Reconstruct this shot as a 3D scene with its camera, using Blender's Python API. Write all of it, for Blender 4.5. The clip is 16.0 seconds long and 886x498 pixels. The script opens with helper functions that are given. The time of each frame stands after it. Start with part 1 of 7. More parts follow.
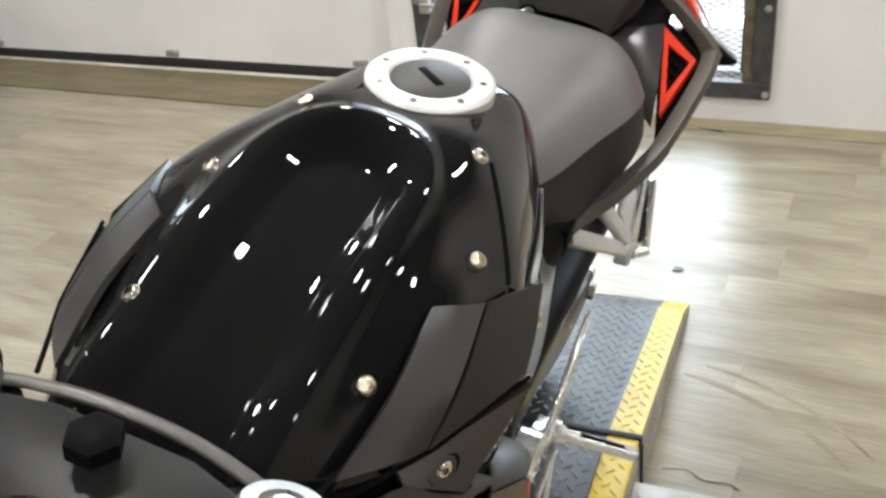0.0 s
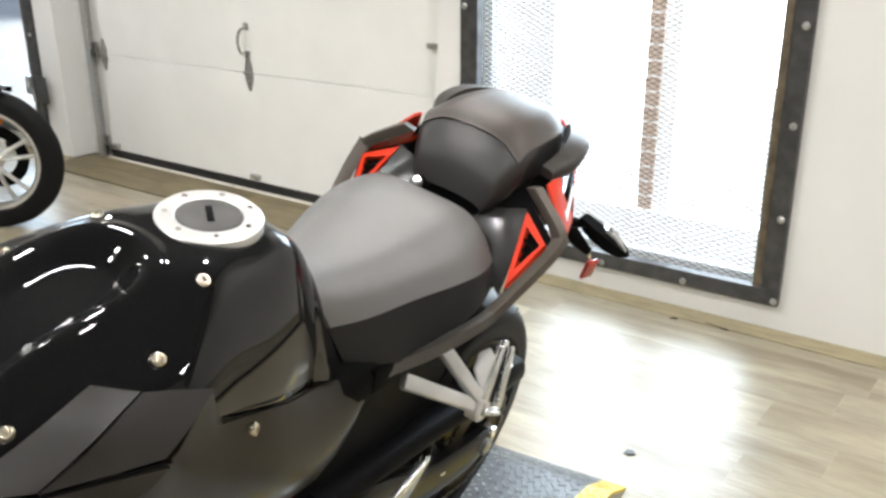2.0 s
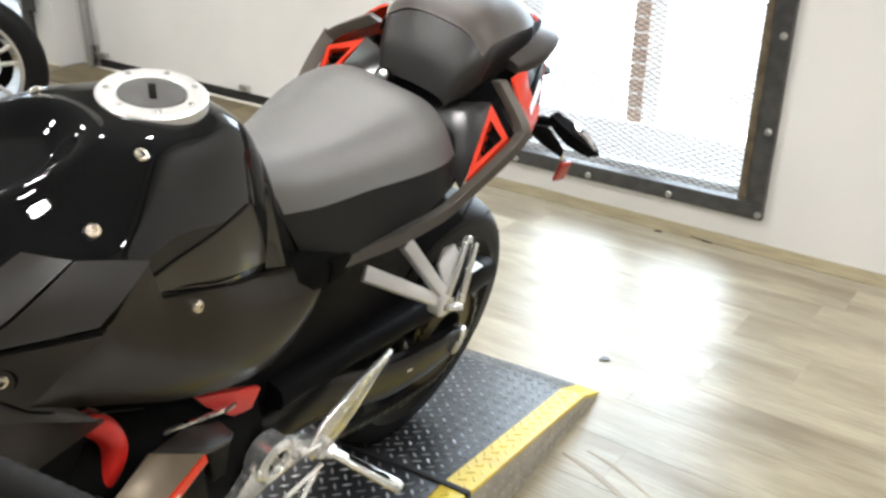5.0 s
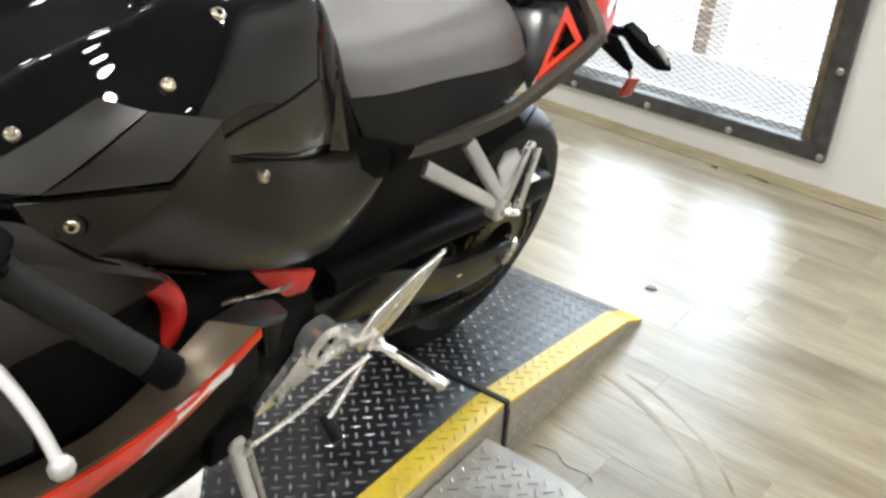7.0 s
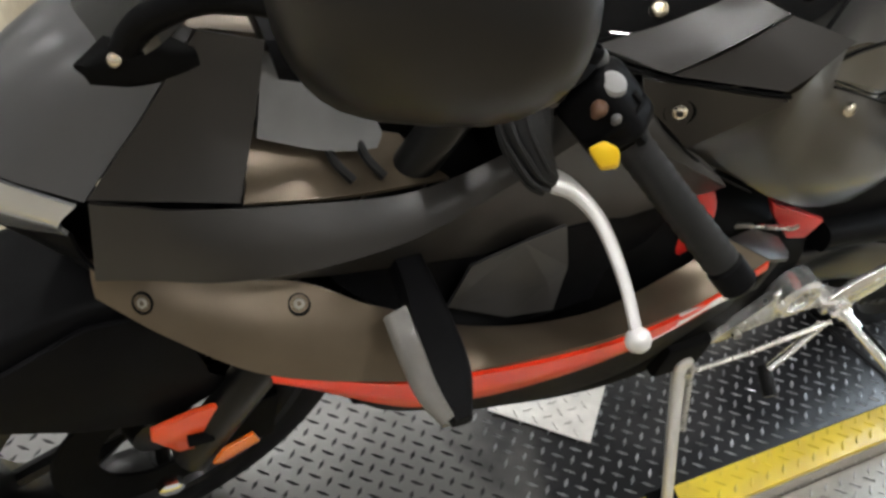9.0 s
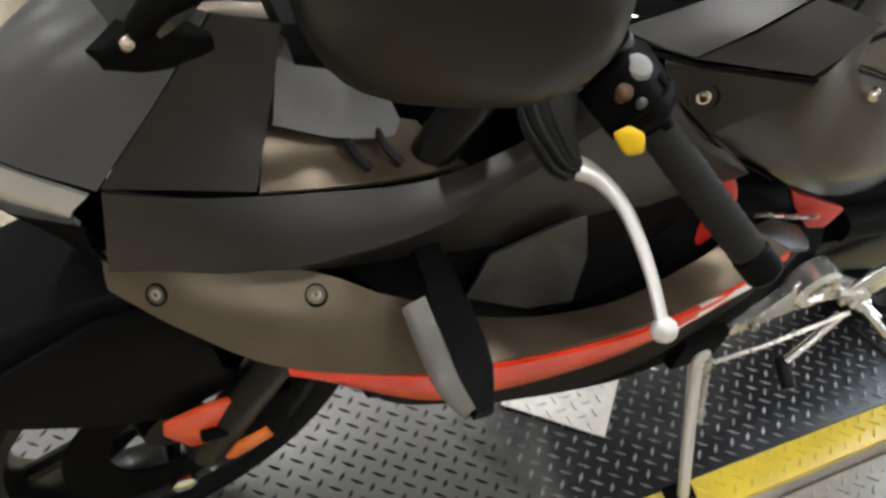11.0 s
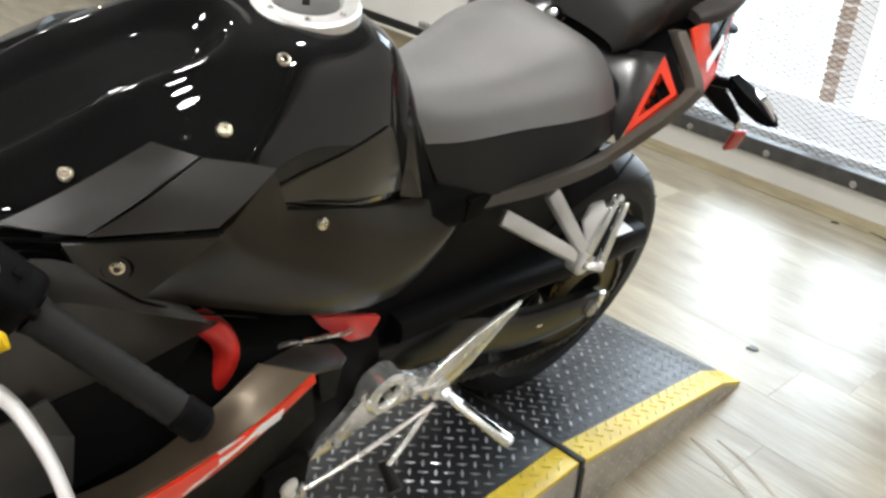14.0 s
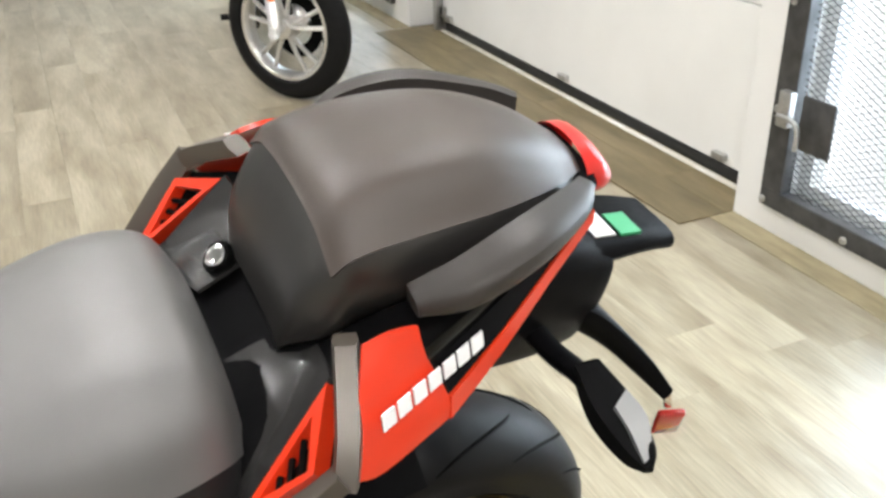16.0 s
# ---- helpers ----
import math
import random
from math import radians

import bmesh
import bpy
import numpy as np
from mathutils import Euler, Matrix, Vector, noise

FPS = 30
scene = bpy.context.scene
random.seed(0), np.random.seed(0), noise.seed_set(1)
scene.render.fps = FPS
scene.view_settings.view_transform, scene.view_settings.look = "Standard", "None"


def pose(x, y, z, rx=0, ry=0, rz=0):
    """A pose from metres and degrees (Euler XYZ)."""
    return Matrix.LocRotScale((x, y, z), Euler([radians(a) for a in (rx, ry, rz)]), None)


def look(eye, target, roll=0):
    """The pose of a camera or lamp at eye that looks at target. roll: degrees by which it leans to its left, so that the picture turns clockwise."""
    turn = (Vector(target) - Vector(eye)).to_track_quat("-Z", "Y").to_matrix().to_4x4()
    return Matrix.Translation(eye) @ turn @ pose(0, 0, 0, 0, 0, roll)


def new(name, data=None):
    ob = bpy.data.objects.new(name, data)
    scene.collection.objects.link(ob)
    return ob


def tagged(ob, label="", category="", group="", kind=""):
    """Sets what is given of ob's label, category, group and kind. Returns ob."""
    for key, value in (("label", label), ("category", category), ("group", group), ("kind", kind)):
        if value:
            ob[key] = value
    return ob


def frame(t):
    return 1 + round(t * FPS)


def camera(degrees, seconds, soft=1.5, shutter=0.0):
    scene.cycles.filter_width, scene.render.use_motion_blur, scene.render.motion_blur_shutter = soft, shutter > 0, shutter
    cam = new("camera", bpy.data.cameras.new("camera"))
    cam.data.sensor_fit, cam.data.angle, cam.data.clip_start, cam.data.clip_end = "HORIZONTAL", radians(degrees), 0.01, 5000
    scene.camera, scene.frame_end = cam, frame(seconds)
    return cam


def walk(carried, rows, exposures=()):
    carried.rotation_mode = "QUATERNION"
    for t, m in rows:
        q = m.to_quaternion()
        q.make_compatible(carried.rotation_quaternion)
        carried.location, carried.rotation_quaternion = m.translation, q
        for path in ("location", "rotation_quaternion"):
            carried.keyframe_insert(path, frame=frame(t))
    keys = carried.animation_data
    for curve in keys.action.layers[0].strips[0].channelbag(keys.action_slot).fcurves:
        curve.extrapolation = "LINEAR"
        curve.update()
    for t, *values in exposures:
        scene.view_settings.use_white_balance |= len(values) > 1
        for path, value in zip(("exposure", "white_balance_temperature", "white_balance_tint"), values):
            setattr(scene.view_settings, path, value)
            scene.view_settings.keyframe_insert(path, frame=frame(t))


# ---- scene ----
cam = camera(52.5, 16.0, soft=2.9)
PATH = [
    (0, (0.024, 0.016, 1.465), (-0.817, 1.525, 0.458), -7.1),
    (0.5, (0.134, 0.114, 1.463), (-1.028, 1.518, 0.639), -9.6),
    (1, (0.249, 0.066, 1.469), (-0.873, 1.556, 0.748), -3.9),
    (1.5, (0.394, -0.007, 1.491), (-0.678, 1.499, 0.727), -2.9),
    (2, (0.464, 0.095, 1.498), (-0.65, 1.608, 0.813), -0.3),
    (2.5, (0.501, 0.146, 1.488), (-0.649, 1.633, 0.805), -0.0),
    (3, (0.504, 0.14, 1.475), (-0.64, 1.614, 0.755), -0.9),
    (5.3, (0.527, 0.125, 1.438), (-0.548, 1.582, 0.589), 0.4),
    (5.5, (0.522, 0.125, 1.428), (-0.552, 1.578, 0.572), 0.4),
    (6, (0.522, 0.128, 1.404), (-0.506, 1.567, 0.47), 1.8),
    (6.5, (0.525, 0.121, 1.396), (-0.517, 1.544, 0.452), 1.9),
    (7, (0.508, 0.098, 1.392), (-0.592, 1.45, 0.413), 3.4),
    (7.5, (0.465, 0.055, 1.371), (-0.751, 1.246, 0.32), 5.1),
    (8, (0.432, 0.006, 1.365), (-0.885, 1.023, 0.254), 6.7),
    (8.5, (0.389, -0.047, 1.352), (-1.01, 0.801, 0.202), 7.6),
    (8.7, (0.377, -0.072, 1.349), (-1.051, 0.707, 0.184), 7.8),
    (10.8, (0.346, -0.117, 1.328), (-1.117, 0.548, 0.137), 7.6),
    (11, (0.351, -0.096, 1.328), (-1.089, 0.632, 0.146), 7.3),
    (11.5, (0.372, -0.063, 1.335), (-1.012, 0.802, 0.179), 7.0),
    (12, (0.402, -0.029, 1.348), (-0.933, 0.965, 0.238), 6.0),
    (12.5, (0.42, 0.006, 1.369), (-0.884, 1.11, 0.329), 4.0),
    (13, (0.426, 0.014, 1.372), (-0.865, 1.155, 0.356), 3.9),
    (13.5, (0.451, 0.047, 1.392), (-0.77, 1.298, 0.42), 0.9),
    (14, (0.515, 0.184, 1.408), (-0.787, 1.374, 0.466), 3.3),
    (14.5, (0.496, 0.387, 1.453), (-0.818, 1.598, 0.556), 1.9),
    (15, (0.376, 0.64, 1.487), (-0.918, 1.873, 0.591), 3.4),
    (15.5, (0.346, 0.919, 1.474), (-1.129, 1.956, 0.608), 0.7),
    (16, (0.289, 1.224, 1.466), (-1.325, 1.937, 0.524), -1.6),
]
walk(cam, [(t, look(eye, target, roll)) for t, eye, target, roll in PATH],
     [(0, .08), (1, .15), (2.5, .38), (7, .2), (11, .1), (13, .1), (15, .25), (15.5, .36), (16, .48)])

# ---------------------------------------------------------------- world and light
world = bpy.data.worlds.new("sky")
scene.world = world
world.use_nodes = True
wt = world.node_tree
sky = wt.nodes.new("ShaderNodeTexSky")
sky.sky_type = "NISHITA"
sky.sun_disc = False
sky.sun_elevation, sky.sun_rotation = radians(48), radians(200)
wt.links.new(sky.outputs[0], wt.nodes["Background"].inputs[0])
wt.nodes["Background"].inputs[1].default_value = 0.12


def lamp(name, kind, m, power, size=0.1, size_y=None, colour=(1, 1, 1), shape=None):
    data = bpy.data.lights.new(name, kind)
    data.energy, data.color = power, colour
    if kind == "AREA":
        data.shape = shape or ("RECTANGLE" if size_y else "DISK")
        data.size = size
        if size_y:
            data.size_y = size_y
    ob = new(name, data)
    ob.matrix_world = m
    return ob


# ---------------------------------------------------------------- materials
def material(name, base, rough=0.5, metal=0.0, coat=0.0, vary=0.0, scale=8.0, bump=0.0, bump_scale=60.0,
             rough_vary=0.0, spec=0.5, second=None, stretch=(1, 1, 1), coat_rough=0.03, coat_ior=1.5):
    m = bpy.data.materials.new(name)
    m.use_nodes = True
    nt = m.node_tree
    n, ln = nt.nodes, nt.links
    b = n["Principled BSDF"]
    b.inputs["Roughness"].default_value = rough
    b.inputs["Metallic"].default_value = metal
    b.inputs["Coat Weight"].default_value = coat
    b.inputs["Coat Roughness"].default_value = coat_rough
    b.inputs["Coat IOR"].default_value = coat_ior
    b.inputs["Specular IOR Level"].default_value = spec
    b.inputs["Base Color"].default_value = (*base, 1)
    tc = n.new("ShaderNodeTexCoord")
    mp = n.new("ShaderNodeMapping")
    mp.inputs["Scale"].default_value = stretch
    ln.new(tc.outputs["Object"], mp.inputs["Vector"])
    if vary or second:
        nz = n.new("ShaderNodeTexNoise")
        nz.inputs["Scale"].default_value = scale
        nz.inputs["Detail"].default_value = 6
        ln.new(mp.outputs[0], nz.inputs["Vector"])
        mix = n.new("ShaderNodeMixRGB")
        other = second or tuple(max(0.0, c * (1 - vary)) for c in base)
        mix.inputs[1].default_value = (*base, 1)
        mix.inputs[2].default_value = (*other, 1)
        rp = n.new("ShaderNodeMapRange")
        rp.inputs["From Min"].default_value, rp.inputs["From Max"].default_value = 0.35, 0.68
        ln.new(nz.outputs["Fac"], rp.inputs["Value"])
        ln.new(rp.outputs[0], mix.inputs[0])
        ln.new(mix.outputs[0], b.inputs["Base Color"])
    if rough_vary:
        nr = n.new("ShaderNodeTexNoise")
        nr.inputs["Scale"].default_value = scale * 2.3
        nr.inputs["Detail"].default_value = 5
        ln.new(mp.outputs[0], nr.inputs["Vector"])
        rr = n.new("ShaderNodeMapRange")
        rr.inputs["To Min"].default_value = max(0.0, rough - rough_vary)
        rr.inputs["To Max"].default_value = min(1.0, rough + rough_vary)
        ln.new(nr.outputs["Fac"], rr.inputs["Value"])
        ln.new(rr.outputs[0], b.inputs["Roughness"])
    if bump:
        nb = n.new("ShaderNodeTexNoise")
        nb.inputs["Scale"].default_value = bump_scale
        nb.inputs["Detail"].default_value = 4
        ln.new(mp.outputs[0], nb.inputs["Vector"])
        bp = n.new("ShaderNodeBump")
        bp.inputs["Strength"].default_value = bump
        bp.inputs["Distance"].default_value = 0.002
        ln.new(nb.outputs["Fac"], bp.inputs["Height"])
        ln.new(bp.outputs[0], b.inputs["Normal"])
    return m


def glow(name, colour, strength):
    m = bpy.data.materials.new(name)
    m.use_nodes = True
    b = m.node_tree.nodes["Principled BSDF"]
    b.inputs["Base Color"].default_value = (*colour, 1)
    b.inputs["Emission Color"].default_value = (*colour, 1)
    b.inputs["Emission Strength"].default_value = strength
    return m


GLOSS = material("gloss_black_paint", (0.0050, 0.0050, 0.0053), 0.5, coat=0.9, scale=5, coat_rough=0.012, spec=0.02, vary=0.2, coat_ior=1.44)
SATIN = material("satin_graphite_paint", (0.015, 0.0127, 0.0105), 0.34, spec=0.46, vary=0.12, scale=22, bump=0.05, bump_scale=900, rough_vary=0.05)
BRONZE = material("bronze_grey_paint", (0.135, 0.106, 0.074), 0.34, metal=0.6, vary=0.1, scale=30, bump=0.03, bump_scale=1200, rough_vary=0.05)
PLASTIC = material("moulded_black_plastic", (0.0055, 0.0055, 0.006), 0.42, vary=0.2, scale=40, bump=0.12, bump_scale=700, rough_vary=0.08, spec=0.03)
DARK = material("matt_black_part", (0.004, 0.004, 0.004), 0.6, vary=0.3, scale=30, spec=0.04)
FRAME_GREY = material("titanium_grey_trim", (0.082, 0.076, 0.068), 0.36, metal=0.3, vary=0.08, scale=30, rough_vary=0.06)
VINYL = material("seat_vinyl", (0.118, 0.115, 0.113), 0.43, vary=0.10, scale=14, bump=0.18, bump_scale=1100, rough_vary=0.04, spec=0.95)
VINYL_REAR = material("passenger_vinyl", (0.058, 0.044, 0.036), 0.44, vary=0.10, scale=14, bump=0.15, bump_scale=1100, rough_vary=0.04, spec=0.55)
VINYL_SHADED = material("passenger_vinyl_shaded", (0.020, 0.0185, 0.0175), 0.32, vary=0.10, scale=14, bump=0.12, bump_scale=1000, spec=0.8)
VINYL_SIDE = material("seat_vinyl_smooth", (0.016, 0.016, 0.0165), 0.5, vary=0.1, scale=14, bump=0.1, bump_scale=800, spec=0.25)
RED = material("red_paint", (0.74, 0.040, 0.010), 0.32, spec=0.3, coat=0.2, vary=0.08, scale=20)
RED_FRAME = material("red_powder_coat", (0.55, 0.02, 0.015), 0.38, vary=0.12, scale=30, bump=0.05, bump_scale=500)
ALU = material("cast_aluminium", (0.82, 0.82, 0.80), 0.24, metal=0.85, vary=0.14, scale=35, bump=0.1, bump_scale=500, rough_vary=0.1)
ALU_PAINT = material("silver_painted_alloy", (0.62, 0.615, 0.60), 0.34, metal=0.4, vary=0.06, scale=40, bump=0.04, bump_scale=600)
CHROME = material("chrome", (0.8, 0.8, 0.8), 0.14, metal=1.0, rough_vary=0.04)
STEEL = material("zinc_steel", (0.5, 0.49, 0.46), 0.3, metal=1.0, vary=0.25, scale=60, rough_vary=0.12)
BRASS_BOLT = material("zinc_bolt", (0.72, 0.65, 0.52), 0.22, metal=1.0, vary=0.15, scale=90)
RUBBER = material("tyre_rubber", (0.008, 0.008, 0.0085), 0.5, spec=0.14, vary=0.2, scale=30, bump=0.1, bump_scale=300)
GRIP_RUBBER = material("grip_rubber", (0.012, 0.012, 0.012), 0.6, spec=0.25, vary=0.2, scale=50, bump=0.2, bump_scale=500)
CAP_RING = material("brushed_cap_ring", (0.76, 0.75, 0.73), 0.34, metal=0.6, vary=0.1, scale=50, rough_vary=0.08)
CAP_DARK = material("cap_centre", (0.055, 0.053, 0.05), 0.5, metal=0.1, vary=0.15, scale=60)
WHITE_DECAL = material("white_decal", (0.8, 0.8, 0.8), 0.35)
YELLOW_SWITCH = material("yellow_switch", (0.85, 0.55, 0.01), 0.4)
AMBER = material("amber_lens", (0.75, 0.16, 0.01), 0.2, coat=0.6)
RED_LENS = material("red_lens", (0.42, 0.02, 0.015), 0.18, coat=0.8)
SMOKE = material("smoked_screen", (0.012, 0.012, 0.012), 0.12, coat=1.0)
HEADLIGHT = material("headlight_lens", (0.45, 0.46, 0.47), 0.08, metal=0.6, coat=1.0)
GREEN = material("green_sticker", (0.04, 0.32, 0.14), 0.45)
CHAIN = material("chain_steel", (0.14, 0.13, 0.115), 0.38, metal=1.0, vary=0.4, scale=200)
MIRROR = material("mirror_glass", (0.85, 0.86, 0.87), 0.02, metal=1.0)

WALL = material("white_wall_paint", (0.82, 0.815, 0.80), 0.6, vary=0.04, scale=2.0, bump=0.06, bump_scale=220)
DARKWALL = material("unseen_wall_grey", (0.34, 0.335, 0.32), 0.6, vary=0.06, scale=2.0, bump=0.06, bump_scale=220)
DOORSKIN = material("white_door_skin", (0.86, 0.86, 0.84), 0.45, vary=0.05, scale=3.0, bump=0.08, bump_scale=120)
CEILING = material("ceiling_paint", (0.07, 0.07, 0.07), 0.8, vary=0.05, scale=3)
SEAL = material("rubber_seal", (0.012, 0.012, 0.012), 0.55, vary=0.3, scale=20)
GREYSTEEL = material("dark_steel_frame", (0.10, 0.10, 0.102), 0.42, metal=0.6, vary=0.4, scale=18, bump=0.15, bump_scale=180, rough_vary=0.12)
RUSTSTEEL = material("bare_steel_angle", (0.22, 0.18, 0.13), 0.5, metal=0.6, vary=0.45, scale=25, bump=0.15, bump_scale=200)
MESHWIRE = material("expanded_metal", (0.045, 0.045, 0.045), 0.5, metal=0.5, vary=0.3, scale=40)
GALV = material("galvanised_steel", (0.55, 0.55, 0.54), 0.38, metal=0.9, vary=0.2, scale=60, rough_vary=0.1)
DECK = material("black_deck_paint", (0.013, 0.0135, 0.0155), 0.36, metal=0.0, spec=0.4, vary=0.35, scale=12, bump=0.08, bump_scale=250, rough_vary=0.12)
LUG_DARK = material("dark_front_lug", (0.028, 0.028, 0.028), 0.42, metal=0.5, vary=0.4, scale=25, rough_vary=0.12)
LUG_BLACK = material("worn_black_lug", (0.38, 0.39, 0.40), 0.32, metal=0.6, vary=0.6, scale=25, rough_vary=0.12)
YELLOW = material("yellow_edge_paint", (0.74, 0.56, 0.035), 0.42, vary=0.22, scale=10, bump=0.08, bump_scale=250, second=(0.60, 0.43, 0.05))
LUG_YELLOW = material("yellow_lug", (0.78, 0.60, 0.06), 0.36, vary=0.3, scale=30)
RAWALU = material("raw_tread_plate", (0.50, 0.475, 0.43), 0.36, metal=0.6, vary=0.2, scale=18, bump=0.08, bump_scale=300, rough_vary=0.12)
LUG_RAW = material("raw_lug", (0.62, 0.61, 0.59), 0.28, metal=0.9, vary=0.2, scale=30)
PALE_SHEET = material("pale_sheet", (0.80, 0.78, 0.74), 0.34, metal=0.25, vary=0.2, scale=25, rough_vary=0.1)
GAP_LIGHT = material("gap_light_white", (0.78, 0.77, 0.74), 0.3, vary=0.15, scale=7, second=(0.62, 0.58, 0.50))
BRICK = material("orange_brick", (0.90, 0.72, 0.60), 0.85, vary=0.35, scale=20, bump=0.2, bump_scale=120)
SILL_COVER = material("sill_cover_grey", (0.24, 0.235, 0.225), 0.8, vary=0.2, scale=9, bump=0.1, bump_scale=150)
CONCRETE = material("outside_concrete", (0.55, 0.54, 0.52), 0.9, vary=0.15, scale=4)


def grey_ahead(m, metal_colour, edge, soft):
    """Blends to a grey, partly metallic colour ahead of the line y = edge, with a ragged border."""
    n, ln = m.node_tree.nodes, m.node_tree.links
    b = n["Principled BSDF"]
    old = b.inputs["Base Color"].links[0].from_socket
    tc = n.new("ShaderNodeTexCoord")
    xyz = n.new("ShaderNodeSeparateXYZ")
    ln.new(tc.outputs["Object"], xyz.inputs[0])
    nz = n.new("ShaderNodeTexNoise")
    nz.inputs["Scale"].default_value, nz.inputs["Detail"].default_value = 14, 8
    ln.new(tc.outputs["Object"], nz.inputs["Vector"])
    shift = n.new("ShaderNodeMath")
    shift.operation = "MULTIPLY_ADD"
    shift.inputs[1].default_value = 0.34
    ln.new(nz.outputs["Fac"], shift.inputs[0])
    ln.new(xyz.outputs["Y"], shift.inputs[2])
    rng = n.new("ShaderNodeMapRange")
    rng.inputs["From Min"].default_value, rng.inputs["From Max"].default_value = edge + 0.17 + soft, edge + 0.17 - soft
    ln.new(shift.outputs[0], rng.inputs["Value"])
    mix = n.new("ShaderNodeMixRGB")
    mix.inputs[2].default_value = (*metal_colour, 1)
    ln.new(rng.outputs[0], mix.inputs[0])
    ln.new(old, mix.inputs[1])
    ln.new(mix.outputs[0], b.inputs["Base Color"])
    half = n.new("ShaderNodeMath")
    half.operation = "MULTIPLY"
    half.inputs[1].default_value = 0.6
    ln.new(rng.outputs[0], half.inputs[0])
    ln.new(half.outputs[0], b.inputs["Metallic"])
    return m


grey_ahead(DECK, (0.150, 0.148, 0.143), -0.86, 0.08)


def plank_material(name, light, dark, grain=0.5, gloss=0.3, coat=0.0):
    m = bpy.data.materials.new(name)
    m.use_nodes = True
    nt = m.node_tree
    n, ln = nt.nodes, nt.links
    b = n["Principled BSDF"]
    info = n.new("ShaderNodeObjectInfo")
    isl = n.new("ShaderNodeNewGeometry")
    tc = n.new("ShaderNodeTexCoord")
    add = n.new("ShaderNodeMath")
    ln.new(info.outputs["Random"], add.inputs[0])
    ln.new(isl.outputs["Random Per Island"], add.inputs[1])
    off = n.new("ShaderNodeCombineXYZ")
    big = n.new("ShaderNodeMath")
    big.operation = "MULTIPLY"
    big.inputs[1].default_value = 37.0
    ln.new(add.outputs[0], big.inputs[0])
    ln.new(big.outputs[0], off.inputs[2])
    va = n.new("ShaderNodeVectorMath")
    ln.new(tc.outputs["Object"], va.inputs[0])
    ln.new(off.outputs[0], va.inputs[1])
    mp = n.new("ShaderNodeMapping")
    mp.inputs["Scale"].default_value = (0.9, 3.6, 1.0)
    ln.new(va.outputs[0], mp.inputs["Vector"])
    g1 = n.new("ShaderNodeTexNoise")
    g1.inputs["Scale"].default_value, g1.inputs["Detail"].default_value = 2.2, 8
    g1.inputs["Distortion"].default_value = 0.25
    ln.new(mp.outputs[0], g1.inputs["Vector"])
    mp2 = n.new("ShaderNodeMapping")
    mp2.inputs["Scale"].default_value = (3.0, 60.0, 1.0)
    ln.new(va.outputs[0], mp2.inputs["Vector"])
    g2 = n.new("ShaderNodeTexNoise")
    g2.inputs["Scale"].default_value, g2.inputs["Detail"].default_value = 3.0, 5
    ln.new(mp2.outputs[0], g2.inputs["Vector"])
    r1 = n.new("ShaderNodeMapRange")
    r1.inputs["From Min"].default_value, r1.inputs["From Max"].default_value = 0.36, 0.72
    ln.new(g1.outputs["Fac"], r1.inputs["Value"])
    c1 = n.new("ShaderNodeMixRGB")
    c1.inputs[1].default_value, c1.inputs[2].default_value = (*light, 1), (*dark, 1)
    ln.new(r1.outputs[0], c1.inputs[0])
    c2 = n.new("ShaderNodeMixRGB")
    c2.blend_type = "MULTIPLY"
    c2.inputs[0].default_value = grain
    ln.new(c1.outputs[0], c2.inputs[1])
    ln.new(g2.outputs["Fac"], c2.inputs[2])
    hs = n.new("ShaderNodeHueSaturation")
    vr = n.new("ShaderNodeMapRange")
    vr.inputs["To Min"].default_value, vr.inputs["To Max"].default_value = 0.92, 1.08
    fr = n.new("ShaderNodeMath")
    fr.operation = "FRACT"
    ln.new(add.outputs[0], fr.inputs[0])
    ln.new(fr.outputs[0], vr.inputs["Value"])
    ln.new(vr.outputs[0], hs.inputs["Value"])
    ln.new(c2.outputs[0], hs.inputs["Color"])
    ln.new(hs.outputs[0], b.inputs["Base Color"])
    rr = n.new("ShaderNodeMapRange")
    rr.inputs["To Min"].default_value, rr.inputs["To Max"].default_value = gloss - 0.05, gloss + 0.03
    ln.new(g1.outputs["Fac"], rr.inputs["Value"])
    ln.new(rr.outputs[0], b.inputs["Roughness"])
    b.inputs["Specular IOR Level"].default_value = 0.4
    b.inputs["Coat Weight"].default_value, b.inputs["Coat Roughness"].default_value = coat, 0.33
    bp = n.new("ShaderNodeBump")
    bp.inputs["Strength"].default_value, bp.inputs["Distance"].default_value = 0.10, 0.001
    ln.new(g2.outputs["Fac"], bp.inputs["Height"])
    ln.new(bp.outputs[0], b.inputs["Normal"])
    return m


PLANK = plank_material("vinyl_plank", (0.520, 0.460, 0.335), (0.265, 0.211, 0.130), grain=0.66, gloss=0.40, coat=0.6)
PLANK_DARK = plank_material("brown_plank_mat", (0.27, 0.215, 0.115), (0.15, 0.115, 0.055), grain=0.6, gloss=0.45)


# ---------------------------------------------------------------- mesh helpers
def mesh_of(name, bm, mat, smooth=True, angle=38):
    me = bpy.data.meshes.new(name)
    bmesh.ops.recalc_face_normals(bm, faces=bm.faces)
    if smooth:
        for f in bm.faces:
            f.smooth = True
        for e in bm.edges:
            if len(e.link_faces) == 2 and e.calc_face_angle(0) > radians(angle):
                e.smooth = False
    bm.to_mesh(me)
    bm.free()
    if mat:
        me.materials.append(mat)
    return me


def thing(name, m=None, label="", category="", group="", kind=""):
    ob = new(name)
    ob.empty_display_size = 0.05
    if m is not None:
        ob.matrix_world = m
    return tagged(ob, label, category, group, kind)


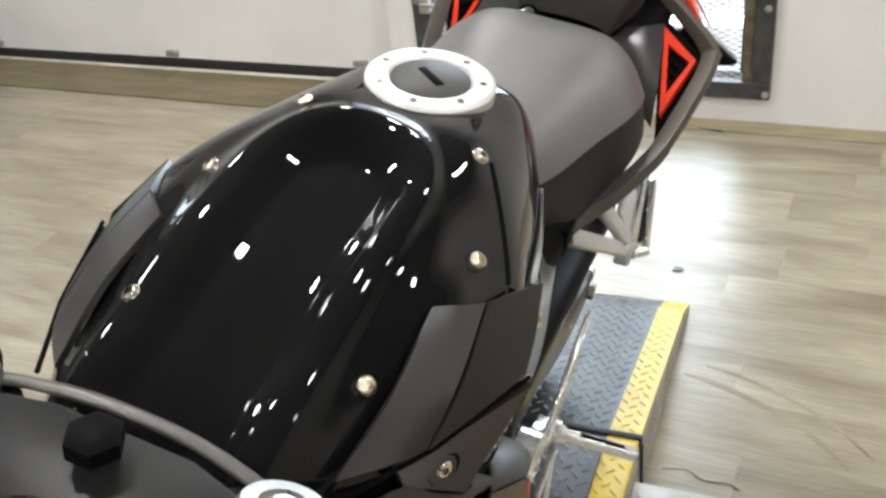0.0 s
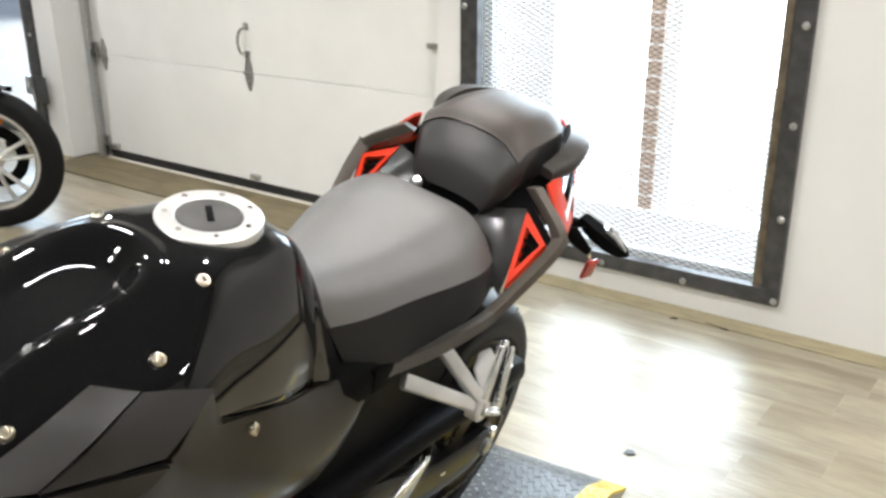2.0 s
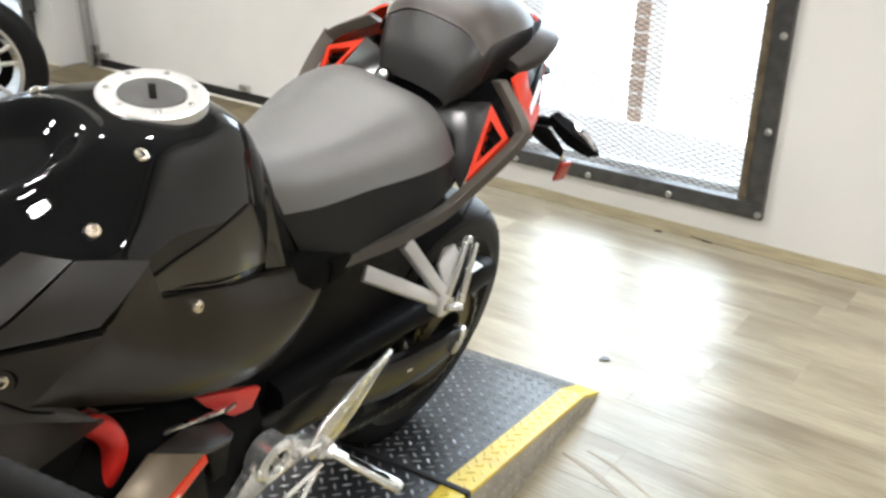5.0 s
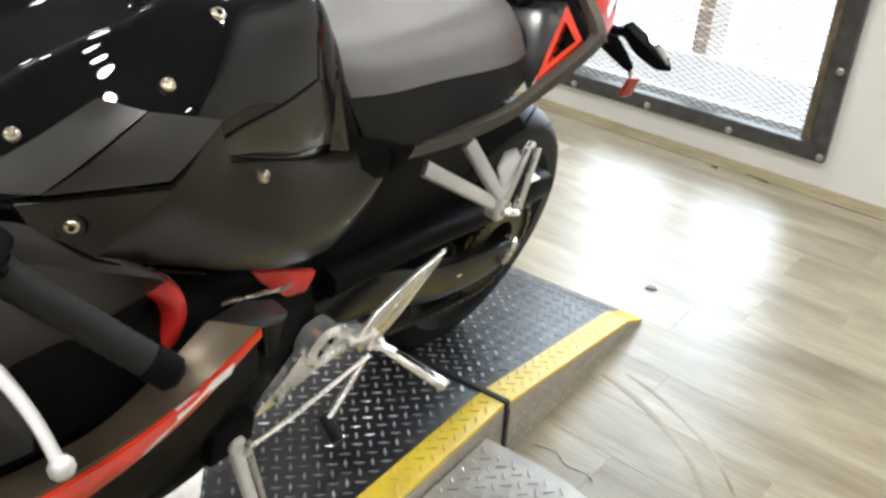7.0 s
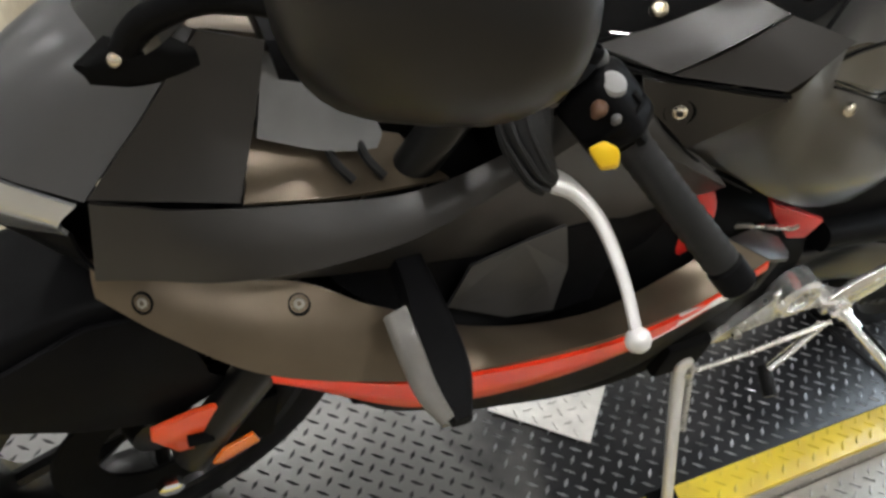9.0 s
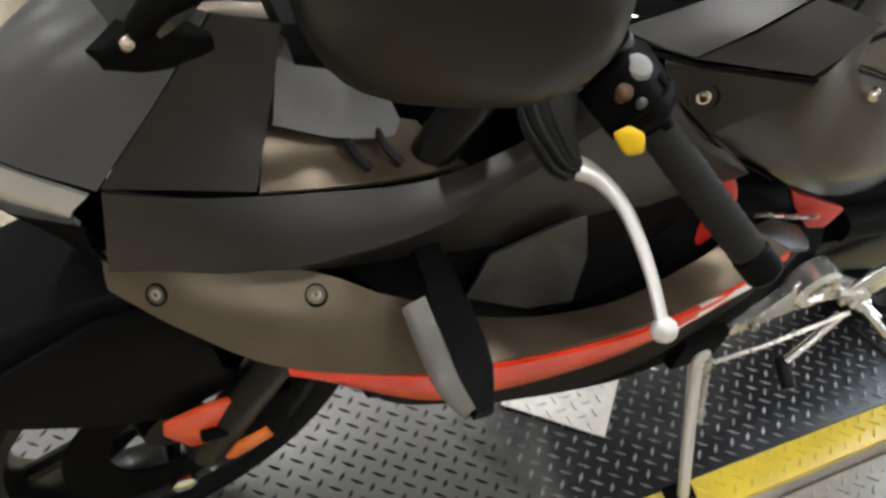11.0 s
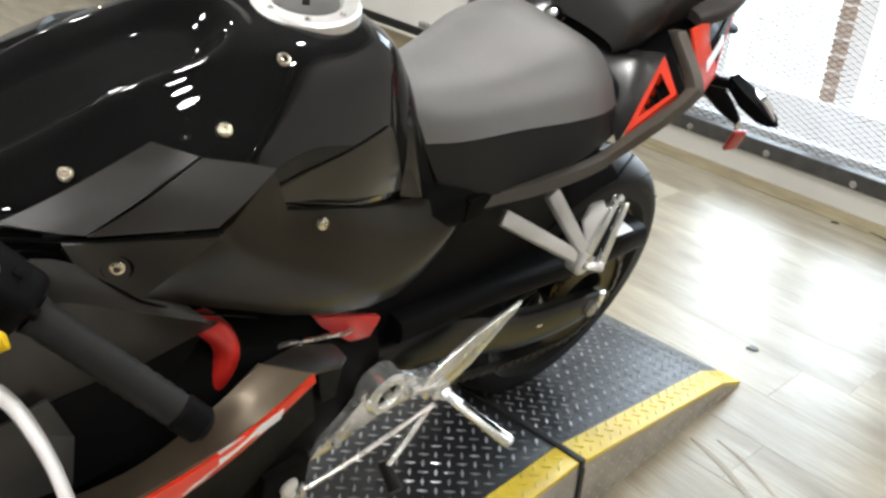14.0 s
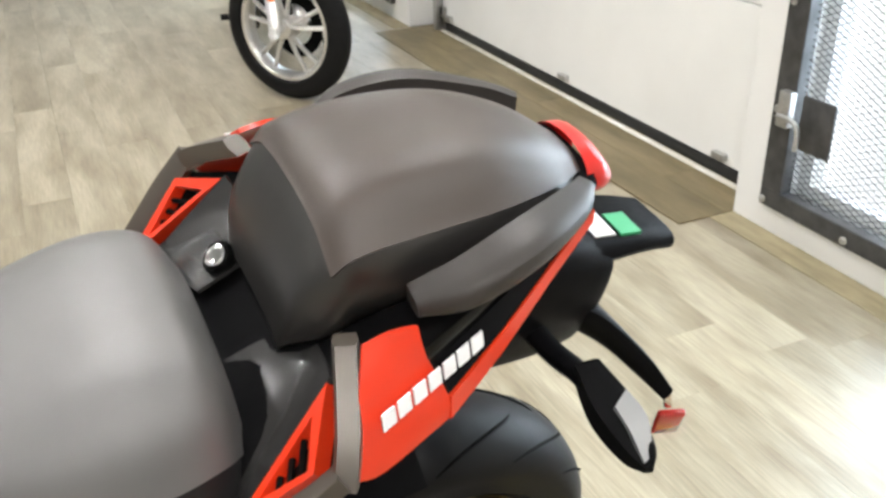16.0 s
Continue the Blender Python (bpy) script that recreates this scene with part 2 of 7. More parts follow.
def part(name, bm, mat, parent=None, label="", smooth=True, angle=38):
    ob = new(name, mesh_of(name, bm, mat, smooth, angle))
    if parent:
        ob.parent = parent
    return tagged(ob, label)


def solo(name, bm, mat, label="", category="", group="", kind="", smooth=True, angle=38):
    return tagged(new(name, mesh_of(name, bm, mat, smooth, angle)), label, category, group, kind)


def box(bm, lo, hi, bevel=0.0, m=None, seg=2):
    out = bmesh.ops.create_cube(bm, size=1)
    vs = out["verts"]
    c = [(a + b) / 2 for a, b in zip(lo, hi)]
    s = [abs(b - a) for a, b in zip(lo, hi)]
    for v in vs:
        v.co = Vector((v.co.x * s[0] + c[0], v.co.y * s[1] + c[1], v.co.z * s[2] + c[2]))
    if bevel:
        es = list({e for v in vs for e in v.link_edges})
        r = bmesh.ops.bevel(bm, geom=es, offset=bevel, segments=seg, profile=0.5, affect="EDGES")
        vs = list({v for f in r["faces"] for v in f.verts} | {v for v in vs if v.is_valid})
    if m is not None:
        bmesh.ops.transform(bm, matrix=m, verts=vs)
    return bm


def boxed(lo, hi, bevel=0.0, m=None, seg=2):
    return box(bmesh.new(), lo, hi, bevel, m, seg)


def tube(bm, pts, radii, n=12, caps=True, flat=1.0):
    """A round tube along pts; radii one number or one for each point; flat squeezes it along its second axis."""
    pts = [Vector(p) for p in pts]
    if not hasattr(radii, "__len__"):
        radii = [radii] * len(pts)
    rings = []
    side = None
    for i, p in enumerate(pts):
        t = (pts[min(i + 1, len(pts) - 1)] - pts[max(i - 1, 0)]).normalized()
        if side is None:
            side = t.cross(Vector((0, 0, 1)))
            if side.length < 0.05:
                side = t.cross(Vector((0, 1, 0)))
        side = (side - t * side.dot(t)).normalized()
        up = side.cross(t).normalized()
        rings.append([bm.verts.new(p + radii[i] * (math.cos(a) * side + flat * math.sin(a) * up))
                      for a in (2 * math.pi * k / n for k in range(n))])
    for a, b in zip(rings, rings[1:]):
        for k in range(n):
            bm.faces.new((a[k], a[(k + 1) % n], b[(k + 1) % n], b[k]))
    if caps:
        bm.faces.new(rings[0][::-1])
        bm.faces.new(rings[-1])
    return bm


def smooth_path(pts, per=6):
    """Points along a Catmull-Rom curve through pts."""
    P = [np.array(p, float) for p in pts]
    P = [2 * P[0] - P[1]] + P + [2 * P[-1] - P[-2]]
    out = []
    for i in range(1, len(P) - 2):
        for k in range(per):
            t = k / per
            out.append(0.5 * (2 * P[i] + (P[i + 1] - P[i - 1]) * t + (2 * P[i - 1] - 5 * P[i] + 4 * P[i + 1] - P[i + 2]) * t * t
                              + (3 * P[i] - P[i - 1] - 3 * P[i + 1] + P[i + 2]) * t ** 3))
    out.append(P[-2])
    return out


def lathe(bm, profile, n=32, m=None, axis="x"):
    """Turns (along, radius) pairs about an axis."""
    rings = []
    for a, r in profile:
        ring = []
        for k in range(n):
            t = 2 * math.pi * k / n
            c, s = r * math.cos(t), r * math.sin(t)
            co = (a, c, s) if axis == "x" else ((c, a, s) if axis == "y" else (c, s, a))
            ring.append(bm.verts.new(m @ Vector(co) if m is not None else co))
        rings.append(ring)
    for a, b in zip(rings, rings[1:]):
        for k in range(n):
            bm.faces.new((a[k], a[(k + 1) % n], b[(k + 1) % n], b[k]))
    for ring, (a, r) in ((rings[0], profile[0]), (rings[-1], profile[-1])):
        if r > 1e-5 and profile[0] != profile[-1]:
            bm.faces.new(ring)
    return bm


def prism(bm, pts, depth, bevel=0.0):
    """A plate: the outline pts (3D, roughly flat), thickened by the vector depth."""
    d = Vector(depth)
    a = [bm.verts.new(Vector(p)) for p in pts]
    b = [bm.verts.new(Vector(p) + d) for p in pts]
    fs = [bm.faces.new(a), bm.faces.new(b[::-1])]
    k = len(a)
    for i in range(k):
        fs.append(bm.faces.new((a[i], b[i], b[(i + 1) % k], a[(i + 1) % k])))
    if bevel:
        es = list({e for f in fs for e in f.edges})
        bmesh.ops.bevel(bm, geom=es, offset=bevel, segments=2, profile=0.5, affect="EDGES")
    return bm


def loft(sections, nu=24, nv=24, mirror=False, close=False, caps=True, hook=None):
    """A skin through sections, each a list of the same number of 3D points; smooth both ways.
    mirror: sections run from the middle outwards and are repeated on the other side."""
    S = []
    for sec in sections:
        pts = list(sec)
        if mirror:
            pts = [(-x, y, z) for x, y, z in pts[:0:-1]] + pts
        per = max(1, round(nu / (len(pts) - 1)))
        S.append(smooth_path(pts, per))
    cols = list(zip(*S))
    per = max(1, round(nv / (len(S) - 1)))
    grid = list(zip(*[smooth_path(c, per) for c in cols]))
    bm = bmesh.new()
    V = [[bm.verts.new(hook(*p) if hook else p) for p in row] for row in grid]
    for a, b in zip(V, V[1:]):
        for i in range(len(a) - 1):
            bm.faces.new((a[i], a[i + 1], b[i + 1], b[i]))
        if close:
            bm.faces.new((a[-1], a[0], b[0], b[-1]))
    if caps and close:
        bm.faces.new(V[0][::-1])
        bm.faces.new(V[-1])
    return bm


def solid(bm, t):
    """Gives a skin a thickness t."""
    bmesh.ops.recalc_face_normals(bm, faces=bm.faces)
    bmesh.ops.solidify(bm, geom=bm.faces[:], thickness=t)
    return bm


def bolt(bm, p, axis, r=0.007, h=0.004):
    """A dome-headed screw with a socket."""
    z = Vector(axis).normalized()
    m = Matrix.Translation(p) @ z.to_track_quat("Z", "Y").to_matrix().to_4x4()
    lathe(bm, [(-0.004, r), (h * 0.4, r), (h * 0.8, r * 0.82), (h, r * 0.5), (h, r * 0.42), (h * 0.3, r * 0.4), (h * 0.3, 0.0001)], 14, m, "z")
    return bm


# ---------------------------------------------------------------- room
WALL_Y, DOOR_Y, CEIL_Z = 3.41, 3.58, 3.15
X_MIN, X_MAX, Y_MIN = -7.6, 4.2, -5.2


def structure(name, bm, mat, label, smooth=False):
    return solo(name, bm, mat, label, name.split("_")[0], kind="structure", smooth=smooth)


# back wall with three openings: two screened doors and the overhead door
DOOR_L, DOOR_R, DOOR_T = -5.10, -2.00, 2.62
SCR_L, SCR_R, SCR_B, SCR_T = -1.85, -0.38, 0.105, 2.25
bm = bmesh.new()
T = 0.24
y0, y1 = WALL_Y, WALL_Y + T
for x0, x1, z0, z1 in ((X_MIN, -6.72, 0, CEIL_Z), (-6.72, -5.33, 0, 0.105), (-6.72, -5.33, 2.25, CEIL_Z), (-5.33, DOOR_L, 0, CEIL_Z),
                       (DOOR_L, DOOR_R, DOOR_T, CEIL_Z), (DOOR_R, SCR_L, 0, CEIL_Z), (SCR_L, SCR_R, 0, SCR_B),
                       (SCR_L, SCR_R, SCR_T, CEIL_Z), (SCR_R, X_MAX, 0, CEIL_Z)):
    box(bm, (x0, y0, z0), (x1, y1, z1))
structure("wall_north", bm, WALL, "white painted wall with screened doors and an overhead door")
# three unseen walls, greyed so black paint and plastic reflect less
structure("wall_south", boxed((X_MIN, Y_MIN - 0.2, 0), (X_MAX, Y_MIN, CEIL_Z)), DARKWALL, "unseen wall closing the room, grey to keep reflections dark")
structure("wall_west", boxed((X_MIN - 0.2, Y_MIN, 0), (X_MIN, y1, CEIL_Z)), DARKWALL, "unseen wall closing the room, grey to keep reflections dark")
structure("wall_east", boxed((X_MAX, Y_MIN, 0), (X_MAX + 0.2, y1, CEIL_Z)), DARKWALL, "unseen wall closing the room, grey to keep reflections dark")
# unseen ceiling, coloured dark so the gloss tank mirrors little but lamps
structure("ceiling", boxed((X_MIN, Y_MIN, CEIL_Z), (X_MAX, y1, CEIL_Z + 0.15)), CEILING, "unseen ceiling with lamps, dark to keep reflections black")
structure("ground", boxed((-30, WALL_Y + T, -0.3), (30, 40, -0.02)), CONCRETE, "pale concrete yard outside the doors")
sub = structure("floor", boxed((X_MIN - 0.2, Y_MIN - 0.2, -0.2), (X_MAX + 0.2, y1 + 0.02, -0.006)), SEAL, "pale oak-look vinyl plank floor with scuffs")

STRIP = material("worn_brown_strip", (0.33, 0.28, 0.17), 0.5, vary=0.35, scale=7, bump=0.1, bump_scale=80, stretch=(1, 4, 1))
# dirty joint where the floor meets the wall
bm = bmesh.new()
for x0, x1 in ((X_MIN, DOOR_L), (DOOR_R, X_MAX)):
    box(bm, (x0, WALL_Y - 0.11, 0.0005), (x1, WALL_Y - 0.001, 0.004), 0.001, seg=1)
structure("trim", bm, STRIP, "worn brown strip where floor meets wall")

# planked approach in front of the overhead door
mat = thing("door_mat", None, "brown wood-look threshold mat before the overhead door", "mat")
for k in range(2):
    for j in range(4):
        xa, xb = max(-5.06 + j * 1.03 - (0.4 if k else 0), -5.06), min(-5.06 + (j + 1) * 1.03 - (0.4 if k else 0), -2.0)
        if xb - xa > 0.05:
            part("mat_plank", boxed((xa + 0.0007, 3.165 + k * 0.21, 0.001), (xb - 0.0007, 3.3735 + k * 0.21, 0.006), 0.0008, seg=1), PLANK_DARK, mat, smooth=False)


# ---------------------------------------------------------------- overhead door
def overhead_door():
    door = thing("garage_door", None, "white sectional overhead door with dark rubber seal", "garage door")
    xl, xr = DOOR_L + 0.2, DOOR_R + 0.02
    zs = (0.055, 0.695, 1.34, 1.985, 2.63)
    for a, b in zip(zs, zs[1:]):
        bm = bmesh.new()
        box(bm, (xl, DOOR_Y, a + 0.002), (xr, DOOR_Y + 0.045, b - 0.002), 0.004)
        part("door_panel", bm, DOORSKIN, door, smooth=False)
    part("jamb", boxed((DOOR_L + 0.002, DOOR_Y + 0.003, 0.0), (xl - 0.001, DOOR_Y + 0.05, 2.618)), WALL, door, "cream painted jamb beside the door")
    bm = bmesh.new()
    box(bm, (xl, DOOR_Y - 0.004, 0.004), (xr, DOOR_Y + 0.05, 0.054), 0.01)
    part("bottom_seal", bm, SEAL, door, "black rubber bottom seal")
    # white strip painted in place of the light seeping under the door
    bm = bmesh.new()
    box(bm, (xl, DOOR_Y - 0.045, 0.0005), (xr, DOOR_Y - 0.012, 0.010), 0.002)
    part("under_door_light", bm, GAP_LIGHT, door, "white strip standing in for light under the door")
    for z in zs[1:4]:
        for x in (xl + 0.06, (xl + xr) / 2 - 0.02, xr - 0.09):
            bm = bmesh.new()
            y = DOOR_Y - 0.004
            for sgn in (1, -1):
                prism(bm, [(x - 0.035, y, z + 0.006 * sgn), (x + 0.035, y, z + 0.006 * sgn), (x + 0.03, y, z + 0.04 * sgn),
                           (x + 0.008, y, z + 0.1 * sgn), (x - 0.008, y, z + 0.1 * sgn), (x - 0.03, y, z + 0.04 * sgn)], (0, 0.004, 0))
            tube(bm, [(x - 0.036, y - 0.006, z), (x + 0.036, y - 0.006, z)], 0.008, 10)
            for zz in (z + 0.05, z - 0.05):
                bolt(bm, (x, y, zz), (0, -1, 0), 0.007, 0.005)
            part("hinge", bm, GALV, door, "galvanised hinge")
    xc = (xl + xr) / 2 - 0.02
    bm = bmesh.new()
    tube(bm, smooth_path([(xc, DOOR_Y - 0.005, 0.80), (xc - 0.012, DOOR_Y - 0.04, 0.815), (xc - 0.016, DOOR_Y - 0.055, 0.87), (xc - 0.012, DOOR_Y - 0.04, 0.93), (xc, DOOR_Y - 0.005, 0.95)], 5), 0.008, 8)
    box(bm, (xc - 0.02, DOOR_Y - 0.006, 0.78), (xc + 0.02, DOOR_Y, 0.82), 0.003)
    box(bm, (xc - 0.02, DOOR_Y - 0.006, 0.935), (xc + 0.02, DOOR_Y, 0.975), 0.003)
    part("handle", bm, STEEL, door, "dark bent pull handle")
    bm = bmesh.new()
    box(bm, (xr - 0.2, DOOR_Y - 0.02, 0.93), (xr - 0.05, DOOR_Y, 0.955), 0.003)
    box(bm, (xr - 0.1, DOOR_Y - 0.012, 0.89), (xr - 0.04, DOOR_Y, 1.0), 0.004)
    part("slide_bolt", bm, GALV, door, "galvanised slide bolt")
    for x in (xl + 0.08, xc, xr - 0.3):
        bm = boxed((x - 0.035, DOOR_Y - 0.03, 0.075), (x + 0.035, DOOR_Y, 0.105), 0.004)
        part("bottom_bracket", bm, GALV, door, "galvanised lift bracket")
    for x, s in ((xl - 0.05, 1), (xr + 0.02, -1)):
        bm = bmesh.new()
        box(bm, (x - 0.004, DOOR_Y - 0.06, 0.01), (x + 0.004, DOOR_Y + 0.02, 2.6))
        box(bm, (x, DOOR_Y - 0.064, 0.01), (x + 0.05 * s, DOOR_Y - 0.058, 2.6))
        box(bm, (x - 0.02, DOOR_Y - 0.055, 0.015), (x + 0.06, DOOR_Y - 0.05, 0.15))
        part("track", bm, GALV, door, "galvanised vertical track")
        for z in (0.10, 0.72, 1.36):
            bm = bmesh.new()
            tube(bm, [(x - 0.01 * s, DOOR_Y - 0.035, z), (x + 0.07 * s, DOOR_Y - 0.035, z)], 0.012, 10)
            box(bm, (x + 0.04 * s - 0.02, DOOR_Y - 0.03, z - 0.05), (x + 0.04 * s + 0.03, DOOR_Y - 0.002, z + 0.05), 0.003)
            part("roller", bm, STEEL, door, "steel roller bracket")
    return door


overhead_door()


# ---------------------------------------------------------------- screened doors
def expanded_metal(x0, x1, z0, z1, y, px, pz, w, t):
    """Diamond mesh as one skin of crossed strands, cut to the frame."""
    verts, faces = [], []

    def strand(xa, za, xb, zb):
        d = math.hypot(xb - xa, zb - za)
        nx, nz = -(zb - za) / d * w / 2, (xb - xa) / d * w / 2
        b = len(verts)
        for yy in (y, y + t):
            verts.extend([(xa + nx, yy, za + nz), (xa - nx, yy, za - nz), (xb - nx, yy, zb - nz), (xb + nx, yy, zb + nz)])
        faces.extend([(b, b + 1, b + 2, b + 3), (b + 7, b + 6, b + 5, b + 4), (b, b + 3, b + 7, b + 4), (b + 1, b + 5, b + 6, b + 2)])

    slope = pz / px
    for s in (1, -1):
        c = z0 - slope * (x1 - x0) - pz
        while c < z1 + slope * (x1 - x0) + pz:
            # line z = c + s * slope * (x - x0)
            lo, hi = x0, x1
            if s > 0:
                lo, hi = max(lo, x0 + (z0 - c) / slope), min(hi, x0 + (z1 - c) / slope)
            else:
                lo, hi = max(lo, x0 + (c - z1) / slope), min(hi, x0 + (c - z0) / slope)
            if hi - lo > 0.004:
                strand(lo, c + s * slope * (lo - x0), hi, c + s * slope * (hi - x0))
            c += pz
    me = bpy.data.meshes.new("expanded_metal")
    me.from_pydata(verts, [], faces)
    me.materials.append(MESHWIRE)
    return me


def screen_door(xl, xr, name, latch_left=True):
    door = thing(name, None, "dark steel door frame screened with expanded metal", "screen door")
    f = 0.085
    y = WALL_Y
    for lo, hi in (((xl - 0.005, y - 0.03, SCR_B - 0.0), (xr + 0.005, y + 0.02, SCR_B + f - 0.02)), ((xl - 0.005, y - 0.03, SCR_T - f), (xr + 0.005, y + 0.02, SCR_T)),
                   ((xl - 0.005, y - 0.031, SCR_B + f - 0.02), (xl + f, y + 0.02, SCR_T - f)), ((xr - f + 0.02, y - 0.031, SCR_B + f - 0.02), (xr + 0.005, y + 0.02, SCR_T - f))):
        part("frame_bar", boxed(lo, hi, 0.004), GREYSTEEL, door, smooth=False)
    n = 5
    for k in range(n):
        bm = bmesh.new()
        bolt(bm, (xl + 0.01 + (xr - xl - 0.02) * k / (n - 1), y - 0.03, SCR_B + 0.022), (0, -1, 0), 0.014, 0.009)
        part("frame_bolt", bm, GALV, door, "galvanised dome bolt")
    for x in (xl + 0.018, xr - 0.02):
        for k in range(1, 6):
            bm = bmesh.new()
            bolt(bm, (x, y - 0.031, SCR_B + 0.35 * k), (0, -1, 0), 0.014, 0.009)
            part("frame_bolt", bm, GALV, door, "galvanised dome bolt")
    # inner angle that holds the screen
    bm = bmesh.new()
    box(bm, (xr - f - 0.03, y + 0.03, SCR_B + f), (xr - f + 0.012, y + 0.04, SCR_T - f), 0.002)
    box(bm, (xr - f - 0.012, y - 0.02, SCR_B + f), (xr - f - 0.004, y + 0.03, SCR_T - f), 0.002)
    box(bm, (xr - f - 0.012, y - 0.026, SCR_B + f - 0.018), (xr - f + 0.018, y - 0.0205, SCR_T - f), 0.002)
    part("angle_iron", bm, RUSTSTEEL, door, "brown bare steel angle iron")
    ob = new("screen", expanded_metal(xl + f - 0.02, xr - f + 0.02, SCR_B + f - 0.04, SCR_T - f, y + 0.004, 0.046, 0.0215, 0.0021, 0.0020))
    ob.parent = door
    tagged(ob, "dark expanded metal mesh", kind="stuff")
    lx = xl + 0.02 if latch_left else xr - 0.14
    bm = bmesh.new()
    box(bm, (lx + 0.11, y - 0.045, 0.355), (lx + 0.245, y - 0.035, 0.535), 0.004)
    part("latch_plate", bm, GREYSTEEL, door, "dark steel latch plate")
    bm = bmesh.new()
    tube(bm, smooth_path([(lx + 0.03, y - 0.06, 0.445), (lx + 0.11, y - 0.075, 0.450), (lx + 0.14, y - 0.08, 0.43), (lx + 0.145, y - 0.08, 0.365)], 4), 0.009, 10)
    box(bm, (lx + 0.022, y - 0.06, 0.41), (lx + 0.072, y - 0.03, 0.53), 0.005)
    part("latch_lever", bm, GALV, door, "galvanised bent lever latch")
    # fixed outer frame and glass behind the screen
    bm = bmesh.new()
    box(bm, (xl, y + 0.14, SCR_B), (xl + 0.05, y + 0.2, SCR_T))
    box(bm, (xr - 0.05, y + 0.14, SCR_B), (xr, y + 0.2, SCR_T))
    box(bm, (xl + 0.05, y + 0.14, SCR_B), (xr - 0.05, y + 0.2, SCR_B + 0.05))
    part("outer_frame", bm, WALL, door, "white painted outer frame")
    return door


screen_door(SCR_L, SCR_R, "screen_door")
screen_door(-6.72, -5.33, "screen_door", latch_left=False)

# added grey cover that tones down the sill lit by the window lamp
structure("sill", boxed((SCR_L + 0.006, WALL_Y + 0.045, SCR_B + 0.0005), (SCR_R - 0.006, WALL_Y + T - 0.002, SCR_B + 0.008), 0.001), SILL_COVER, "added grey cover dulling the bright sill behind the screen")
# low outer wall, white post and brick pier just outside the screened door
# emission stands in for the daylight falling on these white faces
GLOW_WALL = glow("glowing_white_wall", (0.96, 0.97, 0.98), 0.36)
solo("backdrop", boxed((SCR_L - 0.1, 3.70, -0.02), (SCR_R + 0.1, 3.86, 0.285), 0.004), GLOW_WALL, "low white wall outside, glowing in place of daylight on it", "backdrop", kind="structure", smooth=False)
solo("backdrop", boxed((SCR_L - 0.1, 3.70, 0.285), (-1.56, 3.86, 2.6), 0.004), GLOW_WALL, "white wall end outside, glowing in place of daylight on it", "backdrop", kind="structure", smooth=False)
pier = thing("brick_pier", None, "orange brick pier standing outside the screened door", "pier")
part("mortar_core", boxed((-1.122, 3.724, 0.286), (-0.978, 3.84, 2.6)), GLOW_WALL, pier, "white rendered side of the pier, glowing in place of daylight")
bm = bmesh.new()
box(bm, (-0.034, -0.006, 0), (0.034, 0.02, 0.056), 0.003, seg=1)
brick_mesh = mesh_of("brick", bm, BRICK, smooth=False)
for k in range(35):
    for j in range(1):
        ob = new("brick", brick_mesh)
        ob.parent = pier
        ob.matrix_local = pose(-1.087 + j * 0.0735 + (0.001 if k % 2 else -0.001), 3.718, 0.288 + k * 0.066)

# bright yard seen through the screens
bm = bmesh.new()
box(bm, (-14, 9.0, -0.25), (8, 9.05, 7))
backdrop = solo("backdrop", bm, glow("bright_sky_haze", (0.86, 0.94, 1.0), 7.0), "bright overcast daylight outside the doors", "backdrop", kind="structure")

# daylight through the two screened openings
for x0, x1, p in ((SCR_L + 0.1, SCR_R - 0.1, 48), (-6.6, -5.45, 60)):
    lamp("window_light", "AREA", look(((x0 + x1) / 2, WALL_Y + 0.35, 1.25), ((x0 + x1) / 2, 0, 0.9)), p, x1 - x0, 2.0, (0.66, 0.84, 1.0))

# ceiling lamps
def ceiling_lamp(x, y, first=[]):
    ob = thing("ceiling_lamp", pose(x, y, CEIL_Z), "round white recessed ceiling spot lamp", "ceiling lamp", "spot lamps in the ceiling")
    bm = bmesh.new()
    lathe(bm, [(0.0, 0.11), (-0.012, 0.113), (-0.016, 0.10), (-0.006, 0.086), (0.0, 0.086)], 24, None, "z")
    part("trim_ring", bm, ALU_PAINT, ob)
    bm = bmesh.new()
    lathe(bm, [(-0.004, 0.085), (-0.012, 0.078), (-0.018, 0.045), (-0.020, 0.0005)], 24, None, "z")
    part("bulb", bm, LAMP_GLOW, ob, "glowing frosted bulb")
    lamp("spot_light", "AREA", pose(x, y, CEIL_Z - 0.03), LAMP_POWER, 0.17, None, (1.0, 0.992, 0.975)).data.spread = radians(150)


LAMP_POWER = 15.5
LAMP_GLOW = glow("warm_lamp", (1.0, 0.96, 0.90), 75.0)
for lx in (-5.6, -3.35, -1.1, 1.15, 3.3):
    for ly in (-4.4, -2.6, -0.8, 1.0, 2.6):
        ceiling_lamp(lx, ly)


# ---------------------------------------------------------------- lift
LIFT = Matrix.Translation((-0.335, 1.385, 0)) @ Matrix.Rotation(radians(4.3), 4, "Z")
DECK_Z = 0.165


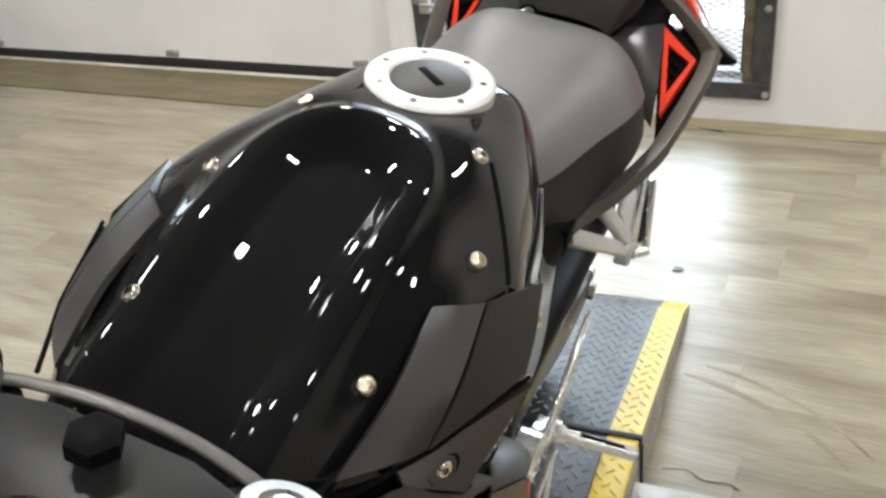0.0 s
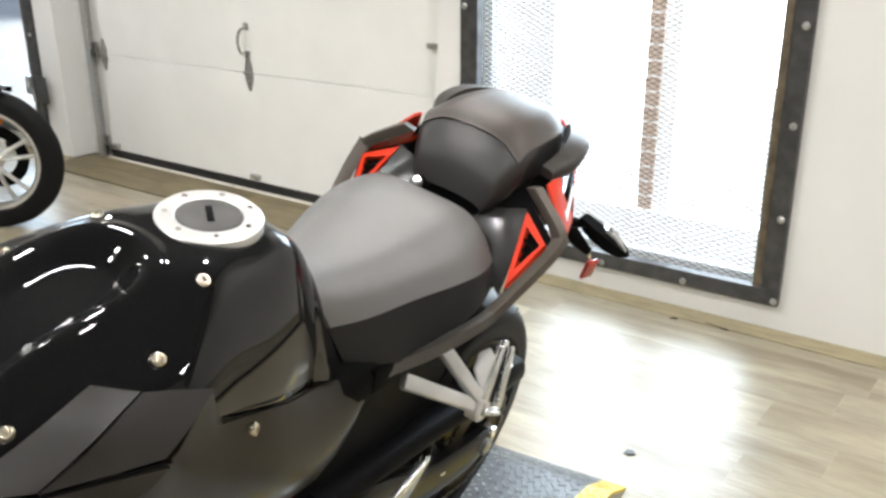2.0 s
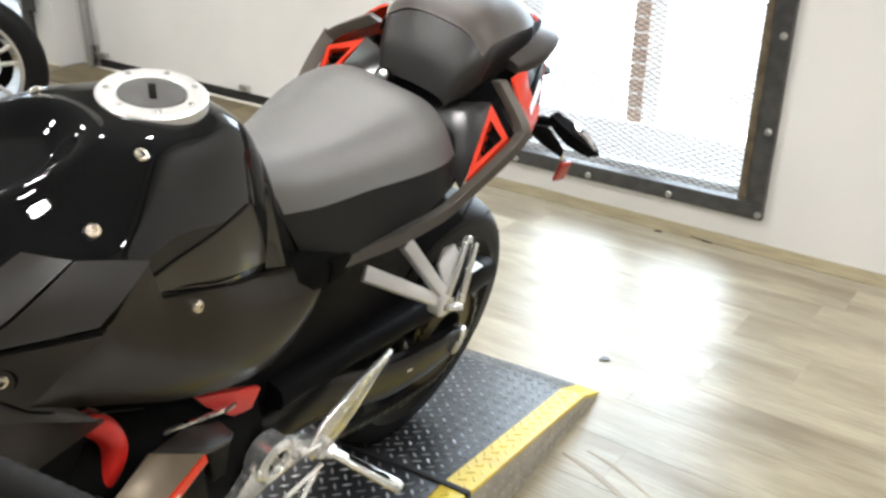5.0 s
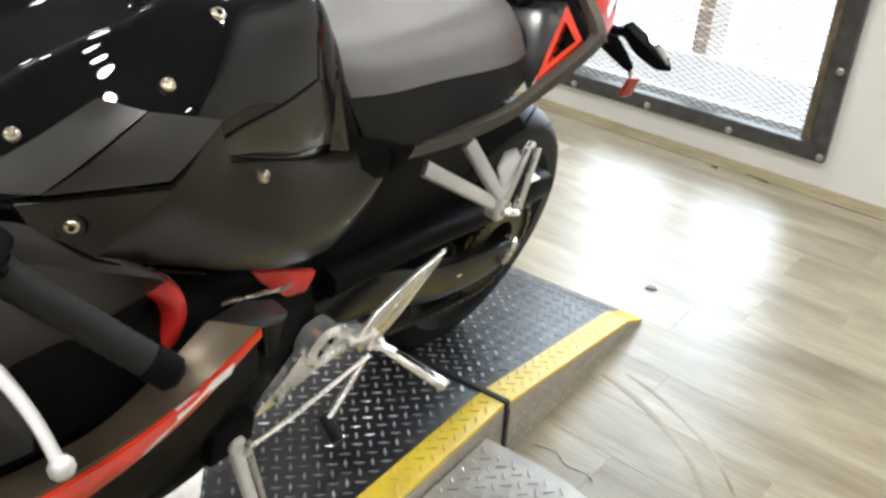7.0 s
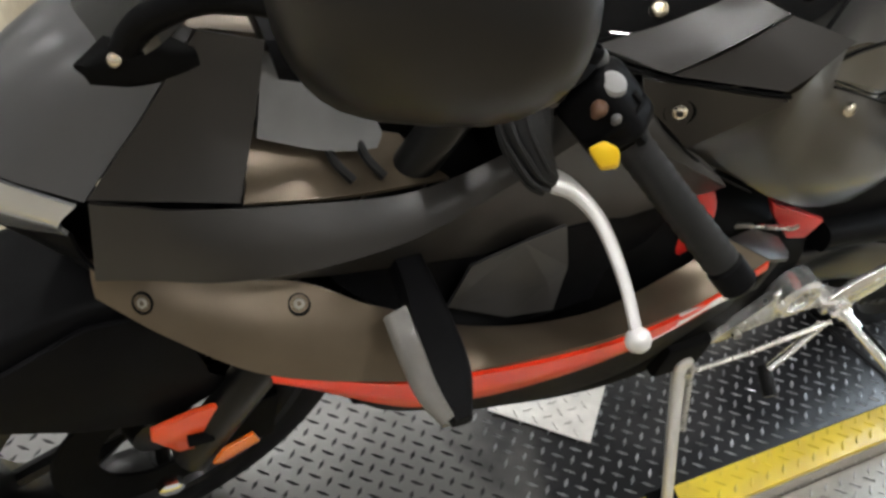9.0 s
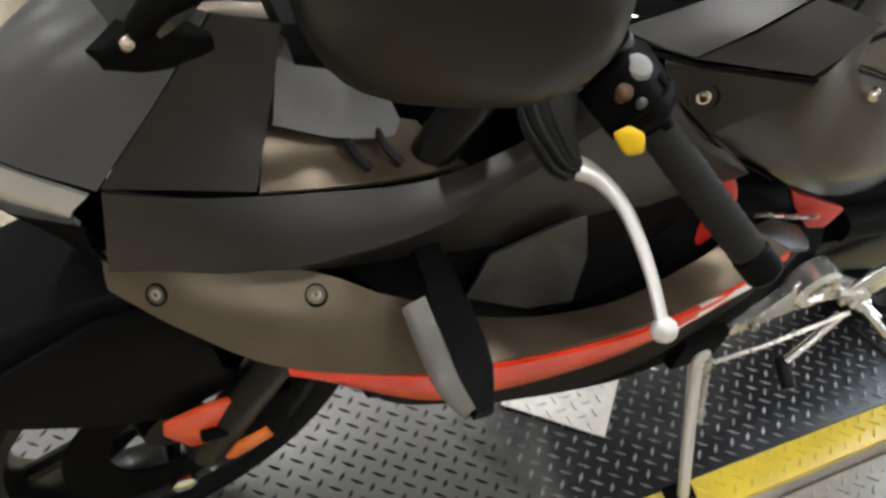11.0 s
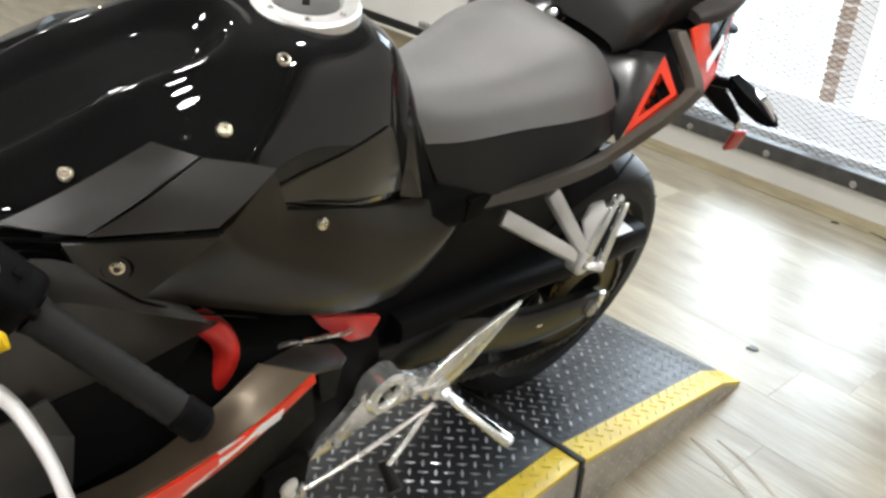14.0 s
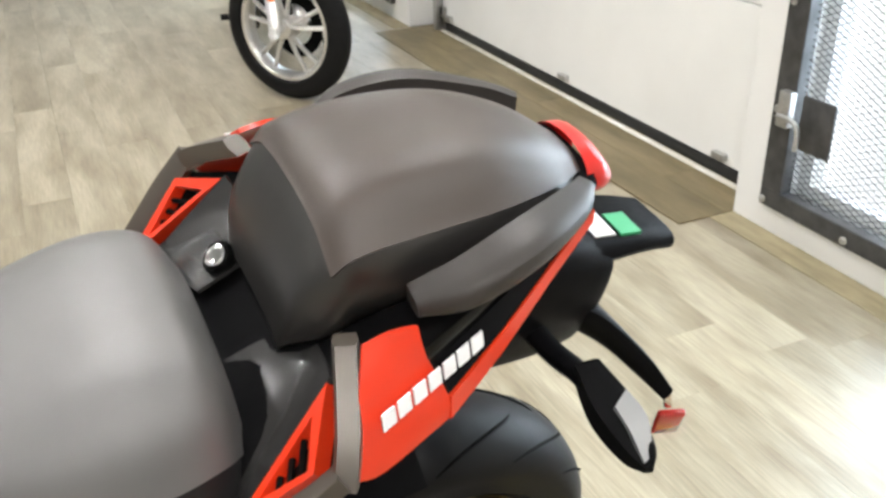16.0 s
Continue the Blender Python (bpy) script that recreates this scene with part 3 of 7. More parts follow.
def lugs(x0, x1, y0, y1, zf, mat, parent, label, p=0.0265, skip=None, ln=0.0245, seed=1, wall=None):
    """Raised lugs of tread plate, alternately turned; zf gives the height under each."""
    verts, faces = [], []
    h2 = p / math.sqrt(2)
    for i in range(int((x1 - x0) / h2)):
        for j in range(int((y1 - y0) / h2)):
            cx, cy = x0 + (i + 0.5) * h2, y0 + (j + 0.5) * h2
            if (i + j) % 2 or skip and skip(cx, cy):
                continue
            a = radians(45 if i % 2 else -45)
            c, s = math.cos(a), math.sin(a)
            b = len(verts)
            for u, v, h in ((-ln / 2, 0, 0), (0, -0.0036, 0), (ln / 2, 0, 0), (0, 0.0036, 0), (-ln * 0.34, 0, 0.0023), (ln * 0.34, 0, 0.0023)):
                x, y = cx + u * c - v * s, cy + u * s + v * c
                verts.append(wall(x, y, h) if wall else (x, y, zf(x, y) + h))
            faces.extend([(b, b + 1, b + 5, b + 4), (b + 1, b + 2, b + 5), (b + 2, b + 3, b + 4, b + 5), (b + 3, b, b + 4)])
    me = bpy.data.meshes.new("tread_relief")
    me.from_pydata(verts, [], faces)
    me.materials.append(mat)
    ob = new("tread_relief", me)
    ob.parent = parent
    return tagged(ob, label, kind="stuff")


lift = thing("lift_table", LIFT, "low lift table with black tread-plate deck and yellow edges", "lift table")
W_L, S_Y = 0.74, 0.066      # deck width, yellow edge width
F_END = -2.6
R_END = 0.725


def ramp_z(x, y):
    return DECK_Z - 0.005 - (y - 0.012) * 0.165


part("deck", boxed((-W_L + S_Y, F_END, DECK_Z - 0.012), (-S_Y, -0.008, DECK_Z), 0.0015), DECK, lift, "black painted tread plate, grey ahead")
for a in (-S_Y, -W_L):
    part("edge_strip", boxed((a + 0.0005, F_END, DECK_Z - 0.012), (a + S_Y - 0.0005, -0.008, DECK_Z + 0.0006), 0.003), YELLOW, lift, "yellow painted tread-plate edge")
for a in (-0.006, -W_L):
    part("skirt", boxed((a, F_END, 0.0), (a + 0.006, -0.008, DECK_Z - 0.0125)), RAWALU, lift, "bare tread-plate skirt")
part("end_skirt", boxed((-W_L + 0.006, -0.02, 0.0), (-0.006, -0.009, DECK_Z - 0.0125)), SEAL, lift, "dark end face at the ramp joint")
lugs(-W_L + S_Y, -S_Y, -0.86, -0.01, lambda x, y: DECK_Z, LUG_BLACK, lift, "worn black raised lugs")
lugs(-W_L + S_Y, -S_Y, -2.2, -0.86, lambda x, y: DECK_Z, LUG_DARK, lift, "dark raised lugs on the grey front part of the deck")
lugs(-S_Y, -0.004, -2.2, -0.01, lambda x, y: DECK_Z + 0.0006, LUG_YELLOW, lift, "yellow raised lugs")

ramp = thing("lift_ramp", LIFT, "sloping tread-plate ramp with yellow painted edges", "ramp")


def ramp_slab(x0, x1, lip, mat, label, name):
    bm = bmesh.new()
    ys = (0.004, R_END - 0.11 - lip, R_END)
    za = [ramp_z(0, ys[0]), ramp_z(0, ys[1]), 0.012]
    top = [(x, y, z) for y, z in zip(ys, za) for x in (x0, x1)]
    tv = [bm.verts.new(p) for p in top]
    bv = [bm.verts.new((x, y, max(0.0, z - 0.01))) for x, y, z in top]
    for k in (0, 2):
        bm.faces.new((tv[k], tv[k + 1], tv[k + 3], tv[k + 2]))
        bm.faces.new((bv[k], bv[k + 2], bv[k + 3], bv[k + 1]))
        bm.faces.new((tv[k], tv[k + 2], bv[k + 2], bv[k]))
        bm.faces.new((tv[k + 1], bv[k + 1], bv[k + 3], tv[k + 3]))
    bm.faces.new((tv[0], bv[0], bv[1], tv[1]))
    bm.faces.new((tv[4], tv[5], bv[5], bv[4]))
    return part(name, bm, mat, ramp, label, smooth=False)


ramp_slab(-W_L + S_Y, -S_Y, 0.0, DECK, "black painted tread plate", "ramp_deck")
ramp_slab(-S_Y, 0.0, 0.0, YELLOW, "yellow painted tread-plate edge", "edge_strip")
ramp_slab(-W_L, -W_L + S_Y, 0.0, YELLOW, "yellow painted tread-plate edge", "edge_strip")


def ramp_top(x, y):
    k = R_END - 0.11
    return ramp_z(x, y) if y < k else ramp_z(0, k) + (0.012 - ramp_z(0, k)) * (y - k) / 0.11


lugs(-W_L + S_Y, -S_Y, 0.01, R_END - 0.005, ramp_top, LUG_BLACK, ramp, "worn black raised lugs")
lugs(-S_Y, -0.002, 0.01, R_END - 0.005, ramp_top, LUG_YELLOW, ramp, "yellow raised lugs")
for a in (-0.0045, -W_L):
    bm = bmesh.new()
    prism(bm, [(a, 0.004, 0.0), (a, 0.004, ramp_z(0, 0.004) - 0.01), (a, R_END - 0.11, ramp_z(0, R_END - 0.11) - 0.011), (a, R_END - 0.002, 0.002), (a, R_END - 0.002, 0.0)], (0.004, 0, 0))
    part("skirt", bm, RAWALU, ramp, "bare tread-plate skirt", smooth=False)
lugs(0.0, R_END, 0.0, 0.14, None, LUG_RAW, ramp, "bare raised lugs", skip=lambda x, y: y > ramp_top(0, x) - 0.024 or x > R_END - 0.05,
     wall=lambda x, y, h: (-0.0005 + h, x, y))
lugs(-2.2, -0.02, 0.0, 0.14, None, LUG_RAW, lift, "bare raised lugs", wall=lambda x, y, h: (h, x, y))

bm = bmesh.new()
box(bm, (-W_L, -0.010, DECK_Z - 0.02), (0.004, 0.006, DECK_Z + 0.004), 0.002)
box(bm, (0.001, -0.010, 0.0), (0.006, 0.006, DECK_Z - 0.0205), 0.001)
part("joint_strip", bm, SEAL, lift, "black strip at the ramp joint")

# side wing of bare tread plate
wing = thing("lift_wing", LIFT, "bare aluminium tread-plate wing with rounded corner", "tread plate")
bm = bmesh.new()
cr = 0.16
pts = [(0.004, -1.5), (0.5, -1.5), (0.5, -0.30 - 0.2)] + [(0.5 - cr * 2.2 + cr * 2.2 * math.cos(a), -0.45 + 0.37 * math.sin(a), ) for a in (math.pi / 2 * k / 10 for k in range(11))] + [(0.004, -0.08)]
prism(bm, [(x, y, 0.108) for x, y in pts], (0, 0, 0.012))
part("plate", bm, RAWALU, wing, smooth=False)
lugs(0.01, 0.48, -1.4, -0.09, lambda x, y: 0.12, LUG_RAW, wing, "bare raised lugs",
     skip=lambda x, y: y > -0.45 and x > 0.148 and ((x - 0.148) / 0.345) ** 2 + ((y + 0.45) / 0.36) ** 2 > 0.97)
for x in (0.03, 0.45):
    part("foot", boxed((x, -1.45, 0.0), (x + 0.03, -0.55, 0.1075)), RAWALU, wing)

# white sheet lying on the deck, the lugs below showing through it
deck_sheet = thing("sheet_on_deck", Matrix.Translation((-0.478, 0.683, DECK_Z + 0.0026)) @ Matrix.Rotation(radians(49), 4, "Z"), "white sheet lying over the lugs of the lift deck", "tread plate")
part("plate", boxed((-0.19, 0, 0), (0, 0.22, 0.003), 0.001, seg=1), PALE_SHEET, deck_sheet, smooth=False)
lugs(-0.188, -0.002, 0.002, 0.218, lambda x, y: 0.003, PALE_SHEET, deck_sheet, "low raised lugs", ln=0.022)


# ---------------------------------------------------------------- sport motorcycle on the lift
# its own axes: x to its left, y to its rear, z up; it leans on its side stand
_yaw, _lean = radians(3.5), radians(14)
_d = Vector((-math.sin(_yaw), math.cos(_yaw), 0))
_l0 = Vector((_d.y, -_d.x, 0))
_l = _l0 * math.cos(_lean) - Vector((0, 0, math.sin(_lean)))
_u = Vector((0, 0, math.cos(_lean))) + _l0 * math.sin(_lean)
_o = Vector((-0.388, 0.768, 1.150)) - _u
BIKE = Matrix(((_l.x, _d.x, _u.x, _o.x), (_l.y, _d.y, _u.y, _o.y), (_l.z, _d.z, _u.z, _o.z), (0, 0, 0, 1)))
bike = thing("sport_motorcycle", BIKE, "black and grey sport motorcycle leaning on its side stand", "motorcycle")


def sec(s, pts):
    return [(x, s, z) for x, z in pts]


def bump01(x, a, b):
    t = min(1.0, max(0.0, (x - a) / (b - a)))
    return t * t * (3 - 2 * t)


# --- tank
from mathutils.bvhtree import BVHTree


def on_skin(ob, p, towards):
    """The nearest point of a part's skin, with its normal turned outwards."""
    tree = BVHTree.FromPolygons([v.co for v in ob.data.vertices], [f.vertices[:] for f in ob.data.polygons])
    hit, nor, _, _ = tree.find_nearest(Vector(p))
    nor = nor if nor.dot(Vector(towards)) > 0 else -nor
    return hit + nor * .0035, nor


def patch_on(ob, upper, lower, nu, nv, lift, out):
    """A thin panel between two edges, laid on a part's skin."""
    tree = BVHTree.FromPolygons([v.co for v in ob.data.vertices], [f.vertices[:] for f in ob.data.polygons])
    bm = bmesh.new()
    grid = []
    for i in range(nu + 1):
        f = i / nu
        p, q_ = Vector(upper[0]).lerp(Vector(upper[1]), f), Vector(lower[0]).lerp(Vector(lower[1]), f)
        row = []
        for j in range(nv + 1):
            hit, nor, _, _ = tree.find_nearest(p.lerp(q_, j / nv) + out * .03)
            row.append(bm.verts.new(hit + (nor if nor.dot(out) > 0 else -nor) * lift))
        grid.append(row)
    for a, c in zip(grid, grid[1:]):
        for j in range(nv):
            bm.faces.new((a[j], a[j + 1], c[j + 1], c[j]))
    bmesh.ops.smooth_vert(bm, verts=bm.verts[:], factor=.4, use_axis_x=True, use_axis_y=True, use_axis_z=True)
    bmesh.ops.recalc_face_normals(bm, faces=bm.faces[:])
    return bm


def tank_hook(x, y, z):
    # horseshoe basin in front of the filler cap, with a rounded rim
    u, hw = x + 0.012, 0.072
    if y < -0.185:
        d = abs(u) - hw
    else:
        d = (math.hypot(u / hw, (y + 0.185) / 0.080) - 1) * hw
    depth = 0.024 * (1 - bump01(d, -0.034, 0.002))
    ridge = 0.0045 * math.exp(-((d - 0.008) / 0.009) ** 2)
    return (x * (1.0 + .26 * bump01(-x, .05, .15) if x < 0 else 1.0), y, z - depth + ridge)


TANK = [sec(-0.455, [(0, .900), (.045, .900), (.078, .885), (.098, .850), (.105, .800), (.100, .740)]),
        sec(-0.40, [(0, .928), (.05, .928), (.083, .912), (.108, .880), (.118, .835), (.112, .760)]),
        sec(-0.34, [(0, .948), (.05, .948), (.086, .930), (.120, .898), (.138, .850), (.128, .760)]),
        sec(-0.26, [(0, .975), (.06, .974), (.104, .948), (.142, .912), (.160, .850), (.150, .750)]),
        sec(-0.17, [(0, .994), (.066, .992), (.112, .962), (.155, .920), (.165, .860), (.155, .750)]),
        sec(-0.09, [(0, 1.003), (.056, 1.004), (.092, .992), (.135, .940), (.152, .870), (.150, .750)]),
        sec(-0.01, [(0, 1.000), (.062, .998), (.098, .976), (.124, .925), (.142, .850), (.140, .740)]),
        sec(0.06, [(0, .994), (.060, .990), (.088, .966), (.108, .915), (.124, .840), (.122, .740)]),
        sec(0.105, [(0, .962), (.052, .956), (.078, .932), (.094, .888), (.108, .820), (.108, .740)]),
        sec(0.135, [(0, .900), (.042, .894), (.066, .872), (.082, .835), (.094, .785), (.098, .735)])]
tank = part("fuel_tank", solid(loft(TANK, 160, 126, mirror=True, hook=tank_hook), -0.004), GLOSS, bike, "gloss black tank cover")

CAP = Matrix.Translation((0.0, 0.0, 1.0035)) @ Euler((radians(3), 0, 0)).to_matrix().to_4x4()
bm = bmesh.new()
lathe(bm, [(-0.006, 0.066), (0.008, 0.066), (0.0115, 0.062), (0.0115, 0.044), (0.0085, 0.041), (-0.006, 0.041)], 48, CAP, "z")
part("cap_ring", bm, CAP_RING, tank, "brushed silver filler ring")
bm = bmesh.new()
lathe(bm, [(-0.004, 0.0405), (0.0095, 0.0405), (0.0115, 0.037), (0.0115, 0.0005)], 40, CAP, "z")
part("filler_cap", bm, CAP_DARK, tank, "dark grey locking filler cap")
bm = bmesh.new()
box(bm, (-0.019, -0.0045, 0.0110), (0.019, 0.0045, 0.0128), 0.0008, CAP @ pose(0, 0, 0, 0, 0, -38))
part("key_flap", bm, DARK, tank, "black key slot flap")
for k in range(7):
    a = 2 * math.pi * k / 7 + 0.3
    bm = bmesh.new()
    bolt(bm, CAP @ Vector((0.053 * math.cos(a), 0.053 * math.sin(a), 0.011)), (0, 0, 1), 0.0042, 0.0022)
    part("ring_screw", bm, STEEL, tank)
skin_tree = BVHTree.FromPolygons([v.co for v in tank.data.vertices], [p.vertices[:] for p in tank.data.polygons])
for s in (1, -1):
    for p in ((.087, -.093, .994), (.100, -.338, .928), (.128, -.186, .956)):
        hit, nor, _, _ = skin_tree.find_nearest(Vector((s * p[0], p[1], p[2])))
        if nor.z < 0:
            nor = -nor
        bm = bmesh.new()
        bolt(bm, hit + nor * .001, nor, 0.0088, 0.0065)
        part("tank_screw", bm, BRASS_BOLT, tank, "zinc-plated socket screw")
# seam between the tank cover and its side, laid on the skin
for s in (1, -1):
    bm = bmesh.new()
    line = [skin_tree.find_nearest(Vector(p))[0] for p in smooth_path([(s * .098, -.088, .990), (s * .122, -.118, .970), (s * .141, -.145, .950), (s * .158, -.170, .932)], 8)]
    tube(bm, line, 0.0024, 8)
    part("seam", bm, DARK, tank, "black seam in the tank cover")


# --- graphite panels on the flanks of the tank
def flank(s):
    def q(x, y, z):
        return (s * x * (1 if s > 0 else 1.14), y, z)

    def skin(rows, nu, nv, th, hook=None):
        bm = loft([[q(*p) for p in r] for r in rows], nu, nv, hook=hook)
        return solid(bm, th)

    side = -0.006 * s
    panel = part("flank_panel", skin([[(.109, -.405, .899), (.118, -.335, .927), (.116, -.260, .951)], [(.134, -.375, .897), (.139, -.308, .922), (.134, -.243, .949)],
                                      [(.151, -.344, .894), (.154, -.288, .920), (.147, -.226, .945)]], 8, 8, side), SATIN, bike, "satin graphite flank panel")
    part("flank_panel", skin([[(.1522, -.3432, .894), (.1552, -.2868, .920), (.1482, -.2248, .945)], [(.173, -.287, .893), (.171, -.238, .915), (.163, -.188, .938)],
                              [(.191, -.230, .891), (.186, -.195, .909), (.176, -.155, .930)]], 8, 8, side), SATIN, bike, "satin graphite flank panel")
    lp = part("lower_panel", skin([[(.140, -.348, .855), (.136, -.360, .883)], [(.158, -.325, .837), (.168, -.295, .886)], [(.176, -.302, .819), (.198, -.230, .887)]], 6, 6, side),
         SATIN, bike, "satin graphite triangular panel")
    bm = bmesh.new()
    hit, nor = on_skin(lp, q(.160, -.318, .854), (s, 0, .3))
    bolt(bm, hit + nor * .0005, nor, 0.0082, 0.0045)
    part("panel_screw", bm, BRASS_BOLT, lp, "zinc-plated screw in a dark collar")
    bm = lathe(bmesh.new(), [(-0.005, 0.0175), (0.0012, 0.0175), (0.0026, 0.0150), (0.0012, 0.0085), (-0.005, 0.0085)], 24, Matrix.Translation(hit) @ nor.to_track_quat("Z", "Y").to_matrix().to_4x4(), "z")
    part("screw_collar", bm, DARK, lp, "black recessed collar")
    # deep shadow gap behind the panels
    part("inner_panel", skin([[(.095, -.44, .89), (.092, -.44, .78)], [(.116, -.34, .90), (.110, -.36, .77)], [(.145, -.25, .905), (.140, -.28, .76)], [(.155, -.17, .92), (.150, -.18, .74)]], 6, 12, side),
         PLASTIC, bike, "black inner side panel")
    # large smooth side cover below the tank: columns from its upper to its lower edge, bulging outwards
    cols = (((.173, -.302, .818), (.172, -.300, .812), 0), ((.186, -.252, .858), (.171, -.250, .779), .004), ((.193, -.212, .892), (.170, -.200, .750), .007),
            ((.180, -.170, .882), (.168, -.145, .716), .011), ((.168, -.128, .870), (.165, -.105, .690), .014), ((.161, -.085, .846), (.160, -.055, .662), .017),
            ((.152, -.02, .818), (.154, .00, .634), .020), ((.136, .04, .793), (.149, .06, .614), .022), ((.122, .09, .772), (.145, .115, .608), .022),
            ((.112, .150, .748), (.139, .165, .622), .019), ((.112, .200, .730), (.132, .212, .650), .012), ((.116, .232, .719), (.128, .238, .690), .005))
    rows = []
    for k in range(13):
        f = k / 12
        rows.append([(a[0] + (c[0] - a[0]) * f + w * 4 * f * (1 - f), a[1] + (c[1] - a[1]) * f, a[2] + (c[2] - a[2]) * f) for a, c, w in cols])
    bm = bmesh.new()
    grid = []
    for r in rows:
        line = []
        for p0, p1 in zip(r, r[1:]):
            line += [tuple(u + (v - u) * n / 3 for u, v in zip(p0, p1)) for n in range(3)]
        grid.append([bm.verts.new(q(*p)) for p in line + [r[-1]]])
    for ra, rb in zip(grid, grid[1:]):
        for n in range(len(ra) - 1):
            bm.faces.new((ra[n], ra[n + 1], rb[n + 1], rb[n]))
    tip = bm.verts.new(q(.174, -.154, .9275))
    for n in range(6, 12):
        bm.faces.new((grid[0][n], grid[0][n + 1], tip))
    for _ in range(3):
        bmesh.ops.smooth_vert(bm, verts=[v for v in bm.verts if not v.is_boundary], factor=.5, use_axis_x=True, use_axis_y=True, use_axis_z=True)
    sc = part("side_cover", solid(bm, .006 * s), COVER, bike, "smooth dark bronze side cover", angle=60)
    # gloss triangle set between tank and cover
    bm = patch_on(tank, (q(.170, -.136, .894), q(.106, .062, .896)), (q(.172, -.134, .872), q(.115, .120, .772)), 24, 14, .004, Vector((s, 0, .2)))
    solid(bm, .003)
    part("knee_panel", bm, KNEE, bike, "glossy black triangular knee panel, tinted olive for the floor's reflection")
    bm = bmesh.new()
    tube(bm, [q(*p) for p in ((.172, -.127, .866), (.160, -.05, .834), (.149, .02, .803), (.128, .10, .773))], .0014, 6)
    part("cover_gap", bm, DARK, bike, "black joint line above the side cover")
    bm = bmesh.new()
    tube(bm, [q(*p) for p in ((.120, -.410, .892), (.158, -.335, .889), (.198, -.226, .889))], .0022, 6)
    tube(bm, [q(*p) for p in ((.140, -.362, .876), (.143, -.350, .853), (.178, -.303, .815), (.178, -.245, .771), (.172, -.15, .714))], .0016, 6)
    part("panel_gap", bm, DARK, bike, "black joint line between the panels")
    bm = bmesh.new()
    hit, nor = on_skin(sc, q(.170, -.072, .825), (s, 0, .3))
    bolt(bm, hit, nor, 0.0085, 0.006)
    part("cover_screw", bm, BRASS_BOLT, bike, "zinc-plated socket screw")
    # edge trim closing the tank towards the seat
    part("tank_trim", skin([[(.0, .104, .962), (.0, .134, .930), (.0, .150, .880)], [(.045, .102, .954), (.044, .130, .922), (.036, .150, .872)], [(.072, .100, .932), (.072, .128, .900), (.058, .152, .850)],
                            [(.092, .104, .885), (.089, .134, .858), (.070, .160, .826)], [(.104, .108, .815), (.098, .146, .800), (.080, .178, .790)], [(.107, .112, .752), (.103, .160, .745), (.090, .200, .738)], [(.107, .120, .715), (.104, .180, .712), (.092, .215, .710)]], 14, 28, side),
         GLOSS, bike, "gloss black rounded tank end trim")


# olive tint and mottling put the floor's reflection into the black gloss
KNEE = material("gloss_reflection_tint", (0.010, 0.0078, 0.0035), 0.4, coat=0.6, coat_rough=0.06, coat_ior=1.45, vary=0.5, scale=9, spec=0.3)
COVER = material("dark_bronze_gloss", (0.0085, 0.0064, 0.0036), 0.32, metal=0.1, spec=0.08, coat_ior=1.38, coat=0.42, vary=0.1, scale=30, coat_rough=0.07)
flank(1)
flank(-1)

# --- rider's seat
SEAT = [[(0, .152, .880), (.034, .151, .876), (.060, .156, .856), (.080, .172, .812), (.098, .212, .734)],
        [(0, .225, .871), (.046, .225, .868), (.080, .227, .848), (.104, .236, .815), (.128, .262, .724)],
        sec(0.320, [(0, .882), (.064, .879), (.102, .860), (.130, .827), (.150, .738)]),
        sec(0.400, [(0, .900), (.078, .897), (.126, .874), (.156, .837), (.173, .765)]),
        sec(0.460, [(0, .911), (.084, .908), (.132, .882), (.163, .840), (.178, .790)]),
        sec(0.510, [(0, .905), (.079, .902), (.122, .878), (.151, .838), (.163, .800)]),
        sec(0.540, [(0, .868), (.066, .862), (.102, .846), (.126, .818), (.134, .790)])]
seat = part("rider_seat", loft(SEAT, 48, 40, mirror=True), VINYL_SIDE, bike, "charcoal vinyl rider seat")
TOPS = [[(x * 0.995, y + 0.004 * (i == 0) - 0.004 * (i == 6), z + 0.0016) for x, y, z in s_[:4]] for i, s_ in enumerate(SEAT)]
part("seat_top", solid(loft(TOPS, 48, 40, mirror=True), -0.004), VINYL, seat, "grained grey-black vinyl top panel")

# --- passenger seat
PILLION = [sec(0.560, [(0, .900), (.045, .898), (.074, .892), (.080, .880), (.064, .868)]),
           sec(0.572, [(0, .958), (.056, .954), (.094, .936), (.096, .902), (.070, .872)]),
           sec(0.606, [(0, 1.014), (.070, 1.008), (.118, .982), (.122, .925), (.090, .882)]),
           sec(0.632, [(0, 1.032), (.073, 1.027), (.122, 1.000), (.126, .938), (.096, .892)]),
           sec(0.700, [(0, 1.043), (.072, 1.038), (.120, 1.004), (.130, .952), (.108, .918)]),
           sec(0.790, [(0, 1.040), (.062, 1.035), (.105, 1.002), (.114, .964), (.094, .938)]),
           sec(0.870, [(0, 1.020), (.046, 1.015), (.079, .990), (.086, .962), (.072, .948)]),
           sec(0.935, [(0, .985), (.024, .983), (.044, .974), (.048, .960), (.040, .952)])]
PILLION = [[(x * (.87 if y < .75 else .92), .915 - (.935 - y) * .875, z - .009 * (z > .95) - .008 * (z < .93) * (y < .7)) for x, y, z in s_] for s_ in PILLION]
# nose and sides get a darker vinyl than the top, shade put into colour
pillion = part("passenger_seat", loft(PILLION, 48, 44, mirror=True), VINYL_SHADED, bike, "charcoal vinyl passenger seat, rounded nose darkened for shade")
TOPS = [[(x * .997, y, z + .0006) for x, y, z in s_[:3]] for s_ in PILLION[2:]]
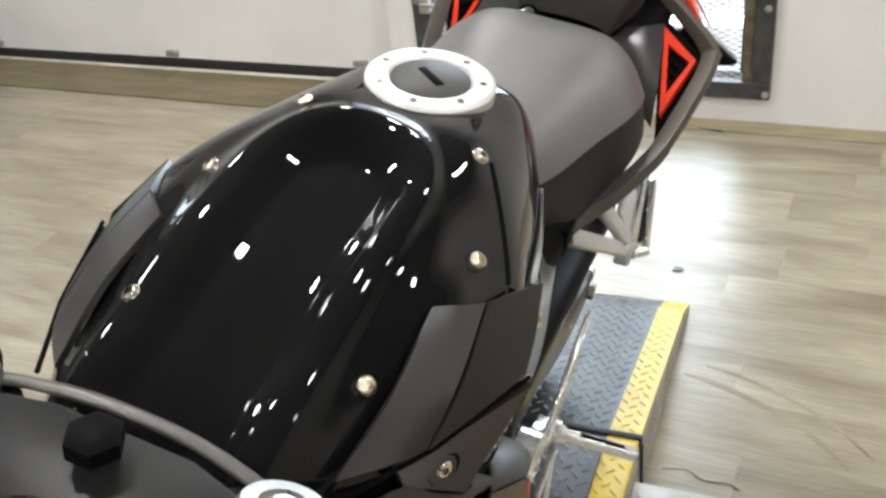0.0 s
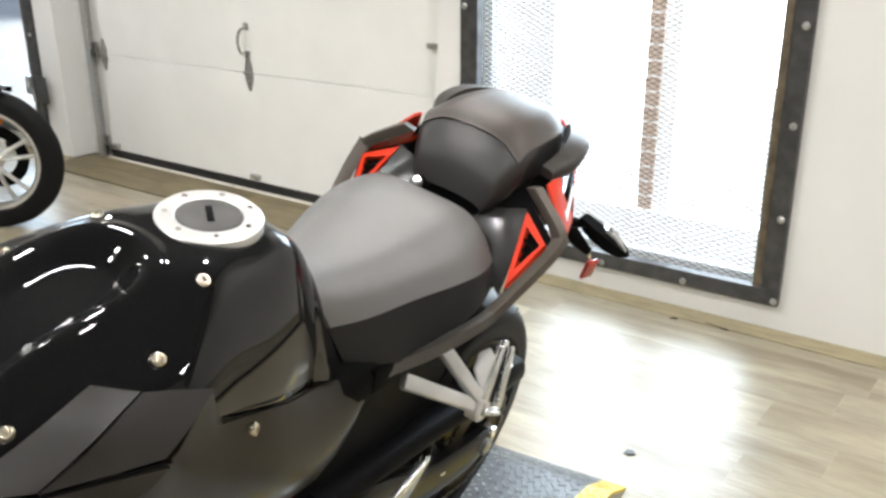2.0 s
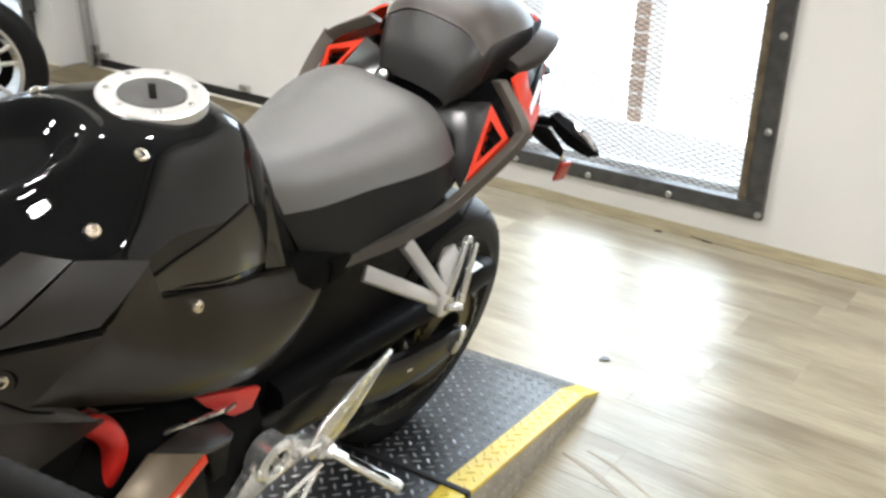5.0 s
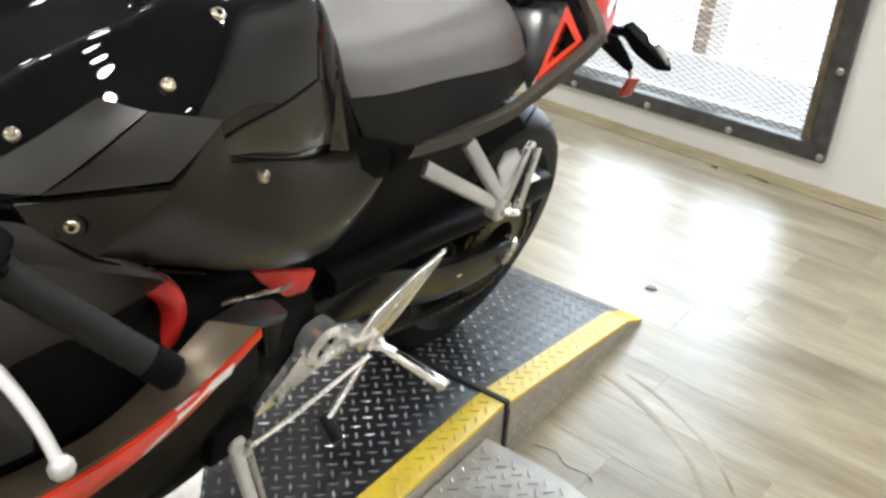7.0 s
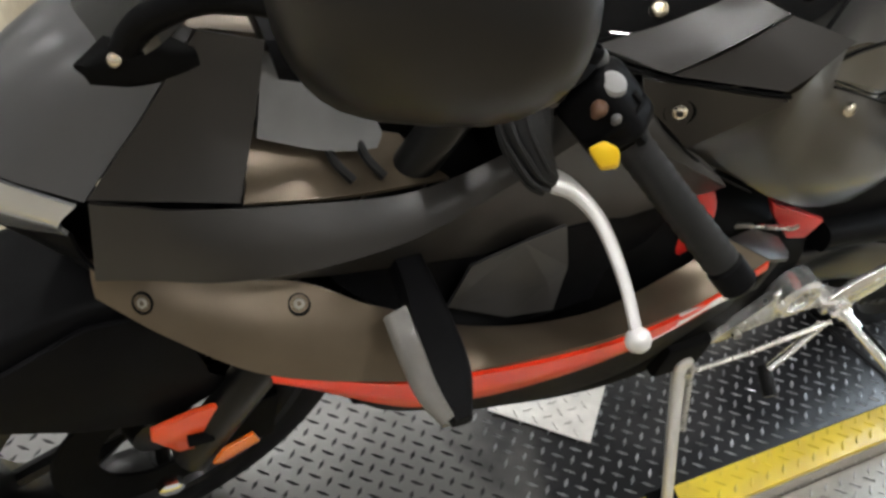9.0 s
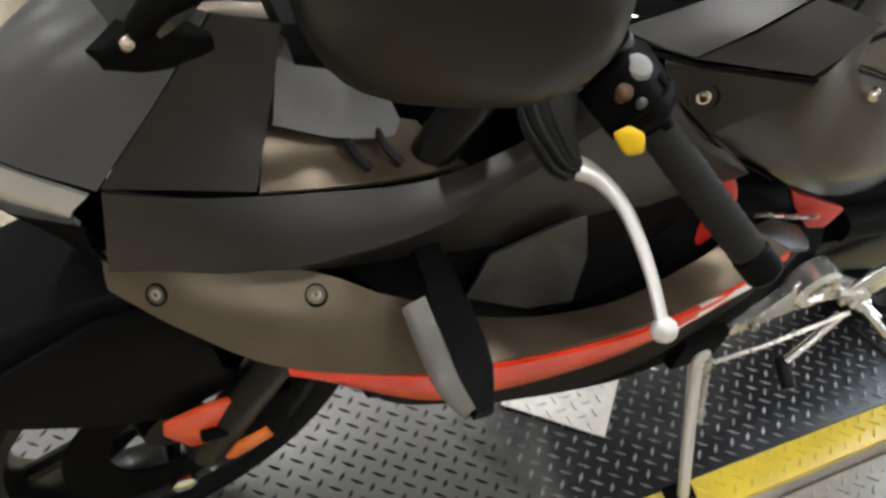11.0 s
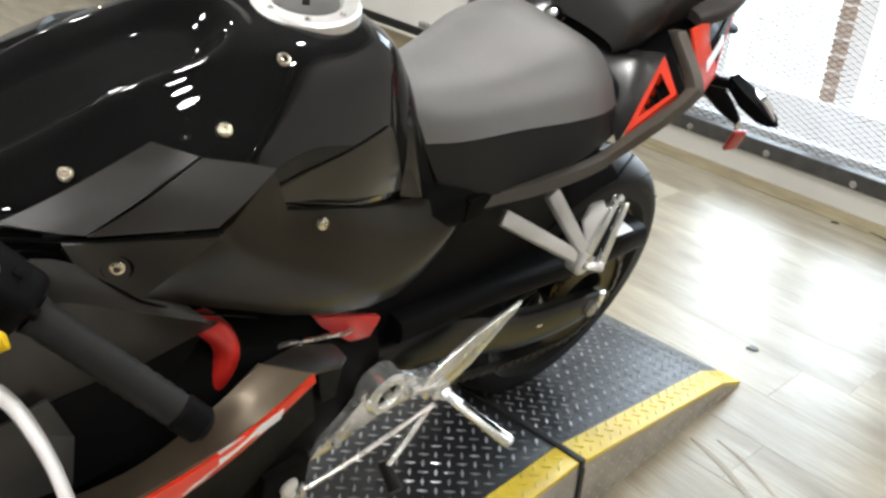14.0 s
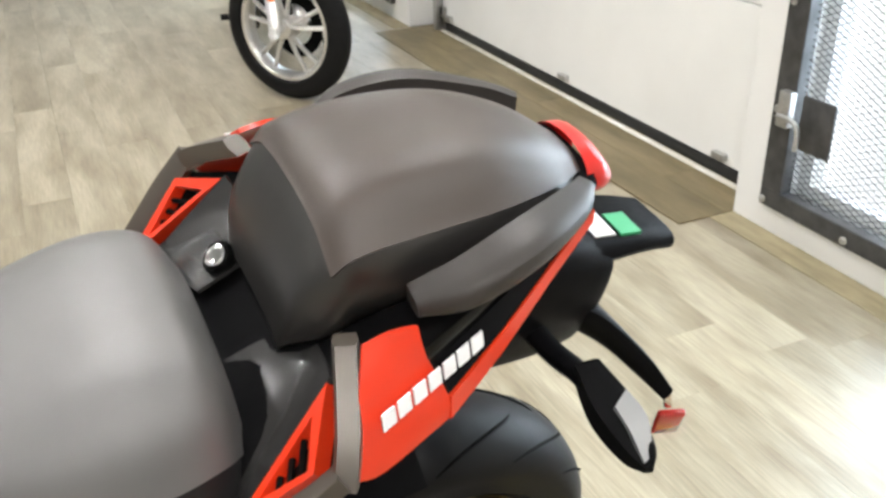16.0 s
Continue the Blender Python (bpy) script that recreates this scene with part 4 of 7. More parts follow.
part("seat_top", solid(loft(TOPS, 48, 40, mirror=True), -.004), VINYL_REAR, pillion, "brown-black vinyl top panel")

# --- tail
TAIL_RED = material("red_lamp_plastic", (0.60, 0.016, 0.010), 0.32, vary=0.05, scale=20)
TAIL = [sec(0.50, [(0, .838), (.10, .828), (.145, .800), (.158, .775), (.140, .750), (.0, .735)]),
        sec(0.58, [(0, .868), (.10, .862), (.140, .848), (.150, .825), (.135, .790), (.0, .770)]),
        sec(0.70, [(0, .935), (.09, .935), (.138, .925), (.150, .905), (.120, .855), (.0, .820)]),
        sec(0.82, [(0, .955), (.07, .955), (.105, .950), (.110, .935), (.085, .890), (.0, .865)]),
        sec(0.93, [(0, .972), (.035, .970), (.055, .962), (.055, .950), (.040, .925), (.0, .915)])]
tail = part("tail_body", loft(TAIL, 30, 30, mirror=True), PLASTIC, bike, "black plastic tail body")
bm = bmesh.new()
LOCK = Matrix.Translation((-.057, .573, .884)) @ Euler((radians(42), 0, 0)).to_matrix().to_4x4()
lathe(bm, [(-0.012, 0.0135), (0.003, 0.0135), (0.006, 0.0115), (0.0068, 0.006), (0.0066, 0.0005)], 24, LOCK, "z")
part("seat_lock", bm, CHROME, tail, "chrome seat lock barrel")
bm = bmesh.new()
lathe(bm, [(-0.012, 0.0175), (0.002, 0.0175), (0.004, 0.0160), (0.002, 0.0142), (-0.012, 0.0142)], 24, LOCK, "z")
part("lock_collar", bm, DARK, tail, "black collar round the seat lock")
bm = loft([sec(0.922, [(0, .986), (.032, .980), (.050, .964), (.042, .940), (0, .925)]), sec(0.945, [(0, .980), (.036, .974), (.050, .955), (.040, .934), (0, .924)]), sec(0.966, [(0, .958), (.026, .954), (.036, .944), (.030, .932), (0, .926)])], 24, 10, mirror=True)
part("tail_light", bm, TAIL_RED, tail, "red tail lamp lens")


def tail_side(s):
    def q(x, y, z):
        return (s * x * (1.0 if s > 0 else .83), y, z + (0.0 if s > 0 else .014))

    def strut(name, pts, w, mat, label, t=0.010, out=None):
        bm = bmesh.new()
        path = [Vector(q(*p)) for p in smooth_path(pts, 5)]
        rings = []
        o = Vector((s * 0.85, -0.35, 0.35)).normalized()
        for i, p in enumerate(path):
            tg = (path[min(i + 1, len(path) - 1)] - path[max(i - 1, 0)]).normalized()
            side = tg.cross(o).normalized()
            ww = w[0] + (w[1] - w[0]) * i / (len(path) - 1)
            rings.append([bm.verts.new(p + side * a * ww + o * c) for a, c in ((-.5, 0), (-.40, t), (.40, t), (.5, 0), (.42, -.014), (-.42, -.014))])
        for a, c in zip(rings, rings[1:]):
            for k in range(6):
                bm.faces.new((a[k], a[(k + 1) % 6], c[(k + 1) % 6], c[k]))
        bm.faces.new(rings[0])
        bm.faces.new(rings[-1][::-1])
        return part(name, bm, mat, bike, label, angle=28)

    strut("seat_rail", [(.108, .225, .706), (.130, .29, .716), (.168, .345, .744), (.200, .400, .778), (.212, .430, .796)], (.029, .018), FRAME_GREY, "titanium-grey seat rail")
    strut("tail_strut", [(.210, .425, .793), (.226, .49, .838), (.236, .55, .876), (.236, .582, .897)] if s > 0 else [(.228, .490, .775), (.234, .520, .812), (.237, .556, .862), (.236, .586, .900)], (.016, .018), STRUT, "brown-grey tail strut")
    strut("tail_strut", [(.238, .582, .890), (.220, .592, .908), (.185, .606, .930), (.150, .618, .950)], (.022, .022), STRUT, "brown-grey tail strut")
    # forward-facing triangular intake with a red rim
    a, b, c = Vector(q(.154, .604, .908)), Vector(q(.190, .506, .808)), Vector(q(.216, .568, .882))
    out = (b - a).cross(c - a).normalized()
    if out.y > 0:
        out = -out
    ce = (a + b + c) / 3

    def inset(f, pa=1.0):
        return [ce + (p - ce) * f for p in (a, b, c)]

    bm = bmesh.new()
    tri, inn = inset(1.0), [a.lerp(ce, .42), b.lerp(ce, .44), c.lerp(ce, .28)]
    ro, ri = [], []
    for p, o_ in zip(tri, inn):
        ro.append((bm.verts.new(p - out * .012), bm.verts.new(p + out * .004)))
        ri.append((bm.verts.new(o_ - out * .012), bm.verts.new(o_ + out * .003)))
    for k in range(3):
        j = (k + 1) % 3
        bm.faces.new((ro[k][1], ro[j][1], ri[j][1], ri[k][1]))
        bm.faces.new((ro[k][0], ro[j][0], ro[j][1], ro[k][1]))
        bm.faces.new((ri[k][1], ri[j][1], ri[j][0], ri[k][0]))
        bm.faces.new((ri[k][0], ri[j][0], ro[j][0], ro[k][0]))
    part("vent_rim", bm, RED, bike, "red triangular vent rim", angle=30)
    for f in (.30, .52, .74):
        bm = bmesh.new()
        p0, p1 = inn[1].lerp(inn[0], f), inn[1].lerp(inn[2], f)
        tube(bm, [p0 - out * .004, p1 - out * .004], .003, 6)
        part("vent_louvre", bm, DARK, bike)
    bm = bmesh.new()
    prism(bm, [ce + (p - ce) * 1.42 - out * .013 for p in (a, b, c)], -out * .006)
    part("vent_back", bm, DARK, bike, "black vent backing")
    # graphite panel from the seat up to the intake
    bm = solid(loft([[q(.045, .545, .852), q(.048, .588, .870), q(.05, .622, .880)], [q(.098, .536, .834), q(.096, .582, .866), q(.094, .618, .888)], [q(.146, .522, .808), q(.136, .573, .860), q(.126, .612, .902)], [q(.182, .505, .788), q(.168, .558, .856), q(.152, .604, .914)]], 8, 12), -.004)
    part("seat_side_cover", bm, SEAT_TRIM, bike, "graphite cover between seat and intake")
    # red panel behind the strut, lettering drawn as bars
    out2 = Vector((s, .25, .15)).normalized()
    bm = solid(loft([[q(.166, .625, .958), q(.165, .648, .963), q(.166, .672, .962)], [q(.190, .612, .935), q(.186, .640, .937), q(.176, .676, .934)], [q(.226, .592, .898), q(.216, .625, .892), q(.196, .690, .900)], [q(.232, .590, .884), q(.224, .620, .872), q(.200, .690, .878)]], 8, 10), -.005 * s)
    part("tail_panel", bm, RED, bike, "red tail side panel")
    bm = solid(loft([[q(.178, .685, .927), q(.150, .760, .945), q(.115, .83, .962), q(.08, .90, .972)], [q(.196, .690, .902), q(.160, .760, .918), q(.122, .83, .940), q(.085, .90, .958)]], 6, 16), -.005 * s)
    part("tail_panel", bm, PLASTIC, bike, "black tail side panel")
    bm = solid(loft([[q(.197, .690, .902), q(.161, .760, .918), q(.123, .83, .940), q(.086, .90, .958)], [q(.201, .690, .878), q(.165, .760, .896), q(.126, .83, .922), q(.088, .90, .944)]], 6, 16), -.006 * s)
    part("tail_panel", bm, RED, bike, "red lower tail edge")
    p0, p1 = Vector(q(.2205, .621, .915)), Vector(q(.1745, .738, .922))
    run = p1 - p0
    up = Vector((0, 0, 1))
    for k in range(7):
        o_ = p0 + run * (k / 7)
        e = run * (.80 / 7)
        bm = bmesh.new()
        prism(bm, [o_, o_ + e, o_ + e + up * .0125 - Vector((s * .006, 0, 0)), o_ + up * .0125 - Vector((s * .006, 0, 0))], out2 * .0018)
        part("decal_bar", bm, WHITE_DECAL, bike, "white decal bar", smooth=False)
    # grab handle
    up_ = 0.0 if s > 0 else .003
    bm = loft([[q(a_, b_, c_ + up_) for a_, b_, c_ in row] for row in (
        ((.124, .684, .966), (.146, .684, .960), (.146, .686, .946), (.124, .686, .948)), ((.134, .722, .990), (.168, .728, .984), (.166, .728, .960), (.132, .722, .958)),
        ((.120, .786, 1.002), (.156, .798, .996), (.150, .798, .968), (.114, .786, .964)), ((.088, .860, .994), (.116, .870, .988), (.112, .870, .966), (.083, .860, .964)),
        ((.066, .896, .984), (.082, .904, .982), (.080, .904, .964), (.064, .896, .964)))], 12, 24, close=True)
    part("grab_handle", bm, HANDLE, bike, "dark grey passenger grab handle")
    # rear indicator
    bm = bmesh.new()
    tube(bm, smooth_path([q(.050, .865, .800), q(.110, .870, .796), q(.175, .874, .812)], 4), [.014] * 8 + [.016], 10, flat=.7)
    part("indicator_stalk", bm, PLASTIC, bike, "black indicator stalk")
    bm = loft([[q(.160, .862, .826), q(.165, .888, .828), q(.170, .886, .806), q(.162, .864, .804)], [q(.205, .858, .812), q(.212, .902, .810), q(.214, .898, .786), q(.205, .860, .784)],
               [q(.248, .868, .794), q(.254, .900, .792), q(.256, .896, .774), q(.248, .870, .772)], [q(.270, .880, .782), q(.272, .888, .781), q(.272, .888, .776), q(.270, .880, .776)]], 12, 14, close=True)
    ind = part("rear_indicator", bm, PLASTIC, bike, "black rear indicator body")
    bm = loft([[q(.200, .900, .815), q(.215, .875, .816)], [q(.232, .905, .805), q(.240, .878, .805)], [q(.262, .893, .787), q(.266, .880, .787)]], 4, 8)
    part("indicator_lens", solid(bm, .004), HEADLIGHT, ind, "clear indicator lens")


SEAT_TRIM = material("dark_graphite_trim", (0.030, 0.029, 0.0285), 0.26, spec=0.7, vary=0.12, scale=22, bump=0.05, bump_scale=900)
STRUT = material("brown_grey_strut", (0.082, 0.069, 0.056), 0.36, metal=0.3, vary=0.08, scale=30, rough_vary=0.06)
HANDLE = material("dark_grey_handle", (0.040, 0.035, 0.032), 0.42, spec=0.35, vary=0.1, scale=30, bump=0.1, bump_scale=700)
tail_side(1)
tail_side(-1)

# plate holder with its lamp, reflector and stickers
bm = loft([[(-.090, .760, .880), (.090, .760, .880), (.080, .760, .770), (-.080, .760, .770)], [(-.078, .845, .880), (.078, .845, .880), (.070, .835, .742), (-.070, .835, .742)],
           [(-.068, .905, .872), (.068, .905, .872), (.062, .895, .728), (-.062, .895, .728)], [(-.058, .975, .846), (.058, .975, .846), (.052, .945, .722), (-.052, .945, .722)], [(-.052, .985, .838), (.052, .985, .838), (.046, .950, .726), (-.046, .950, .726)]], 24, 16, close=True)
part("rear_mudguard", bm, PLASTIC, bike, "black plastic rear mudguard box")
bm = loft([[(-.055, .885, .872), (.055, .885, .872), (.055, .885, .840), (-.055, .885, .840)], [(-.042, 1.02, .850), (.042, 1.02, .850), (.042, 1.02, .826), (-.042, 1.02, .826)],
           [(-.036, 1.085, .832), (.036, 1.085, .832), (.036, 1.08, .812), (-.036, 1.08, .812)]], 12, 14, close=True)
arm = part("plate_holder", bm, PLASTIC, bike, "black plastic plate holder")
for x0, x1, dy, mt, lb in ((-.012, .036, -.012, WHITE_DECAL, "white sticker"), (.000, .038, .024, GREEN, "green sticker")):
    bm = bmesh.new()
    prism(bm, [(x0, .978 + dy, .8572 - dy * .15), (x1, .978 + dy, .8572 - dy * .15), (x1, 1.008 + dy, .8522 - dy * .15), (x0, 1.008 + dy, .8522 - dy * .15)], (0, 0, 0.0035))
    part("sticker", bm, mt, arm, lb, smooth=False)
bm = loft([[(.030, .930, .800), (.060, .930, .795), (.060, .950, .745), (.030, .945, .745)], [(.050, .975, .775), (.082, .975, .770), (.082, .985, .722), (.050, .980, .722)], [(.092, 1.020, .722), (.116, 1.025, .718), (.116, 1.020, .690), (.092, 1.014, .690)], [(.128, 1.048, .682), (.142, 1.050, .680), (.142, 1.040, .668), (.128, 1.038, .668)]], 12, 14, close=True)
part("reflector_arm", bm, PLASTIC, arm, "black plastic reflector arm")
bm = bmesh.new()
tube(bm, [(.136, 1.046, .676), (.145, 1.048, .655)], .005, 8)
part("reflector_bracket", bm, BRASS_BOLT, arm, "small brassy bracket")
bm = boxed((-.005, -.017, -.027), (.005, .017, .027), .004, Matrix.Translation((.151, 1.050, .632)) @ Euler((radians(6), radians(14), radians(-22))).to_matrix().to_4x4(), 3)
part("reflector", bm, RED_LENS, arm, "red rear reflector")

# --- rear wheel, swingarm and chain
AX = Vector((.0, .762, .272))


def wheel(parent, centre, r_out, r_rim, width, spokes, tyre_mat, rim_mat, rim_w, spoke_r=0.012, groove=True, name="rear_wheel", turn=0.0):
    m = Matrix.Translation(centre) @ Matrix.Rotation(radians(turn), 4, "Z")
    hub = part(name, lathe(bmesh.new(), [(-.06, .018), (-.055, .04), (-.03, .045), (.03, .045), (.055, .04), (.06, .018)], 24, m, "x"), rim_mat, parent)
    h = width / 2
    prof = []
    rise = r_out - r_rim
    for k in range(17):
        a = math.pi * k / 16
        prof.append((-h * math.cos(a) * (1.0 if abs(math.cos(a)) < 0.98 else 0.93), r_rim + rise * (0.18 + 0.82 * math.sin(a) ** 0.75)))
    prof = [(-h * 0.72, r_rim - 0.004)] + prof + [(h * 0.72, r_rim - 0.004)]
    part("tyre", lathe(bmesh.new(), prof + [prof[0]], 72, m, "x"), tyre_mat, hub, "black road tyre")
    bm = lathe(bmesh.new(), [(-rim_w, r_rim + .004), (-rim_w, r_rim - .012), (-rim_w * .7, r_rim - .02), (0, r_rim - .03), (rim_w * .7, r_rim - .02), (rim_w, r_rim - .012), (rim_w, r_rim + .004), (0, r_rim - .012), (-rim_w, r_rim + .004)], 64, m, "x")
    part("rim", bm, rim_mat, hub)
    for k in range(spokes):
        for da in (-0.09, 0.09):
            a = 2 * math.pi * k / spokes + da
            a2 = 2 * math.pi * k / spokes + da * 2.6
            bm = bmesh.new()
            tube(bm, [m @ Vector((0.03 * (1 if k % 2 else -1) * 0.3, .035 * math.cos(a), .035 * math.sin(a))), m @ Vector((0, (r_rim - .02) * math.cos(a2), (r_rim - .02) * math.sin(a2)))], [spoke_r * 1.2, spoke_r], 8)
            part("spoke", bm, rim_mat, hub)
    if groove:
        for k in range(15):
            for sgn in (1, -1):
                a0 = 2 * math.pi * (k + (0.5 if sgn > 0 else 0)) / 15
                bm = bmesh.new()
                pts = []
                for j in range(7):
                    f = j / 6
                    x = sgn * h * (0.12 + 0.72 * f)
                    ca = math.acos(max(-1, min(1, -x / h)))
                    rr = r_rim + rise * (0.18 + 0.82 * math.sin(ca) ** 0.75) + 0.0006
                    aa = a0 + 0.46 * f ** 1.3
                    pts.append(m @ Vector((x, rr * math.cos(aa), rr * math.sin(aa))))
                tube(bm, pts, [0.001, .0028, .0032, .0032, .003, .0026, .001], 6, flat=0.5)
                part("tread_groove", bm, DARK, hub)
    return hub


RIM_BLACK = material("gloss_black_rim", (0.005, 0.005, 0.005), 0.28, spec=0.2, coat=0.1, vary=0.2, scale=20)
GOLD = material("gold_sprocket", (0.07, 0.055, 0.02), 0.4, metal=0.8, vary=0.2, scale=60)
rw = wheel(bike, AX, .318, .222, .160, 5, RUBBER, RIM_BLACK, .06)
part("rim_stripe", lathe(bmesh.new(), [(.0605, .221), (.0605, .215), (.062, .215), (.062, .221), (.0605, .221)], 64, Matrix.Translation(AX), "x"), GOLD, rw, "thin yellow rim stripe")
bm = bmesh.new()
m = Matrix.Translation(AX + Vector((.100, 0, 0)))
lathe(bm, [(-.003, .118), (.003, .118), (.003, .07), (-.003, .07), (-.003, .118)], 48, m, "x")
for k in range(42):
    a = 2 * math.pi * k / 42
    box(bm, (-.003, -.003, .115), (.003, .003, .126), 0, m @ Matrix.Rotation(a, 4, "X"))
part("sprocket", bm, GOLD, rw, "gold rear sprocket", smooth=False)
part("brake_disc", lathe(bmesh.new(), [(-.075, .11), (-.070, .11), (-.070, .06), (-.075, .06), (-.075, .11)], 48, Matrix.Translation(AX), "x"), STEEL, rw, "steel brake disc")

for s, nm in ((1, "swingarm"), (-1, "swingarm")):
    x = .115 if s > 0 else -.10
    bm = loft([[(x - .018, .10, .47), (x + .018, .10, .47), (x + .02, .10, .40), (x - .018, .10, .40)], [(x - .018, .30, .445), (x + .018, .30, .445), (x + .02, .30, .365), (x - .018, .30, .365)],
               [(x - .016, .52, .350), (x + .016, .52, .350), (x + .018, .52, .272), (x - .016, .52, .272)], [(x - .014, .70, .308), (x + .016, .70, .308), (x + .018, .70, .242), (x - .014, .70, .242)],
               [(x - .012, .800, .290), (x + .012, .800, .290), (x + .014, .800, .244), (x - .012, .800, .244)]], 16, 24, close=True)
    sw = part(nm, bm, RIM_BLACK, bike, "gloss black swingarm")
    bm = boxed((x - .014, .796, .244), (x + .016, .822, .288), 0.004)
    bolt(bm, (x, .822, .266), (0, 1, 0), .007, .012)
    part("chain_adjuster", bm, ALU, sw, "alloy chain adjuster")
    bm = bmesh.new()
    lathe(bm, [(0, .02), (.012, .02), (.014, .016), (.014, .0005)], 6, Matrix.Translation((x + (.016 if s > 0 else -.028), .762, .272)), "x")
    part("axle_nut", bm, STEEL, sw, "axle nut")
for k in range(2):
    bm = bmesh.new()
    prism(bm, [(.1342, .572, .312 - .012 * k), (.1342, .590, .308 - .012 * k), (.1342, .590, .303 - .012 * k), (.1342, .572, .307 - .012 * k)], (.0015, 0, 0))
    part("mark", bm, WHITE_DECAL, bike, "small white mark", smooth=False)
# chain, one link after another
bm = bmesh.new()
loop = []
for t in np.linspace(0, 1, 44, endpoint=False):
    loop.append((.102, .12 + .642 * t, .44 - .043 * t))
for a in np.linspace(math.pi / 2 - 0.05, -math.pi / 2, 22, endpoint=False):
    loop.append((.102, .762 + .125 * math.cos(a), .272 + .125 * math.sin(a)))
for t in np.linspace(0, 1, 44, endpoint=False):
    loop.append((.102, .762 - .64 * t, .147 + .190 * t - .03 * math.sin(math.pi * t)))
for i, p in enumerate(loop):
    qn = Vector(loop[(i + 1) % len(loop)])
    p = Vector(p)
    dd = (qn - p)
    mm = Matrix.Translation((p + qn) / 2) @ dd.to_track_quat("Y", "Z").to_matrix().to_4x4()
    w = .008 if i % 2 else .0055
    box(bm, (-w, -dd.length * .62, -.0055), (w, dd.length * .62, .0055), 0, mm)
tagged(part("chain", bm, CHAIN, bike, "steel drive chain", smooth=False), kind="stuff")
# chain guard and hugger
bm = loft([[(.085, .16, .520), (.135, .16, .515), (.138, .16, .478), (.085, .16, .478)], [(.080, .40, .492), (.132, .40, .488), (.136, .40, .452), (.08, .40, .45)], [(.070, .66, .455), (.128, .66, .450), (.132, .66, .412), (.07, .66, .41)],
           [(.06, .80, .452), (.124, .80, .448), (.128, .80, .392), (.06, .80, .392)], [(.06, .900, .432), (.118, .900, .428), (.122, .900, .378), (.06, .900, .378)]], 14, 24, close=True)
part("chain_guard", bm, PLASTIC, bike, "black plastic chain guard")
bm = bmesh.new()
prism(bm, [(.085, .745, .4590), (.122, .745, .4565), (.120, .835, .4460), (.085, .835, .4490)], (.0005, 0, 0.003))
part("sticker", bm, ALU_PAINT, bike, "silver warning sticker", smooth=False)
rows = []
for k in range(9):
    a = radians(150 - 95 * k / 8)
    rows.append([(AX.x + w, AX.y + (.338 - .02 * (abs(w) / .085) ** 2) * math.cos(a), AX.z + (.338 - .03 * (abs(w) / .085) ** 2) * math.sin(a)) for w in (-.085, -.05, 0, .05, .085)])
part("rear_hugger", solid(loft(rows[:6], 12, 20), .004), PLASTIC, bike, "black rear hugger")

# shock and underseat dark parts
bm = bmesh.new()
tube(bm, [(-.02, .22, .40), (-.02, .30, .70)], .03, 14)
for k in range(9):
    z = .43 + k * .028
    yy = .225 + k * .0075
    lathe(bm, [(-.006, .036), (0, .044), (.006, .036)], 20, Matrix.Translation((-.02, yy, z)) @ Euler((radians(-14), 0, 0)).to_matrix().to_4x4(), "z")
part("rear_shock", bm, DARK, bike, "black rear shock absorber")
bm = loft([[(-.11, .16, .74), (.11, .16, .74), (.10, .16, .60), (-.10, .16, .60)], [(-.125, .32, .745), (.125, .32, .745), (.09, .32, .66), (-.09, .32, .66)], [(-.14, .52, .80), (.14, .52, .80), (.09, .52, .72), (-.09, .52, .72)],
           [(-.10, .72, .86), (.10, .72, .86), (.07, .72, .80), (-.07, .72, .80)]], 16, 18, close=True)
part("under_seat_tray", bm, DARK, bike, "black tray under the seat")
part("rail_bracket", boxed((.100, .238, .690), (.137, .288, .732), 0.004), DARK, bike, "black bracket on the seat rail")

bm = solid(loft([[(.092, .02, .66), (.100, .08, .50), (.10, .12, .40)], [(.095, .16, .70), (.100, .22, .55), (.10, .24, .42)], [(.105, .28, .69), (.095, .36, .57), (.095, .38, .42)], [(.100, .38, .70), (.085, .48, .55), (.08, .50, .43)], [(.08, .46, .72), (.075, .60, .52), (.075, .66, .42)]], 12, 16), -.005)
part("rear_inner_guard", bm, PLASTIC, bike, "black inner guard over the swingarm")

def bar(bm, p0, p1, w0, w1, t, out):
    """A flat bevelled bar from p0 to p1, w wide and t thick, its face towards out."""
    p0, p1, o = Vector(p0), Vector(p1), Vector(out).normalized()
    side = (p1 - p0).normalized().cross(o).normalized()
    a = [p0 + side * w0, p0 - side * w0, p1 - side * w1, p1 + side * w1]
    return prism(bm, [v - o * t / 2 for v in a], o * t, t * .28)


